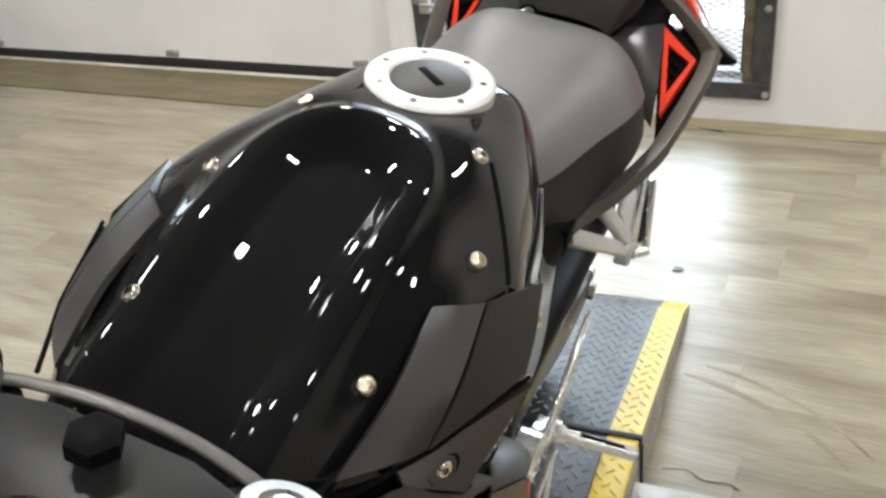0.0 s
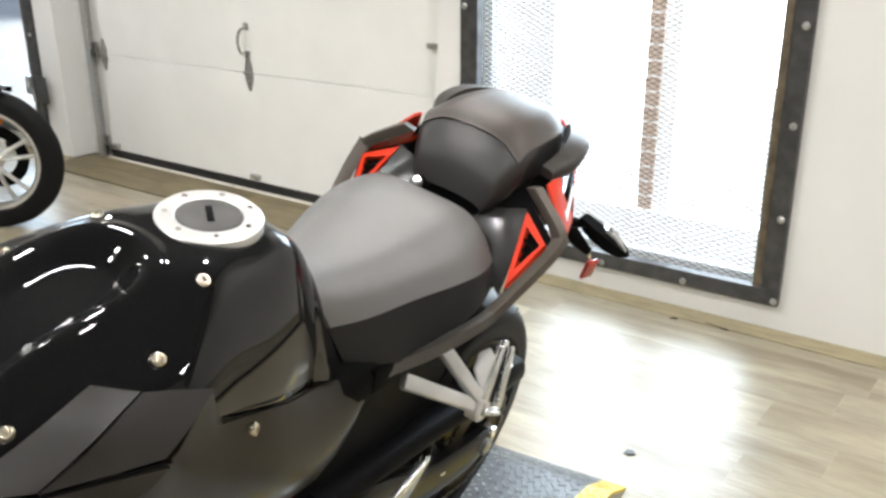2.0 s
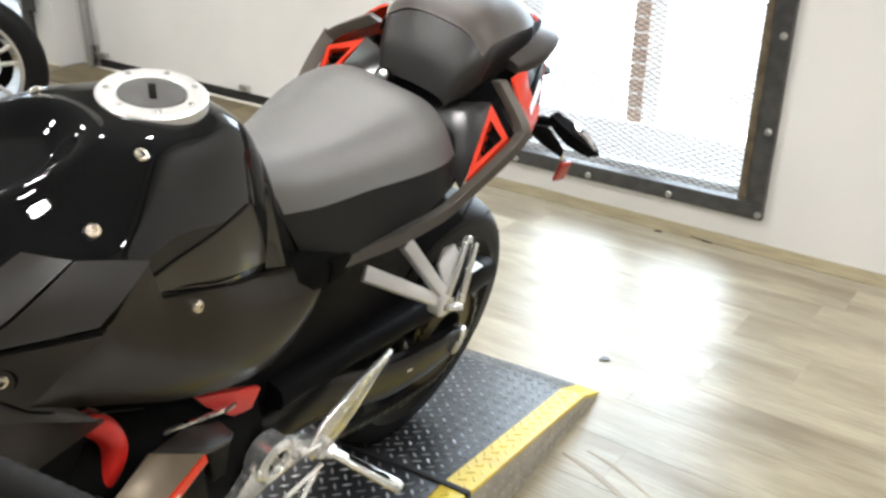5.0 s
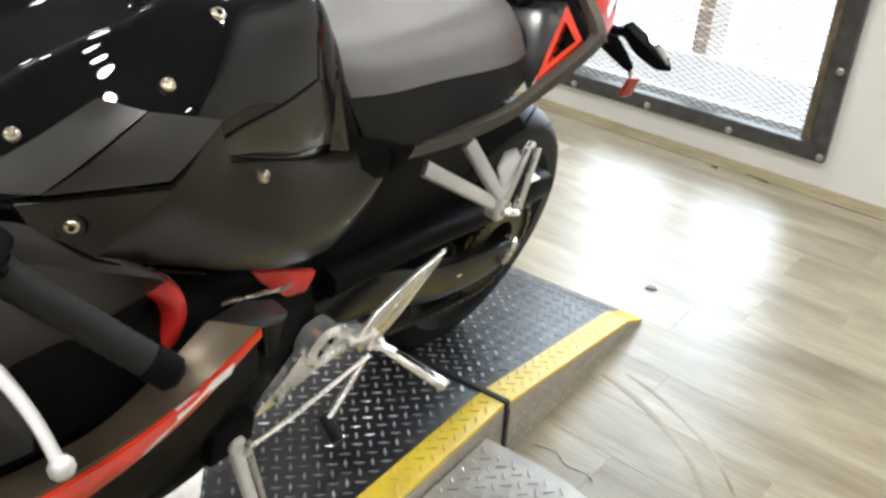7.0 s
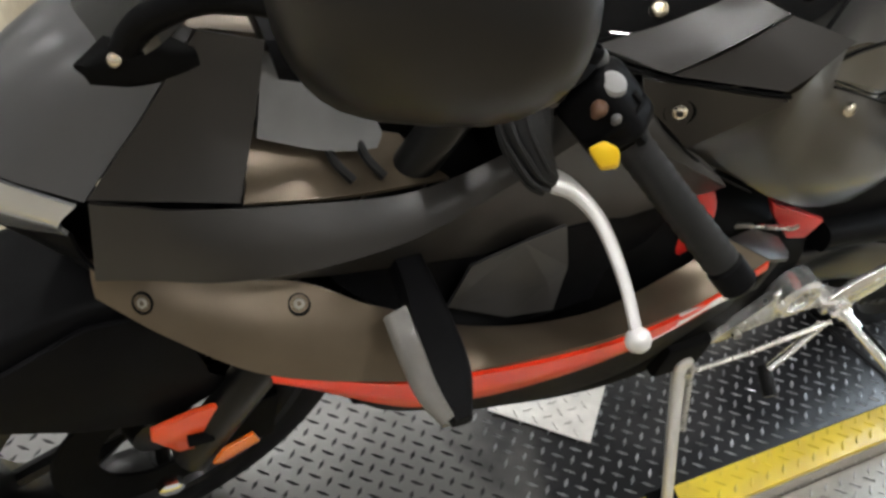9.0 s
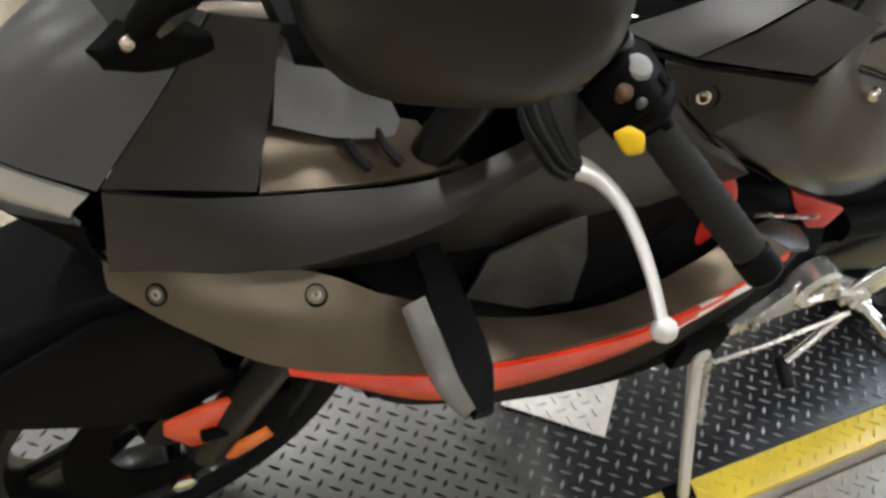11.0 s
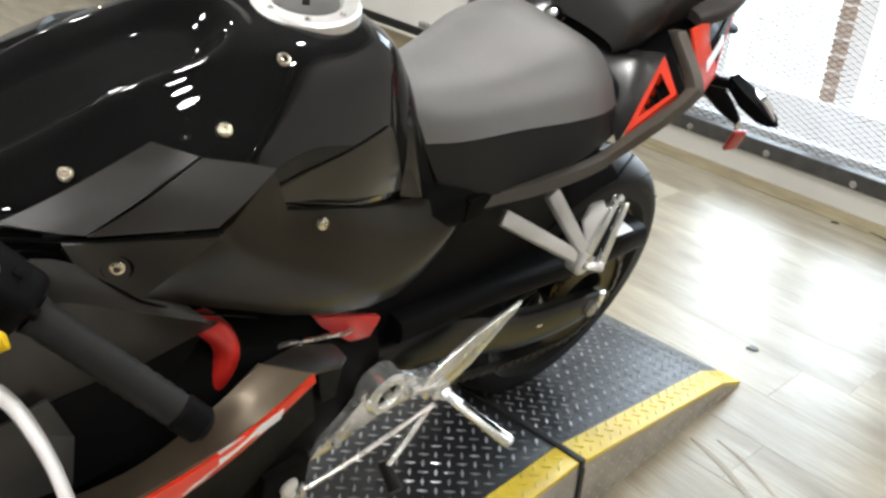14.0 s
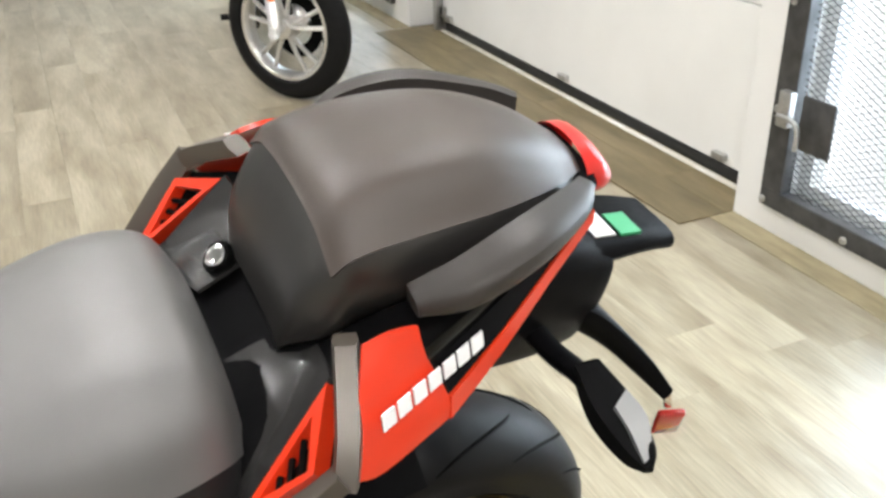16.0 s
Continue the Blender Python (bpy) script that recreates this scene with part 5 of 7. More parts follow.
# --- passenger foot peg bracket
def peg_bracket(s):
    def q(x, y, z):
        return (s * x, y, z)
    c = (.198, .516, .553)
    face = (s * .75, -.25, .6)
    bm = bmesh.new()
    bar(bm, q(.121, .352, .652), q(.194, .508, .558), .0145, .0125, .020, face)
    bar(bm, q(.128, .458, .672), q(.196, .512, .574), .0140, .0120, .020, face)
    prism(bm, [q(.166, .520, .618), q(.158, .545, .640), q(.170, .556, .652), q(.182, .556, .640), q(.194, .535, .590), q(.192, .518, .580)], (s * .006, -.002, .004), .002)
    lathe(bm, [(-.014, .026), (.008, .026), (.012, .022), (.012, .0005)], 24, Matrix.Translation(q(*c)), "x")
    br = part("peg_bracket", bm, ALU_PAINT, bike, "silver cast passenger peg bracket")
    # folded peg: two prongs round a rubber strip
    bm = bmesh.new()
    bar(bm, q(.206, .510, .560), q(.188, .578, .668), .0100, .0075, .016, face)
    pg = part("passenger_peg", bm, ALU, br, "folded alloy passenger peg")
    bm = bmesh.new()
    bar(bm, q(.226, .531, .560), q(.204, .576, .664), .0075, .0055, .014, face)
    bar(bm, q(.204, .512, .550), q(.232, .530, .556), .0090, .0080, .014, face)
    part("peg_prong", bm, ALU, pg, "outer prong of the alloy peg")
    bm = bmesh.new()
    bar(bm, q(.213, .522, .570), q(.196, .576, .660), .0040, .0030, .012, face)
    part("peg_rubber", bm, RUBBER, pg, "black rubber strip")
    bm = bmesh.new()
    bolt(bm, q(.210, .514, .553), (s, -.2, .4), .010, .006)
    part("pivot_bolt", bm, STEEL, br)


peg_bracket(1)
peg_bracket(-1)

# --- rider's foot controls, left
bm = bmesh.new()
prism(bm, [(.172, .408, .492), (.172, .395, .470), (.176, .310, .398), (.178, .258, .362), (.178, .205, .362), (.178, .180, .400), (.176, .230, .440), (.174, .305, .468)], (.009, 0, 0), 0.003)
heel = part("heel_guard", bm, ALU, bike, "silver cast heel guard plate")
bm = bmesh.new()
prism(bm, [(.160, y, z) for y, z in ((.150, .445), (.125, .470), (.090, .470), (.062, .445), (.045, .408), (-.005, .376), (-.022, .352), (.012, .346), (.070, .366), (.120, .384), (.200, .368), (.238, .370), (.244, .394), (.185, .416))], (.016, 0, 0), .005)
tube(bm, [(.172, .085, .405), (.176, .160, .405), (.178, .228, .386)], [.012, .013, .015], 12, flat=.8)
lathe(bm, [(-.02, .040), (.012, .040), (.018, .034), (.018, .024), (.004, .020), (.004, .0005)], 28, Matrix.Translation((.172, .108, .436)), "x")
pc = part("peg_carrier", bm, ALU, heel, "cast alloy footrest carrier")
part("carrier_recess", lathe(bmesh.new(), [(0, .019), (.0045, .019), (.0045, .0005)], 20, Matrix.Translation((.176, .108, .436)), "x"), DARK, pc, "dark recess in the carrier")
part("carrier_bolt", lathe(bmesh.new(), [(0, .009), (.009, .009), (.011, .006), (.011, .0005)], 6, Matrix.Translation((.179, .108, .436)), "x"), STEEL, pc, "hexagon bolt")
for p in ((.184, .02, .378), (.186, .16, .412)):
    bm = bmesh.new()
    bolt(bm, p, (1, 0, .3), .008, .006)
    part("carrier_bolt", bm, STEEL, pc, "socket bolt")

bm = bmesh.new()
a_, c_ = Vector((.192, .234, .376)), Vector((.318, .292, .334))
tube(bm, [a_.lerp(c_, f) for f in (0, .08, .1, .3, .9, .96, 1)], [.016, .016, .0105, .0115, .0125, .0125, .010], 14, flat=.85)
lathe(bm, [(-.012, .019), (.010, .019), (.013, .014), (.013, .0005)], 18, Matrix.Translation((.186, .23, .38)), "x")
pg = part("rider_peg", bm, ALU, heel, "slotted alloy rider peg")
bm = bmesh.new()
box(bm, (-.040, -.0035, -.002), (.040, .0035, .002), .0015, Matrix.Translation(a_.lerp(c_, .58) + Vector((-.002, -.002, .0112))) @ (c_ - a_).to_track_quat("X", "Z").to_matrix().to_4x4())
part("peg_slot", bm, DARK, pg, "dark slot along the peg")
bm = bmesh.new()
tube(bm, [(.200, .215, .362), (.200, .05, .335), (.194, -.055, .318)], .0045, 8)
lathe(bm, [(-.008, .010), (.008, .010)], 10, Matrix.Translation((.194, -.055, .318)), "x")
part("shift_rod", bm, STEEL, heel, "thin steel shift rod")
bm = bmesh.new()
tube(bm, [(.196, .205, .356), (.206, .16, .315), (.212, .122, .282)], [.008, .007, .007], 8)
part("shift_lever", bm, ALU, heel, "slim alloy gear lever")
bm = bmesh.new()
tube(bm, [(.204, .122, .278), (.250, .112, .262)], [.0115, .012], 12)
part("shift_rubber", bm, RUBBER, heel, "black rubber gear pedal tip")

# --- side stand
bm = bmesh.new()
tube(bm, [(.182, -.068, .345), (.238, -.049, .203), (.294, -.029, .066)], [.0135, .0120, .0110], 12, flat=.8)
lathe(bm, [(-.010, .0155), (.008, .0155), (.011, .012), (.011, .0005)], 18, Matrix.Translation((.186, -.068, .345)), "x")
stand = part("side_stand", bm, ALU_PAINT, bike, "silver side stand, folded out")
bm = bmesh.new()
prism(bm, [(.272, -.058, .068), (.272, -.004, .068), (.316, -.004, .059), (.316, -.058, .059)], (-.001, 0, -.006))
part("stand_foot", bm, DARK, stand, "black stand foot", smooth=False)
bm = bmesh.new()
tube(bm, [(.190, -.046, .335), (.212, -.036, .268), (.236, -.028, .205)], .0055, 8)
part("stand_spring", bm, STEEL, stand, "steel spring")
bm = boxed((.140, -.115, .318), (.190, -.030, .392), .010)
part("stand_bracket", bm, DARK, bike, "black stand bracket")

# --- engine and red trellis frame
bm = loft([[(-.12, -.56, .60), (.12, -.56, .60), (.11, -.56, .34), (-.11, -.56, .34)], [(-.135, -.35, .66), (.135, -.35, .66), (.13, -.35, .26), (-.13, -.35, .26)], [(-.14, -.10, .62), (.14, -.10, .62), (.145, -.10, .25), (-.145, -.10, .25)],
           [(-.12, .12, .52), (.12, .12, .52), (.11, .12, .30), (-.11, .12, .30)]], 16, 20, close=True)
part("engine_block", bm, DARK, bike, "dark engine casing")
for k in range(5):
    bm = bmesh.new()
    tube(bm, smooth_path([(.138, -.09 + .024 * k, .600 - .006 * k), (.150, -.075 + .024 * k, .612 - .008 * k), (.146, -.055 + .024 * k, .600 - .006 * k)], 3), .0035, 6)
    part("hose_clip", bm, CHROME if k % 2 else STEEL, bike, "small bright hose clip")
for s in (1, -1):
    bm = bmesh.new()
    tube(bm, smooth_path([(s * .10, -.28, .74), (s * .138, -.200, .700), (s * .146, -.170, .645), (s * .142, -.185, .59), (s * .125, -.22, .52)], 6), .0165, 14)
    part("frame_tube", bm, RED_FRAME, bike, "red steel frame tube")
    bm = bmesh.new()
    prism(bm, [(s * .120, -.03, .628), (s * .130, .03, .602), (s * .132, .10, .570), (s * .132, .085, .535), (s * .132, .045, .545), (s * .128, -.01, .598)], (s * .012, 0, 0), .004)
    part("frame_gusset", bm, RED_FRAME, bike, "red frame gusset")


# --- fairing
NOSEPAINT = material("graphite_nose_paint", (0.055, 0.055, 0.056), 0.32, spec=0.5, vary=0.1, scale=22, bump=0.04, bump_scale=900)
COVER_GREY = material("grey_moulded_cover", (0.13, 0.13, 0.128), 0.45, spec=0.4, vary=0.12, scale=30, bump=0.08, bump_scale=700)
FACET = material("dark_grey_facet", (0.034, 0.034, 0.034), 0.34, spec=0.45, vary=0.12, scale=22, bump=0.05, bump_scale=900)
BEAM = material("dark_graphite_paint", (0.021, 0.019, 0.017), 0.36, spec=0.42, vary=0.12, scale=22, bump=0.05, bump_scale=900, rough_vary=0.05)
SHELL = material("mirror_shell_plastic", (0.006, 0.005, 0.0042), 0.35, spec=0.42, vary=0.15, scale=6, bump=0.05, bump_scale=900)
CLAMP_GREY = material("grey_cast_edge", (0.36, 0.36, 0.355), 0.34, metal=0.5, vary=0.2, scale=40)
LENS = material("clear_lens", (0.11, 0.102, 0.09), 0.38, metal=0.0, coat=0.3, vary=0.2, scale=60)


def fairing(s):
    def q(x, y, z):
        return (s * x, y, z)

    def skin(rows, nu, nv, th):
        return solid(loft([[q(*p) for p in r] for r in rows], nu, nv), th * s)

    # bronze shelf between the inner lip and the red stripe
    top = [(.082, -.852, .690), (.128, -.790, .700), (.162, -.690, .706), (.196, -.625, .690), (.200, -.545, .632), (.203, -.44, .592), (.198, -.32, .572), (.186, -.225, .592), (.172, -.140, .630)]
    mid = [(.092, -.853, .674), (.146, -.795, .680), (.190, -.712, .680), (.226, -.60, .660), (.232, -.53, .632), (.232, -.43, .604), (.226, -.32, .588), (.212, -.21, .594), (.187, -.108, .616)]
    bot = [(.102, -.852, .660), (.162, -.797, .656), (.212, -.722, .640), (.250, -.60, .632), (.256, -.53, .624), (.256, -.43, .610), (.248, -.32, .596), (.230, -.20, .590), (.198, -.072, .598)]
    sf = part("side_fairing", skin([top, mid, bot], 54, 12, -.005), BRONZE, bike, "bronze-grey side fairing")
    low = [(.098, -.848, .655), (.158, -.792, .650), (.208, -.717, .628), (.243, -.595, .578), (.248, -.525, .562), (.247, -.43, .550), (.240, -.32, .545), (.224, -.20, .552), (.194, -.066, .574)]
    part("fairing_stripe", skin([bot[2:], [((a[0] + b[0]) / 2 + .004, (a[1] + b[1]) / 2, (a[2] + b[2]) / 2) for a, b in zip(bot[2:], low[2:])], low[2:]], 54, 8, -.005), RED, bike, "red lower fairing stripe")
    belly = [(.084, -.832, .640), (.124, -.765, .610), (.154, -.67, .54), (.174, -.56, .45), (.186, -.46, .40), (.186, -.37, .37), (.184, -.27, .35), (.178, -.15, .36), (.168, -.020, .44)]
    under = [(.07, -.80, .62), (.10, -.72, .56), (.115, -.62, .44), (.12, -.53, .33), (.125, -.44, .29), (.125, -.35, .27), (.125, -.25, .26), (.13, -.14, .28), (.150, -.020, .36)]
    part("belly_fairing", skin([low, belly, under], 54, 14, -.005), PLASTIC, bike, "black lower belly fairing")
    bm = bmesh.new()
    prism(bm, [q(.174, -.137, .631), q(.199, -.069, .600), q(.191, -.012, .576), q(.174, .012, .562), q(.150, .006, .570), q(.150, -.060, .604)], (0, 0, -.008), .002)
    part("fairing_end", bm, SATIN, bike, "graphite fairing end cap")
    bm = bmesh.new()
    prism(bm, [q(.190, -.014, .570), q(.197, -.06, .588), q(.186, -.03, .50), q(.17, .012, .47), q(.172, .010, .553)], (-s * .02, 0, 0), .004)
    part("fairing_end_plate", bm, PLASTIC, bike, "black end plate")
    # white flash on the red stripe
    bm = bmesh.new()
    prism(bm, [q(.234, -.235, .590), q(.216, -.13, .584), q(.218, -.135, .571), q(.230, -.20, .572), q(.229, -.205, .561), q(.243, -.285, .557), q(.244, -.275, .567), q(.238, -.235, .572)], (s * .006, 0, .003))
    part("decal", bm, WHITE_DECAL, bike, "white slanted decal flash", smooth=False)
    for p in ((.120, -.806, .668), (.178, -.690, .692)):
        hit, nor = on_skin(sf, q(*p), (s, -.3, .8))
        fm_ = Matrix.Translation(hit) @ nor.to_track_quat("Z", "Y").to_matrix().to_4x4()
        bm = lathe(bmesh.new(), [(-.004, .0115), (.001, .0115), (.002, .009), (-.001, .006), (-.004, .006)], 20, fm_, "z")
        col = part("screw_collar", bm, DARK, bike, "black collar round a fairing screw")
        bm = bmesh.new()
        bolt(bm, hit - nor * .001, nor, .0058, .004)
        part("fairing_screw", bm, STEEL, col, "small steel fairing screw")
    # graphite beam from the nose back to the tank
    u0 = [(.101, -.850, .786), (.115, -.815, .787), (.128, -.775, .787), (.142, -.68, .786), (.144, -.58, .780), (.136, -.48, .806), (.130, -.40, .868), (.150, -.325, .836), (.170, -.245, .768)]
    u2 = [(.101, -.853, .690), (.121, -.810, .700), (.152, -.745, .712), (.164, -.67, .708), (.162, -.57, .694), (.156, -.47, .676), (.150, -.38, .664), (.152, -.28, .690), (.166, -.20, .722)]
    # the crease runs from the lower edge at the nose up to the tank
    cr = []
    for (ax, ay, az), (bx, by, bz), f in zip(u0, u2, (.10, .14, .22, .42, .66, .82, .80, .74, .70)):
        out = .006 + .020 * math.sin(math.pi * min(max(f, .12), .88))
        cr.append((bx + (ax - bx) * f + out, by + (ay - by) * f, bz + (az - bz) * f + .004))
    part("upper_beam", skin([u0, [tuple((m_ + n_) / 2 + e_ for m_, n_, e_ in zip(a_, b_, (.003, 0, .001))) for a_, b_ in zip(u0, cr)], cr], 48, 8, -.005), BEAM, bike, "dark graphite upper fairing beam")
    part("lower_beam", skin([cr, u2], 48, 5, -.005), BEAM, bike, "graphite lower face of the fairing beam")
    # cheek panel beside the instruments
    part("cheek_panel", skin([[(.050, -.754, .909), (.054, -.700, .896)], [(.077, -.802, .850), (.086, -.714, .842)], [(.100, -.851, .789), (.130, -.735, .788)]], 8, 12, -.006), SATIN, bike, "satin graphite cheek panel")
    part("cockpit_panel", skin([[(.070, -.712, .815), (.068, -.63, .800), (.080, -.57, .79)], [(.100, -.722, .795), (.104, -.64, .785), (.110, -.555, .782)], [(.132, -.733, .785), (.138, -.64, .780), (.138, -.54, .782)]], 8, 14, -.004), BRONZE, bike, "bronze inner cockpit panel")
    part("cockpit_cover", skin([[(.052, -.704, .884), (.046, -.655, .860), (.066, -.605, .822), (.090, -.594, .806)], [(.074, -.708, .850), (.076, -.655, .832), (.086, -.612, .812), (.096, -.598, .803)], [(.090, -.712, .822), (.100, -.658, .806), (.102, -.618, .800), (.100, -.602, .799)]], 8, 14, -.004), COVER_GREY, bike, "grey moulded instrument cover")
    for k in range(2):
        bm = bmesh.new()
        tube(bm, smooth_path([q(.092, -.648 + .03 * k, .806), q(.112, -.645 + .03 * k, .800), q(.128, -.632 + .03 * k, .790)], 4), .0045, 8)
        part("cable", bm, GRIP_RUBBER, bike, "thin black cable in the cockpit")
    # dark inner shroud in the cut-out
    part("radiator_shroud", skin([[(.150, -.66, .700), (.150, -.45, .685), (.142, -.20, .70)], [(.165, -.62, .66), (.170, -.46, .62), (.145, -.24, .63)], [(.190, -.57, .63), (.190, -.46, .585), (.15, -.25, .54)]], 10, 12, -.004), PLASTIC, bike, "black inner shroud")
    bm = bmesh.new()
    fv = [bm.verts.new(q(*p)) for p in ((.168, -.505, .682), (.166, -.448, .702), (.177, -.402, .634), (.188, -.450, .602), (.181, -.527, .638), (.160, -.395, .708), (.166, -.372, .640), (.186, -.385, .590))]
    for f in ((0, 1, 2, 3, 4), (1, 5, 6, 2), (2, 6, 7, 3)):
        bm.faces.new([fv[k] for k in f])
    part("facet_panel", solid(bm, -.004 * s), FACET, bike, "dark grey faceted panel inside the fairing", smooth=False)
    # front indicator
    bm = loft([[q(.140, -.592, .716), q(.140, -.566, .716), q(.140, -.566, .694), q(.140, -.592, .694)], [q(.195, -.596, .716), q(.195, -.566, .714), q(.195, -.566, .692), q(.195, -.596, .692)],
               [q(.240, -.604, .718), q(.240, -.566, .712), q(.242, -.568, .686), q(.242, -.602, .688)], [q(.290, -.606, .708), q(.290, -.568, .704), q(.292, -.570, .678), q(.292, -.604, .678)], [q(.332, -.598, .692), q(.332, -.582, .692), q(.332, -.582, .680), q(.332, -.598, .680)]], 14, 18, close=True)
    ind = part("front_indicator", bm, PLASTIC, bike, "black front indicator on a short stalk")
    bm = loft([[q(.222, -.604, .716), q(.222, -.622, .704), q(.224, -.604, .688)], [q(.262, -.606, .715), q(.264, -.622, .697), q(.266, -.606, .680)], [q(.300, -.604, .704), q(.302, -.618, .690), q(.302, -.604, .677)], [q(.328, -.598, .694), q(.330, -.606, .686), q(.328, -.598, .680)]], 10, 14)
    part("indicator_lens", solid(bm, -.003 * s), LENS, ind, "clear indicator lens")
    # mirror
    bm = bmesh.new()
    tube(bm, smooth_path([q(.052, -.812, .888), q(.070, -.795, .935), q(.115, -.752, .985), q(.190, -.700, 1.020)], 5), [.012] * 14 + [.013, .014], 12)
    st = part("mirror_stalk", bm, PLASTIC, bike, "black mirror stalk")
    bm = loft([[q(.050, -.846, .884), q(.060, -.838, .888), q(.060, -.836, .866), q(.050, -.842, .864)], [q(.040, -.806, .912), (q(.068, -.796, .905)), q(.070, -.794, .874), q(.042, -.802, .874)], [q(.046, -.764, .902), q(.064, -.756, .898), q(.066, -.754, .880), q(.048, -.760, .880)]], 12, 12, close=True)
    mb = part("mirror_base", bm, DARK, bike, "black mirror foot on the nose")
    bm = bmesh.new()
    bolt(bm, q(.066, -.818, .898), (s * .6, 0, .8), .006, .005)
    part("foot_screw", bm, BRASS_BOLT, mb, "zinc-plated socket screw")
    la = Vector((s * .70, .47, .50)).normalized()
    g = Vector((-s * .30, .95, 0.0))
    g = (g - la * g.dot(la)).normalized()
    vv = la.cross(g) if s > 0 else g.cross(la)
    ce = Vector(q(.240, -.665, 1.045)) + vv * .020
    mm = Matrix(((la.x * s, g.x, vv.x, ce[0]), (la.y * s, g.y, vv.y, ce[1]), (la.z * s, g.z, vv.z, ce[2]), (0, 0, 0, 1)))
    bm = bmesh.new()
    rings = []
    for k, (f, yy) in enumerate(((1.0, .018), (1.03, .008), (1.0, -.012), (.88, -.032), (.62, -.047), (.25, -.054))):
        ring = []
        for j in range(32):
            a = 2 * math.pi * j / 32
            c_, s_ = math.cos(a), math.sin(a)
            ex = .110 * f * math.copysign(abs(c_) ** 0.62, c_)
            ez = f * (.042 * abs(s_) ** .45 if s_ > 0 else -.080 * abs(s_) ** 1.0)
            ring.append(bm.verts.new(mm @ Vector((ex, yy, ez))))
        rings.append(ring)
    for a_, b_ in zip(rings, rings[1:]):
        for j in range(32):
            bm.faces.new((a_[j], a_[(j + 1) % 32], b_[(j + 1) % 32], b_[j]))
    bm.faces.new(rings[-1])
    bm.faces.new(rings[0][::-1])
    mh = part("mirror_housing", bm, SHELL, bike, "black rounded mirror housing")
    bm = bmesh.new()
    ring = [bm.verts.new(mm @ Vector((.100 * math.copysign(abs(math.cos(2 * math.pi * j / 32)) ** .62, math.cos(2 * math.pi * j / 32)), .0195, .035 * math.sin(2 * math.pi * j / 32) if j < 16 else .070 * math.sin(2 * math.pi * j / 32)))) for j in range(32)]
    bm.faces.new(ring)
    part("mirror_glass", bm, MIRROR, mh, "mirror glass")


fairing(1)
fairing(-1)
# nose, screen and headlight
NOSE = [[(0, -.80, .915), (.030, -.790, .914), (.050, -.755, .908)], [(0, -.865, .880), (.048, -.848, .873), (.077, -.803, .848)], [(0, -.922, .832), (.054, -.893, .824), (.092, -.836, .808)], [(0, -.955, .800), (.056, -.921, .794), (.099, -.853, .785)]]
part("nose_cowl", solid(loft(NOSE, 24, 20, mirror=True), -.005), NOSEPAINT, bike, "satin graphite nose cowl")
HL = [[(0, -.958, .796), (.054, -.924, .790), (.097, -.860, .780)], [(0, -.966, .764), (.048, -.938, .757), (.092, -.874, .756)], [(0, -.948, .728), (.042, -.926, .724), (.086, -.868, .736)]]
part("headlight", solid(loft(HL, 20, 10, mirror=True), -.004), HEADLIGHT, bike, "clear headlight lens under the nose")
CH = [[(0, -.946, .726), (.042, -.924, .722), (.086, -.866, .734)], [(0, -.91, .68), (.05, -.88, .68), (.090, -.856, .70)], [(0, -.84, .62), (.05, -.83, .62), (.10, -.82, .64)]]
part("chin", solid(loft(CH, 20, 10, mirror=True), -.004), PLASTIC, bike, "black chin below the headlight")
WS = [[(0, -.76, 1.005), (.045, -.755, .995), (.075, -.745, .965)], [(0, -.80, .955), (.048, -.793, .945), (.075, -.780, .92)], [(0, -.835, .900), (.040, -.825, .893), (.058, -.805, .888)]]
part("windscreen", solid(loft(WS, 20, 12, mirror=True), -.003), SMOKE, bike, "smoked windscreen")
bm = loft([[(-.06, -.70, .90), (.06, -.70, .90), (.05, -.68, .84), (-.05, -.68, .84)], [(-.055, -.655, .89), (.055, -.655, .89), (.05, -.64, .83), (-.05, -.64, .83)]], 12, 4, close=True)
part("instrument_pod", bm, PLASTIC, bike, "black instrument pod")

# --- front end
CLAMP = material("black_cast_clamp", (0.010, 0.010, 0.010), 0.40, spec=0.25, vary=0.15, scale=40, bump=0.06, bump_scale=600)
ORANGE = material("orange_red_paint", (0.75, 0.075, 0.012), 0.3, coat=0.4, vary=0.08, scale=20)
FA = Vector((0, -.798, .290))
fw = wheel(bike, FA, .288, .212, .112, 5, RUBBER, RIM_BLACK, .045, name="front_wheel", turn=9)
part("brake_disc", lathe(bmesh.new(), [(.055, .14), (.060, .14), (.060, .085), (.055, .085), (.055, .14)], 48, Matrix.Translation(FA) @ Matrix.Rotation(radians(9), 4, "Z"), "x"), DARK, fw, "dark drilled brake disc")
rows = []
for k in range(11):
    a = radians(176 - 150 * k / 10)
    skirt = .155 - .09 * abs(k - 5) / 5
    rows.append([(w * 1.0, FA.y + r_ * math.cos(a), FA.z + r_ * math.sin(a)) for w, r_ in ((-.078, .320 - skirt), (-.076, .300), (-.05, .320), (0, .326), (.05, .320), (.076, .300), (.078, .320 - skirt))])
fm = part("front_mudguard", solid(loft(rows, 24, 30), .004), PLASTIC, bike, "black front mudguard")
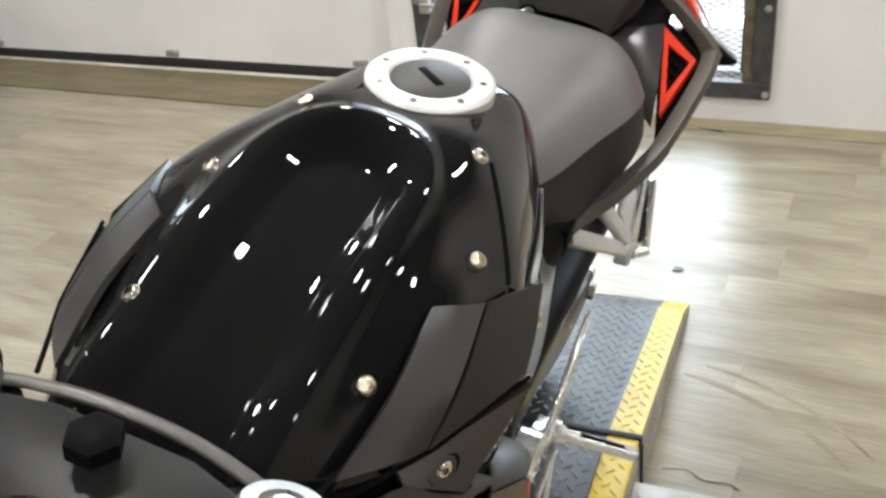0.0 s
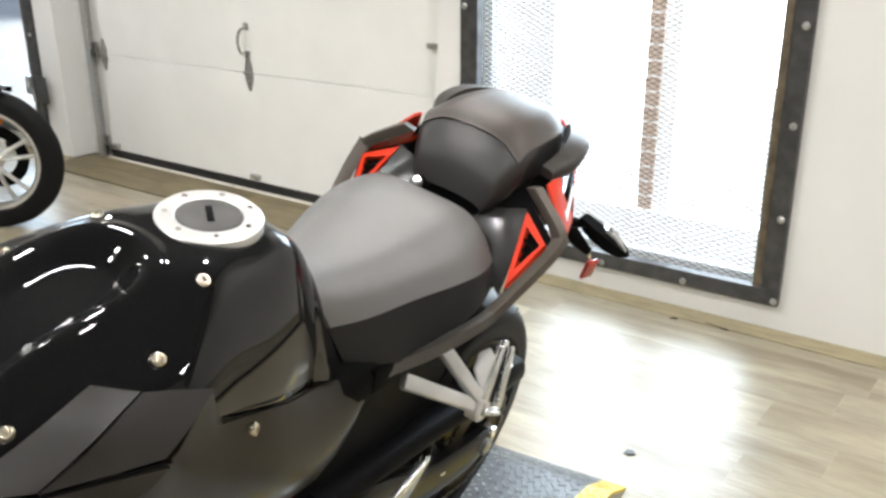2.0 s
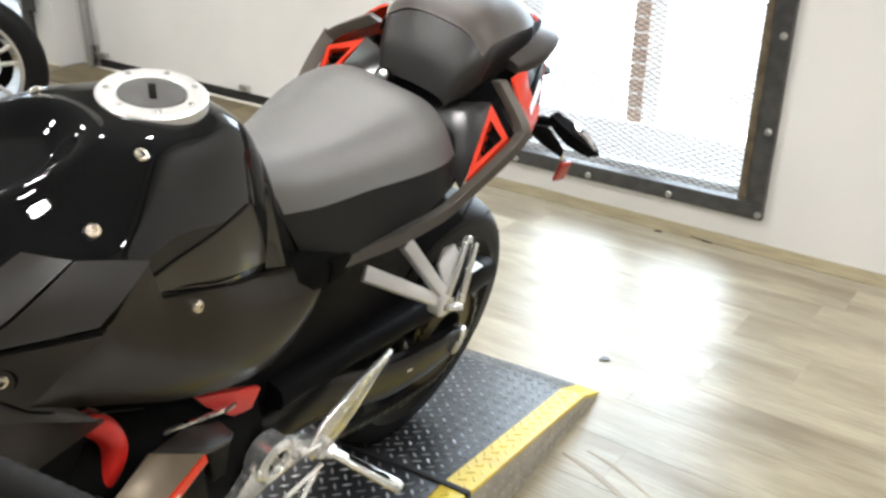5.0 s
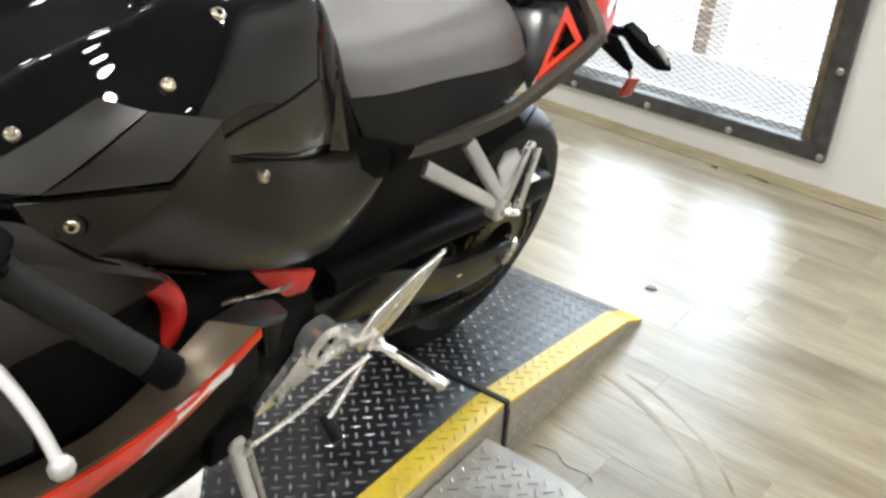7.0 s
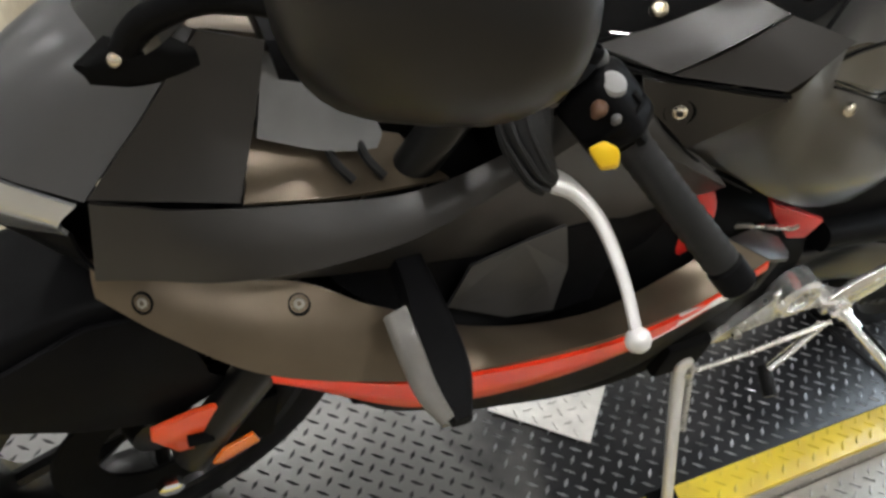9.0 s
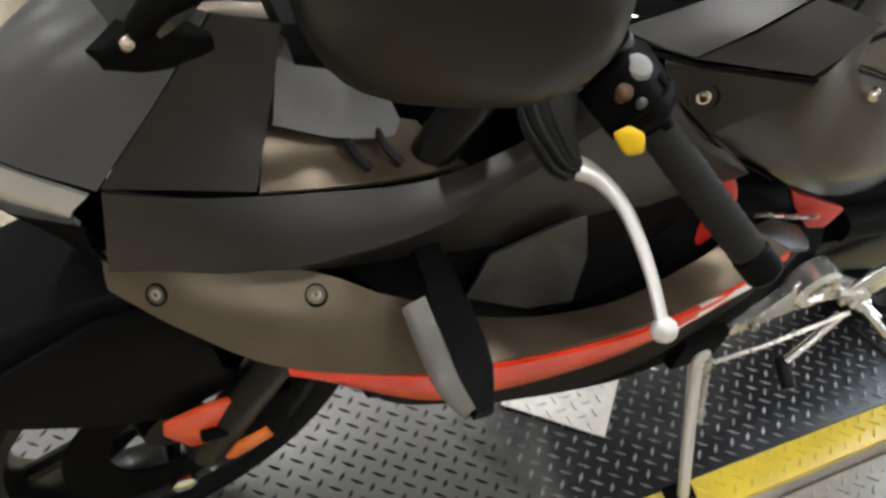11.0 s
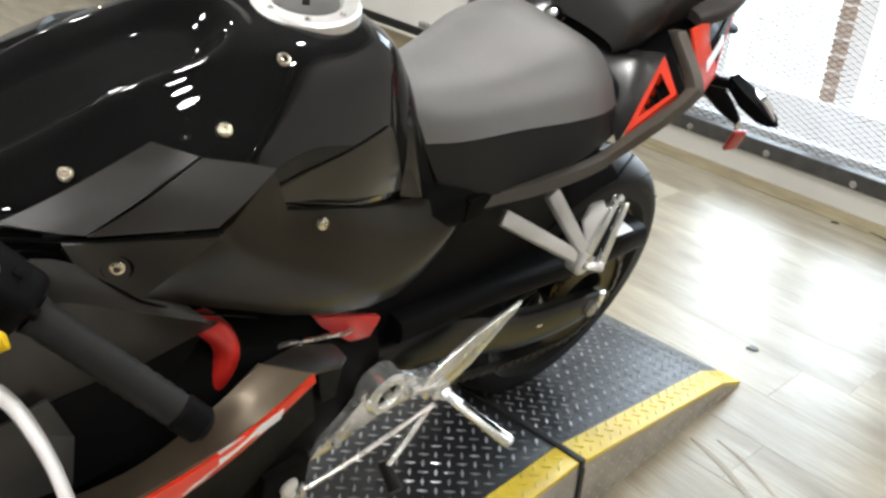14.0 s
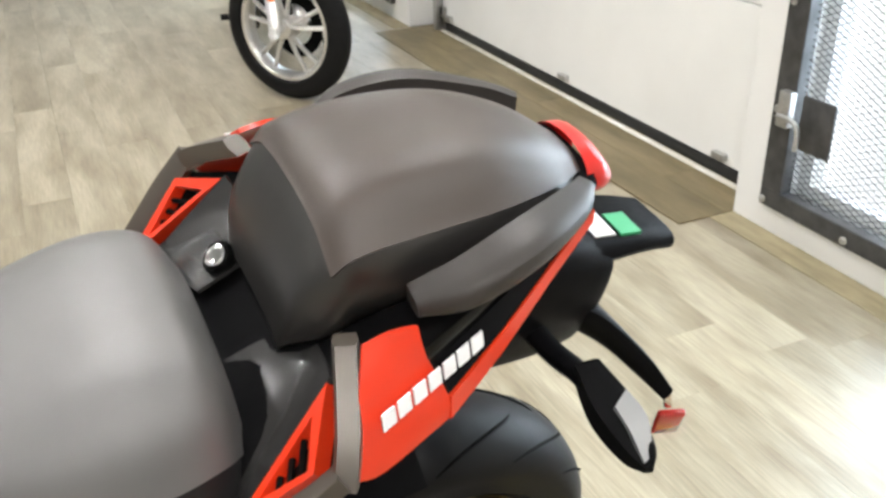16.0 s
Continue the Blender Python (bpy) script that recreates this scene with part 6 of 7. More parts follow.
for s in (1, -1):
    bm = bmesh.new()
    prism(bm, [(s * (.080 if z > .5 else .086), y, z) for y, z in ((-.868, .590), (-.805, .592), (-.765, .545), (-.748, .470), (-.708, .440), (-.800, .385), (-.880, .405), (-.940, .440), (-.985, .455), (-.958, .535))], (s * .008, 0, 0), .003)
    part("mudguard_side", bm, PLASTIC, fm, "black mudguard side")
for s in (1, -1):
    bm = bmesh.new()
    top, bot = Vector((s * .118, -.492, .958)), Vector((s * .098, -.765, .300))
    tube(bm, [bot, bot.lerp(top, .45), bot.lerp(top, .46), top], [.026, .026, .021, .021], 18)
    fk = part("fork_leg", bm, RIM_BLACK, bike, "black upside-down fork leg")
    bm = bmesh.new()
    lathe(bm, [(-.01, .0285), (.010, .0285), (.015, .026), (.0155, .016), (.012, .015), (.012, .008), (.018, .007), (.018, .0005)], 40, Matrix.Translation(top) @ (top - bot).to_track_quat("Z", "Y").to_matrix().to_4x4(), "z")
    part("fork_cap", bm, STEEL, fk, "dull steel fork cap")
    bm = bmesh.new()
    prism(bm, [(s * .104, -.815, .380), (s * .104, -.815, .405), (s * .104, -.765, .420), (s * .104, -.705, .428), (s * .106, -.712, .400), (s * .108, -.755, .345), (s * .108, -.785, .345)], (s * .008, 0, 0), .003)
    part("fork_accent", bm, ORANGE, fk, "orange-red fork bracket")
    bm = bmesh.new()
    tube(bm, [(s * .116, -.775, .372), (s * .116, -.745, .372)], .011, 12, flat=.6)
    part("accent_hole", bm, DARK, fk, "dark slot in the bracket")
    bm = bmesh.new()
    prism(bm, [(s * .126, -.700, .372), (s * .126, -.690, .350), (s * .126, -.735, .318), (s * .126, -.748, .322), (s * .126, -.735, .352)], (s * .006, 0, 0), .002)
    part("reflector", bm, AMBER, fk, "amber fork reflector")
    bm = boxed((s * .066, -.72, .30), (s * .105, -.66, .40), .008)
    part("brake_caliper", bm, DARK, fk, "black brake caliper")
    bm = bmesh.new()
    lathe(bm, [(0, .016), (.012, .016), (.014, .010), (.014, .0005)], 6, Matrix.Translation((s * .122 if s > 0 else -.136, -.798, .290)), "x")
    part("axle_nut", bm, CHROME, fk, "axle nut")
bm = bmesh.new()
prism(bm, [(.125, -.515, .950), (.11, -.49, .950), (.05, -.475, .950), (-.05, -.475, .950), (-.11, -.49, .950), (-.125, -.515, .950), (-.11, -.54, .950), (-.05, -.565, .950), (.05, -.565, .950), (.11, -.54, .950)], (0, 0, .012), .004)
tc = part("triple_clamp", bm, CLAMP, bike, "black top triple clamp")
bm = bmesh.new()
tube(bm, smooth_path([(.145, -.520, .948), (.122, -.482, .955), (.06, -.464, .958), (0, -.460, .959), (-.06, -.464, .958), (-.122, -.482, .955), (-.145, -.520, .948)], 5), .0050, 14, flat=.6)
part("clamp_rim", bm, FRAME_GREY, tc, "grey rear edge of the clamp")
bm = bmesh.new()
lathe(bm, [(0, .018), (.012, .018), (.014, .014), (.014, .0005)], 6, Matrix.Translation((0, -.50, .971)), "z")
part("stem_nut", bm, PLASTIC, tc, "black stem nut")
bm = bmesh.new()
lathe(bm, [(0, .02), (.03, .02), (.034, .016), (.034, .0005)], 20, Matrix.Translation((0, -.565, .945)), "z")
part("ignition_lock", bm, PLASTIC, tc, "black ignition lock")


KNOB_GREY = material("dark_grey_knob", (0.075, 0.075, 0.075), 0.4, spec=0.5, vary=0.15, scale=60)
BROWN_KNOB = material("brown_push_button", (0.12, 0.062, 0.036), 0.4, vary=0.1, scale=60)
KNOB = material("pale_grey_knob", (0.27, 0.27, 0.27), 0.35, vary=0.1, scale=60)


def handlebar(s):
    def q(x, y, z):
        return Vector((s * x, y, z))
    inner, end = q(.098, -.520, .976), q(.312, -.325, .786)
    d_ = (end - inner).normalized()
    bm = bmesh.new()
    tube(bm, [inner, inner + d_ * .09], .0125, 14)
    lathe(bm, [(-.018, .032), (.018, .032), (.018, .024), (-.018, .024), (-.018, .032)], 24, Matrix.Translation(q(.098, -.50, .935)), "z")
    hb = part("clip_on_bar", bm, RIM_BLACK, bike, "clip-on handlebar")
    bm = bmesh.new()
    a, b = inner + d_ * .178, end - d_ * .016
    prof = []
    for k in range(25):
        f = k / 24
        prof.append(a.lerp(b, f))
    tube(bm, prof, [.0165 + (.0012 if k % 2 else 0) + (.003 if k == 0 else 0) for k in range(25)], 20)
    part("grip", bm, GRIP_RUBBER, hb, "black ribbed rubber grip")
    bm = bmesh.new()
    tube(bm, [end - d_ * .016, end - d_ * .012, end + d_ * .012, end + d_ * .018], [.014, .0185, .0185, .013], 18)
    part("bar_end", bm, PLASTIC, hb, "black bar-end weight")
    rot = d_.to_track_quat("X", "Z").to_matrix().to_4x4()
    c = inner + d_ * .142
    bm = bmesh.new()
    box(bm, (-.034, -.026, -.030), (.034, .026, .030), .012, Matrix.Translation(c) @ rot, 3)
    sg = part("switchgear", bm, PLASTIC, hb, "black switchgear housing")
    # yellow wedge switch, pale thumb knob, small toggles and seams on the housing
    bm = bmesh.new()
    yb = q(.229, -.458, .884)
    prism(bm, [yb + rot.to_3x3() @ Vector(p) for p in ((-.013, -.004, -.008), (.008, -.005, -.010), (.015, .000, .003), (.003, .003, .012), (-.010, .003, .005))], (q(.20, -.40, .55) * .018), .003)
    part("horn_button", bm, YELLOW_SWITCH, sg, "bright yellow switch")
    bm = bmesh.new()
    lathe(bm, [(-.016, .0105), (.002, .0125), (.009, .011), (.013, .006), (.014, .0005)], 18, Matrix.Translation(q(.192, -.449, .926)) @ Vector((.25 * s, -.1, 1)).to_track_quat("Z", "Y").to_matrix().to_4x4(), "z")
    part("switch_knob", bm, KNOB, sg, "pale grey switch knob")
    for p, w in (((.205, -.452, .908), .007), ((.222, -.428, .898), .010), ((.200, -.425, .918), .006)):
        bm = boxed((-w, -.005, -.004), (w, .005, .005), .002, Matrix.Translation(q(*p)) @ rot)
        part("toggle", bm, DARK, sg, "small toggle switch")
    for p, r_, mt, lb in (((.203, -.462, .916), .0070, BROWN_KNOB, "small brown push button"), ((.216, -.452, .914), .0042, KNOB_GREY, "small grey toggle tip"),
                          ((.185, -.501, .920), .0095, KNOB_GREY, "dark grey ball-shaped adjuster"), ((.165, -.450, .935), .0100, KNOB_GREY, "dark grey rounded knob")):
        bm = lathe(bmesh.new(), [(-r_ * 1.6, r_ * .6), (-r_ * .8, r_ * .7), (-r_ * .55, r_), (0, r_ * 1.05), (r_ * .6, r_ * .85), (r_ * .92, r_ * .45), (r_, .0005)], 16, Matrix.Translation(q(*p)) @ Vector((.25 * s, -.1, 1)).to_track_quat("Z", "Y").to_matrix().to_4x4(), "z")
        part("switch_knob", bm, mt, sg, lb)
    bm = bmesh.new()
    tube(bm, [q(.122, -.492, .940), q(.128, -.489, .940), q(.152, -.474, .936), q(.158, -.470, .935)], [.008, .0105, .0105, .008], 14)
    part("cable_adjuster", bm, KNOB_GREY, hb, "grey barrel cable adjuster")
    bm = lathe(bmesh.new(), [(-.0015, .0335), (.0015, .0335), (.0015, .031), (-.0015, .031), (-.0015, .0335)], 24, Matrix.Translation(c + d_ * .012) @ rot, "x")
    part("housing_seam", bm, DARK, sg)
    # lever perch under a ribbed rubber boot
    boot = smooth_path([q(.160, -.492, .925), q(.174, -.514, .905), q(.197, -.520, .886), q(.218, -.512, .866), q(.222, -.503, .857)], 5)
    bm = bmesh.new()
    tube(bm, boot, [.019 + .004 * math.sin(math.pi * min(1, k / 12)) - .007 * max(0, k - 11) / 9 for k in range(len(boot))], 16, flat=.8)
    pr = part("lever_perch", bm, GRIP_RUBBER, hb, "black ribbed rubber perch boot")
    for k in range(6):
        a = radians(-60 + 36 * k)
        line = []
        for i_ in range(5, len(boot) - 2):
            tg = (Vector(boot[i_ + 1]) - Vector(boot[i_ - 1])).normalized()
            sd = tg.cross(Vector((0, 0, 1))).normalized()
            r_ = .019 + .004 * math.sin(math.pi * min(1, i_ / 12)) - .007 * max(0, i_ - 11) / 9
            line.append(Vector(boot[i_]) + (sd * math.sin(a) + sd.cross(tg) * math.cos(a) * .8) * r_)
        bm = bmesh.new()
        tube(bm, line, .0026, 6)
        part("boot_rib", bm, GRIP_RUBBER, pr)
    for p, r_ in (((.159, -.538, .917), .011), ((.187, -.500, .926), .010), ((.160, -.478, .956), .009), ((.176, -.466, .950), .008), ((.150, -.492, .952), .007)):
        bm = bmesh.new()
        bolt(bm, q(*p), (.1 * s, .1, 1), r_, .009)
        part("perch_bolt", bm, STEEL if r_ == .009 else PLASTIC, pr, "round perch bolt")
    bm = lathe(bmesh.new(), [(-.014, .022), (.014, .022), (.014, .012), (-.014, .012), (-.014, .022)], 20, Matrix.Translation(q(.163, -.478, .930)) @ rot, "x")
    part("perch_clamp", bm, PLASTIC, pr, "black perch clamp")
    path = smooth_path([q(.213, -.505, .856), q(.232, -.480, .851), q(.260, -.460, .834), q(.305, -.452, .807), q(.345, -.453, .783)], 5)
    bm = bmesh.new()
    tube(bm, path, [.0115, .0125, .0125, .012, .011, .010, .0095, .009, .0087, .0084, .0082, .008, .0078, .0076, .0074, .0072, .007, .007, .007, .007, .007], 12, flat=.7)
    lathe(bm, [(-.0115, .0005), (-.010, .006), (-.0055, .0105), (0, .012), (.0055, .0105), (.010, .006), (.0115, .0005)], 16, Matrix.Translation(q(.348, -.453, .781)), "x")
    part("clutch_lever" if s > 0 else "brake_lever", bm, ALU_PAINT, pr, "silver ball-end lever")


handlebar(1)
handlebar(-1)


# ---------------------------------------------------------------- cruiser motorcycle by the overhead door
_r = Vector((math.cos(radians(217)), math.sin(radians(217)), 0))
_x = Vector((_r.y, -_r.x, 0))
CR = Matrix(((_x.x, _r.x, 0, -4.07), (_x.y, _r.y, 0, 2.35), (0, 0, 1, 0.0), (0, 0, 0, 1))) @ Matrix.Scale(1.08, 4)
cruiser = thing("cruiser_motorcycle", CR, "black cruiser motorcycle with silver cast wheels", "motorcycle")
SILVER = material("machined_silver", (0.68, 0.67, 0.65), 0.3, metal=0.85, vary=0.1, scale=40, rough_vary=0.08)
CBLACK = material("cruiser_black", (0.008, 0.008, 0.008), 0.2, coat=0.8, vary=0.2, scale=10)
c0 = Vector((0, 0, .335))
hub = part("front_wheel", lathe(bmesh.new(), [(-.06, .02), (-.05, .045), (-.02, .05), (.02, .05), (.05, .045), (.06, .02)], 28, Matrix.Translation(c0), "x"), SILVER, cruiser, "silver cast front wheel")
prof = [(-.038, .238)] + [(-.05 * math.cos(math.pi * k / 14), .252 + .083 * math.sin(math.pi * k / 14) ** .7) for k in range(15)] + [(.038, .238)]
part("tyre", lathe(bmesh.new(), prof + [prof[0]], 72, Matrix.Translation(c0), "x"), RUBBER, hub, "black road tyre")
part("rim", lathe(bmesh.new(), [(-.040, .250), (-.040, .228), (-.025, .214), (0, .210), (.025, .214), (.040, .228), (.040, .250), (0, .238), (-.040, .250)], 64, Matrix.Translation(c0), "x"), SILVER, hub)
for k in range(5):
    for da in (-.13, .13):
        a, a2 = 2 * math.pi * k / 5 + da * .9 + .35, 2 * math.pi * k / 5 + da * 1.55 + .35
        bm = bmesh.new()
        tube(bm, [c0 + Vector((-.02, .04 * math.cos(a), .04 * math.sin(a))), c0 + Vector((-.022, .12 * math.cos(a2), .12 * math.sin(a2))), c0 + Vector((-.008, .216 * math.cos(a2), .216 * math.sin(a2)))], [.014, .010, .0105], 8)
        part("spoke", bm, SILVER, hub)
bm = lathe(bmesh.new(), [(.050, .150), (.055, .150), (.055, .095), (.050, .095), (.050, .150)], 48, Matrix.Translation(c0), "x")
for k in range(30):
    a = 2 * math.pi * k / 30
    for r_ in (.108, .134):
        lathe(bm, [(.0485, .005), (.0495, .005)], 8, Matrix.Translation(c0 + Vector((0, r_ * math.cos(a + r_), r_ * math.sin(a + r_)))), "x")
part("brake_disc", bm, DARK, hub, "dark drilled brake disc", smooth=False)
for s in (-1, 1):
    top, bot = Vector((s * .095, .46, 1.05)), Vector((s * .095, .0, .335))
    bm = bmesh.new()
    tube(bm, [bot + Vector((0, -.01, -.03)), bot.lerp(top, .02), bot.lerp(top, .48), bot.lerp(top, .485), top], [.022, .028, .028, .021, .021], 18)
    lathe(bm, [(-.03, .02), (.03, .02)], 16, Matrix.Translation(bot), "x")
    fk = part("fork_leg", bm, SILVER, cruiser, "silver telescopic fork leg")
    bm = boxed((s * .095 + s * .024, .045, .46), (s * .095 + s * .034, .085, .58), .004)
    part("reflector", bm, AMBER, fk, "amber reflector")
for lo, hi in (((-.13, .25, .74), (.13, .31, .775)), ((-.13, .44, 1.02), (.13, .50, 1.05))):
    part("fork_yoke", boxed(lo, hi, .008), SILVER, cruiser, "silver fork yoke", smooth=False)
rows = []
for k in range(9):
    a = radians(110 - 88 * k / 8)
    rows.append([(w, .372 * math.cos(a) - (.372 - r_) * math.cos(a), c0.z + r_ * math.sin(a)) for w, r_ in ((-.065, .325), (-.062, .352), (0, .368), (.062, .352), (.065, .325))])
part("front_mudguard", solid(loft(rows, 16, 24), .004), CBLACK, cruiser, "black front mudguard")
bm = lathe(bmesh.new(), [(-.02, .088), (.02, .09), (.08, .075), (.12, .03), (.122, .0005)], 28, Matrix.Translation((0, .22, .98)), "y")
hl = part("headlight", bm, CHROME, cruiser, "chrome round headlight")
part("headlight_lens", lathe(bmesh.new(), [(-.024, .084), (-.034, .06), (-.038, .0005)], 28, Matrix.Translation((0, .22, .98)), "y"), HEADLIGHT, hl)
bm = bmesh.new()
tube(bm, smooth_path([(-.38, .72, 1.10), (-.32, .58, 1.14), (-.10, .50, 1.10), (.10, .50, 1.10), (.32, .58, 1.14), (.38, .72, 1.10)], 5), .0125, 12)
part("handlebar", bm, CHROME, cruiser, "chrome handlebar")
# the chassis stands at an angle to the turned front wheel
_turn = Matrix.Translation((.312, .281, 0)) @ Matrix.Rotation(radians(-48), 4, "Z") @ Matrix.Translation((0, -.42, 0))
bm = bmesh.new()
for s in (-1, 1):
    tube(bm, smooth_path([(s * .05, .45, .95), (s * .09, .50, .55), (s * .12, .55, .25), (s * .13, .75, .19), (s * .13, 1.2, .20), (s * .11, 1.45, .40)], 5), .016, 12)
part("frame", bm, CBLACK, cruiser, "black tubular frame")
bm = loft([[(-.16, .62, .55), (.16, .62, .55), (.15, .62, .25), (-.15, .62, .25)], [(-.18, .85, .66), (.18, .85, .66), (.17, .85, .22), (-.17, .85, .22)], [(-.16, 1.12, .58), (.16, 1.12, .58), (.15, 1.12, .24), (-.15, 1.12, .24)]], 16, 14, close=True)
part("engine", bm, CBLACK, cruiser, "black engine casing")
for dy in (-.14, .12):
    bm = bmesh.new()
    for k in range(9):
        box(bm, (-.085, -.07, .0 + k * .022), (.085, .07, .010 + k * .022), .004, Matrix.Translation((0, .86 + dy, .58)) @ Euler((radians(18 if dy < 0 else -18), 0, 0)).to_matrix().to_4x4(), 1)
    part("cylinder", bm, SILVER, cruiser, "finned cylinder", smooth=False)
bm = bmesh.new()
tube(bm, smooth_path([(-.10, .70, .62), (-.17, .62, .50), (-.20, .72, .30), (-.21, 1.1, .26), (-.21, 1.75, .30)], 6), [.024] * 18 + [.036] * 7, 14)
part("exhaust", bm, CHROME, cruiser, "chrome exhaust pipe")
bm = loft([[(-.05, .52, .98), (.05, .52, .98), (.05, .52, .84), (-.05, .52, .84)], [(-.14, .70, 1.00), (.14, .70, 1.00), (.13, .70, .80), (-.13, .70, .80)], [(-.13, .92, .95), (.13, .92, .95), (.12, .92, .79), (-.12, .92, .79)], [(-.06, 1.08, .84), (.06, 1.08, .84), (.06, 1.08, .77), (-.06, 1.08, .77)]], 20, 18, close=True)
part("fuel_tank", bm, CBLACK, cruiser, "black teardrop tank")
bm = loft([[(-.10, 1.05, .78), (.10, 1.05, .78), (.09, 1.05, .70), (-.09, 1.05, .70)], [(-.15, 1.28, .74), (.15, 1.28, .74), (.13, 1.28, .66), (-.13, 1.28, .66)], [(-.11, 1.52, .80), (.11, 1.52, .80), (.10, 1.52, .72), (-.10, 1.52, .72)], [(-.09, 1.72, .80), (.09, 1.72, .80), (.08, 1.72, .74), (-.08, 1.72, .74)]], 16, 18, close=True)
part("seat", bm, VINYL_SIDE, cruiser, "black vinyl seat")
c1 = Vector((0, 1.6, .315))
rh = part("rear_wheel", lathe(bmesh.new(), [(-.06, .02), (-.05, .07), (.05, .07), (.06, .02)], 24, Matrix.Translation(c1), "x"), SILVER, cruiser, "silver cast rear wheel")
prof = [(-.06, .20)] + [(-.075 * math.cos(math.pi * k / 14), .215 + .10 * math.sin(math.pi * k / 14) ** .7) for k in range(15)] + [(.06, .20)]
part("tyre", lathe(bmesh.new(), prof + [prof[0]], 60, Matrix.Translation(c1), "x"), RUBBER, rh, "black road tyre")
for k in range(5):
    a = 2 * math.pi * k / 5
    bm = bmesh.new()
    tube(bm, [c1 + Vector((0, .05 * math.cos(a), .05 * math.sin(a))), c1 + Vector((0, .20 * math.cos(a), .20 * math.sin(a)))], [.02, .014], 8)
    part("spoke", bm, SILVER, rh)
rows = []
for k in range(9):
    a = radians(165 - 150 * k / 8)
    rows.append([(w, c1.y + r_ * math.cos(a), c1.z + r_ * math.sin(a)) for w, r_ in ((-.09, .30), (-.085, .345), (0, .36), (.085, .345), (.09, .30))])
part("rear_mudguard", solid(loft(rows, 16, 24), .004), CBLACK, cruiser, "black rear mudguard")
for s in (-1, 1):
    bm = bmesh.new()
    tube(bm, [(s * .16, .60, .26), (s * .30, .58, .27)], .016, 12)
    pg = part("foot_peg", bm, RUBBER, cruiser, "black rubber foot peg")
    bm = bmesh.new()
    tube(bm, smooth_path([(s * .17, .62, .27), (s * .19, .50, .24), (s * .20, .42, .27)], 4), .009, 8)
    part("foot_lever", bm, CHROME, pg, "chrome foot lever")
bm = bmesh.new()
tube(bm, [(.10, .85, .24), (.26, .78, .012)], .012, 10)
part("side_stand", bm, CBLACK, cruiser, "black side stand")

_rake = Matrix(((1, 0, .478, -.160), (0, 1, -.213, .071), (0, 0, 1, 0), (0, 0, 0, 1)))
for ob_ in cruiser.children_recursive:
    if ob_.name.split(".")[0] in ("fork_leg", "reflector", "fork_yoke", "headlight", "headlight_lens", "handlebar"):
        ob_.data.transform(_rake)
for ob_ in cruiser.children:
    if ob_.name.split(".")[0] in ("frame", "engine", "cylinder", "exhaust", "fuel_tank", "seat", "rear_wheel", "rear_mudguard", "foot_peg", "side_stand"):
        ob_.matrix_local = _turn

# ---------------------------------------------------------------- scuffs and litter on the floor
def debris(name, x, y, rot, pts, label, cat, mat_=None):
    bm = bmesh.new()
    prism(bm, [(a, c, .0006) for a, c in pts], (0, 0, .004))
    ob = solo(name, bm, mat_ or DARK, label, cat, smooth=False)
    ob.matrix_world = pose(x, y, 0, 0, 0, rot)


debris("debris_chip", -.463, 2.289, 20, [(-.016, -.008), (.004, -.012), (.018, -.004), (.010, .010), (-.006, .014)], "small grey debris chip on the floor", "debris", GREYSTEEL)
debris("twig", -.571, 3.306, -8, [(-.05, -.003), (.0, -.005), (.05, -.002), (.045, .003), (0, .004), (-.045, .003)], "thin dark twig lying near the wall", "twig")
debris("twig", -.739, 3.283, 15, [(-.014, -.003), (.016, -.004), (.012, .004), (-.01, .003)], "short dark twig lying near the wall", "twig")
SCUFF = plank_material("scuffed_plank", (0.45, 0.385, 0.265), (0.25, 0.195, 0.118), gloss=0.42, coat=0.4)
for dx, w in ((0, .011), (.046, .007)):
    bm = bmesh.new()
    line = smooth_path([(-.34 + dx, 1.82 + dx, 0), (-.25 + dx, 1.80 + dx, 0), (-.13 + dx, 1.75 + dx, 0), (-.03 + dx, 1.69 + dx, 0), (.06 + dx, 1.60 + dx, 0)], 6)
    row = []
    for k, p in enumerate(line):
        f = w * math.sin(math.pi * min(1, (k + 2) / 8) / 2) * (1 - .4 * k / len(line))
        row.append([bm.verts.new((p[0] + o * f * .4, p[1] + o * f, z)) for o, z in ((-1, .0004), (-.7, .0011), (.7, .0011), (1, .0004))])
    for a, c in zip(row, row[1:]):
        for k in range(3):
            bm.faces.new((a[k], a[k + 1], c[k + 1], c[k]))
    solo("scuff_mark", bm, SCUFF, "faint curved tyre scuff on the planks", "scuff", kind="structure", smooth=False)
bm = bmesh.new()
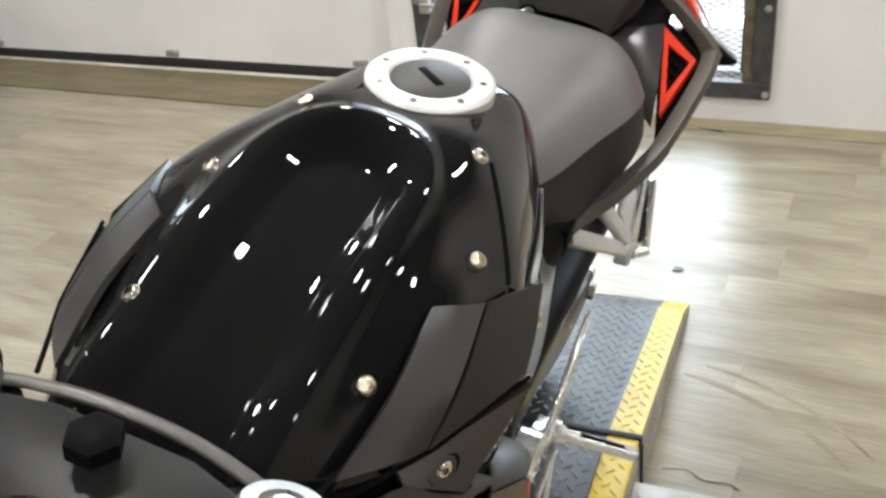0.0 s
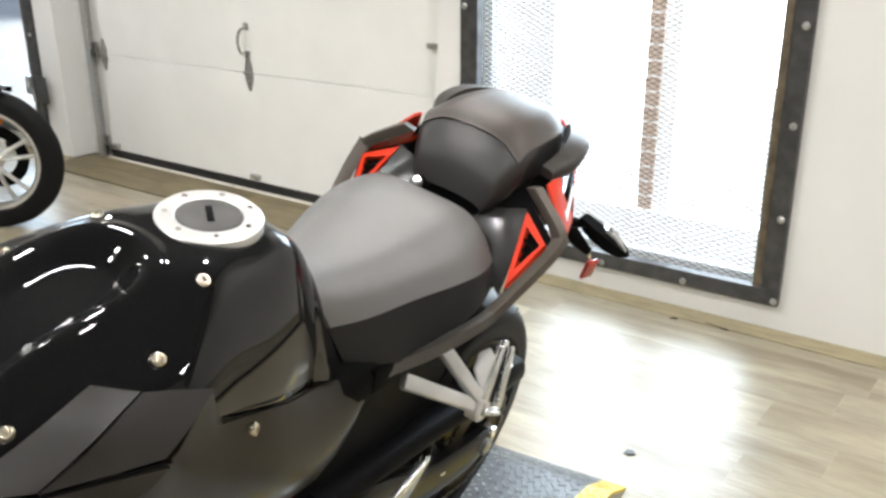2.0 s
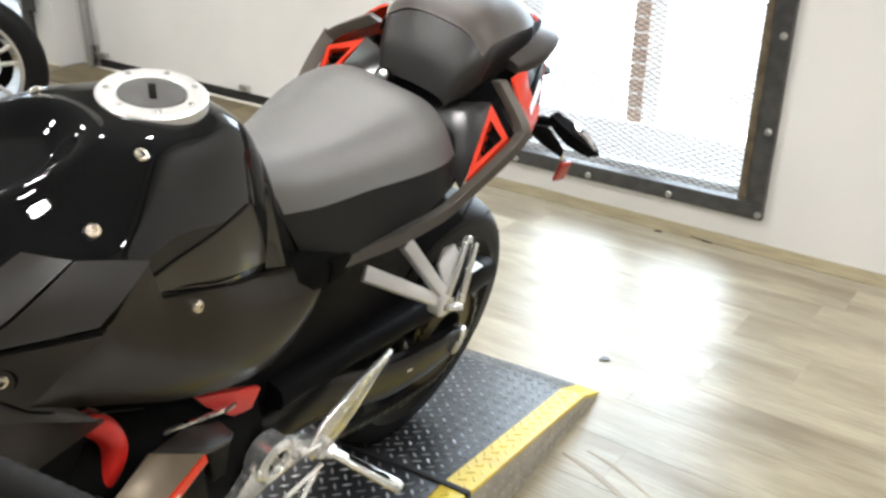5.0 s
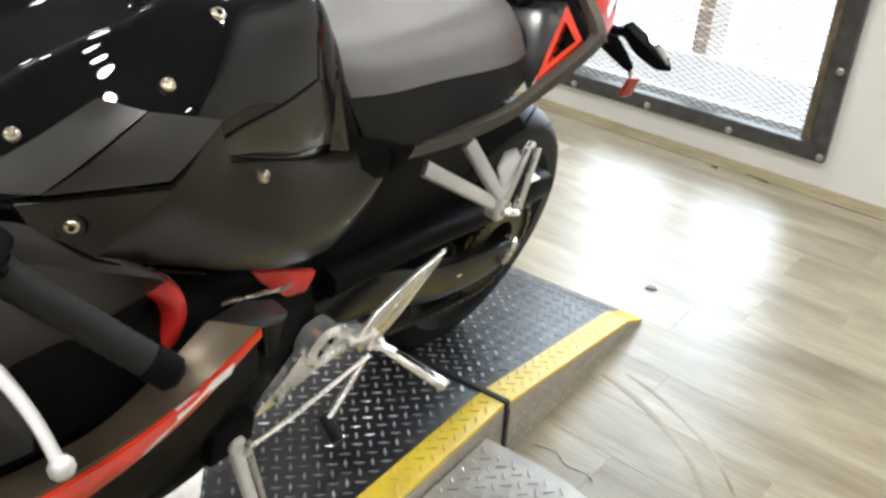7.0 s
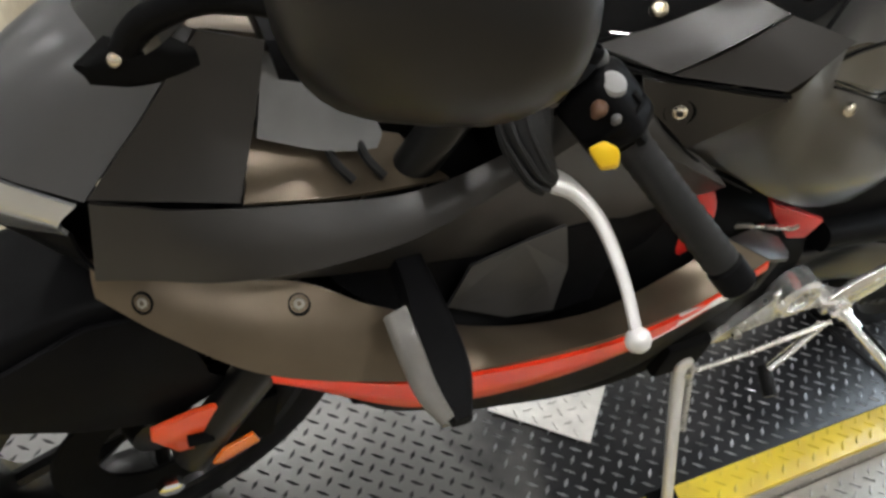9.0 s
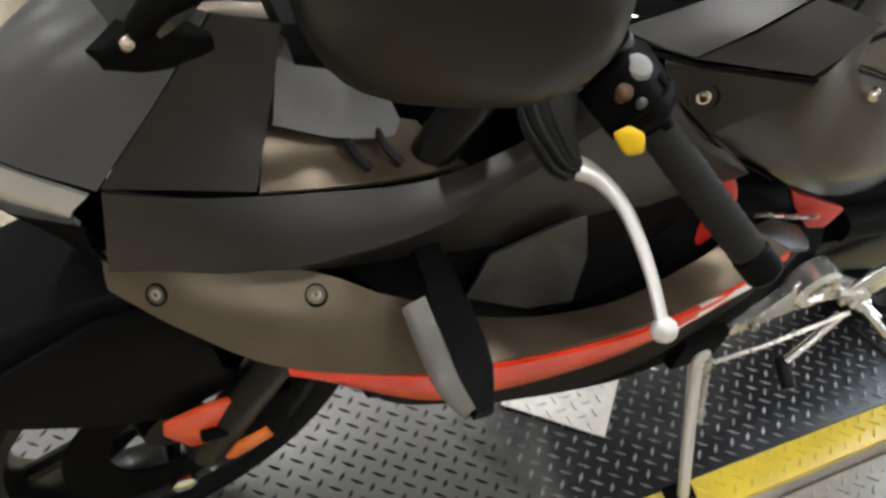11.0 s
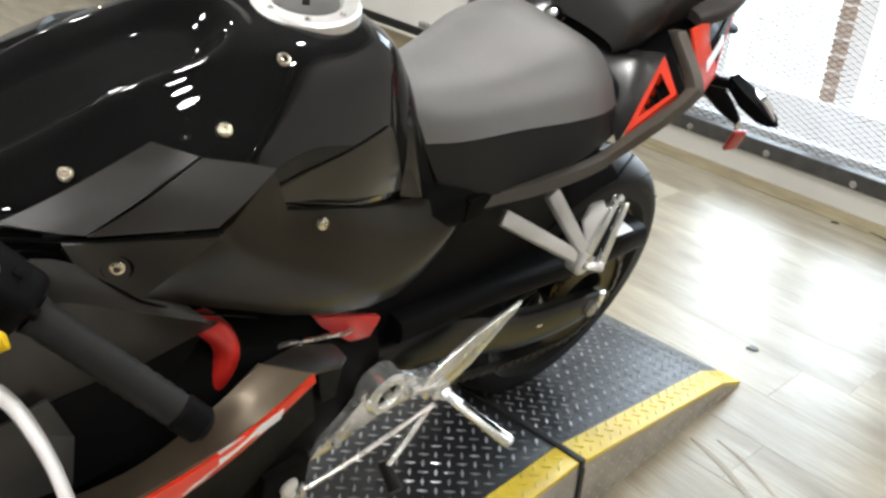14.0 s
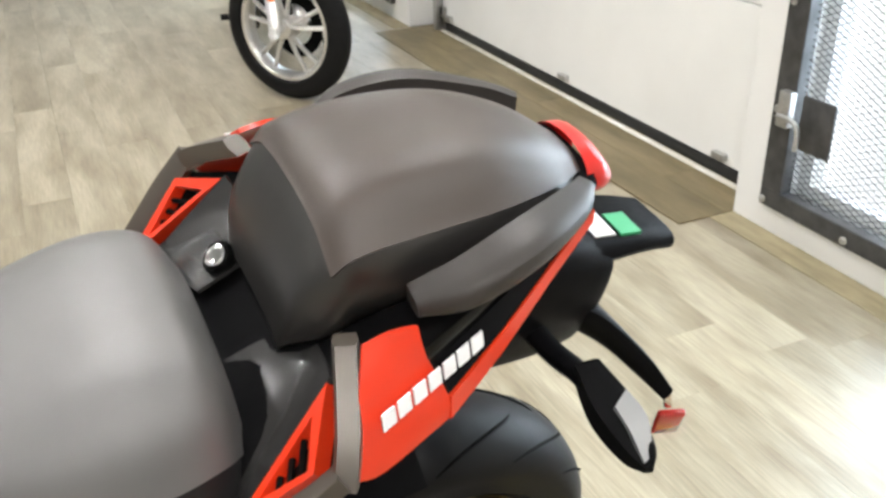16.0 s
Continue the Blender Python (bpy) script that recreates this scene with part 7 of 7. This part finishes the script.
tube(bm, smooth_path([(-.31, 1.475, .0016), (-.26, 1.49, .0016), (-.22, 1.47, .0016), (-.17, 1.478, .0016), (-.145, 1.465, .0016)], 4), .0012, 6, flat=.5)
solo("floor_crack", bm, DARK, "dark crack line in the floor covering", "crack", kind="structure")


# ---------------------------------------------------------------- floor planks (last: many pieces)
PW, PL = 0.184, 1.22
bm = bmesh.new()
box(bm, (-PL / 2 + .0002, -PW / 2 + .0002, -.005), (PL / 2 - .0002, PW / 2 - .0002, 0.0), .0004, seg=1)
plank_mesh = mesh_of("plank", bm, PLANK, smooth=False)
rest_v, rest_f = [], []
count = 0
rnd = random.Random(5)
nrow = int((WALL_Y - Y_MIN) / PW) + 1
for r in range(nrow):
    y = WALL_Y - PW * (r + .5)
    off = rnd.uniform(0, PL)
    k = 0
    while True:
        x = X_MIN - off + PL * (k + .5)
        k += 1
        if x - PL / 2 > X_MAX:
            break
        if x + PL / 2 < X_MIN or y - PW / 2 < Y_MIN:
            continue
        near = -3.2 < x < 2.0 and y > 0.5 or -5.6 < x <= -3.2 and y > 1.4
        if near and count < 290:
            ob = new("plank", plank_mesh)
            ob.parent = sub
            ob.matrix_local = pose(x, y, 0)
            count += 1
        else:
            b = len(rest_v)
            a0, a1, c0, c1 = max(x - PL / 2 + .0006, X_MIN), min(x + PL / 2 - .0006, X_MAX), y - PW / 2 + .0005, y + PW / 2 - .0005
            rest_v.extend([(a0, c0, 0), (a1, c0, 0), (a1, c1, 0), (a0, c1, 0), (a0, c0, -.005), (a1, c0, -.005), (a1, c1, -.005), (a0, c1, -.005)])
            rest_f.extend([(b, b + 1, b + 2, b + 3), (b, b + 4, b + 5, b + 1), (b + 1, b + 5, b + 6, b + 2), (b + 2, b + 6, b + 7, b + 3), (b + 3, b + 7, b + 4, b)])
me = bpy.data.meshes.new("planks")
me.from_pydata(rest_v, [], rest_f)
me.materials.append(PLANK)
ob = new("planks", me)
ob.parent = sub
tagged(ob, "vinyl planks of the rest of the floor", kind="stuff")
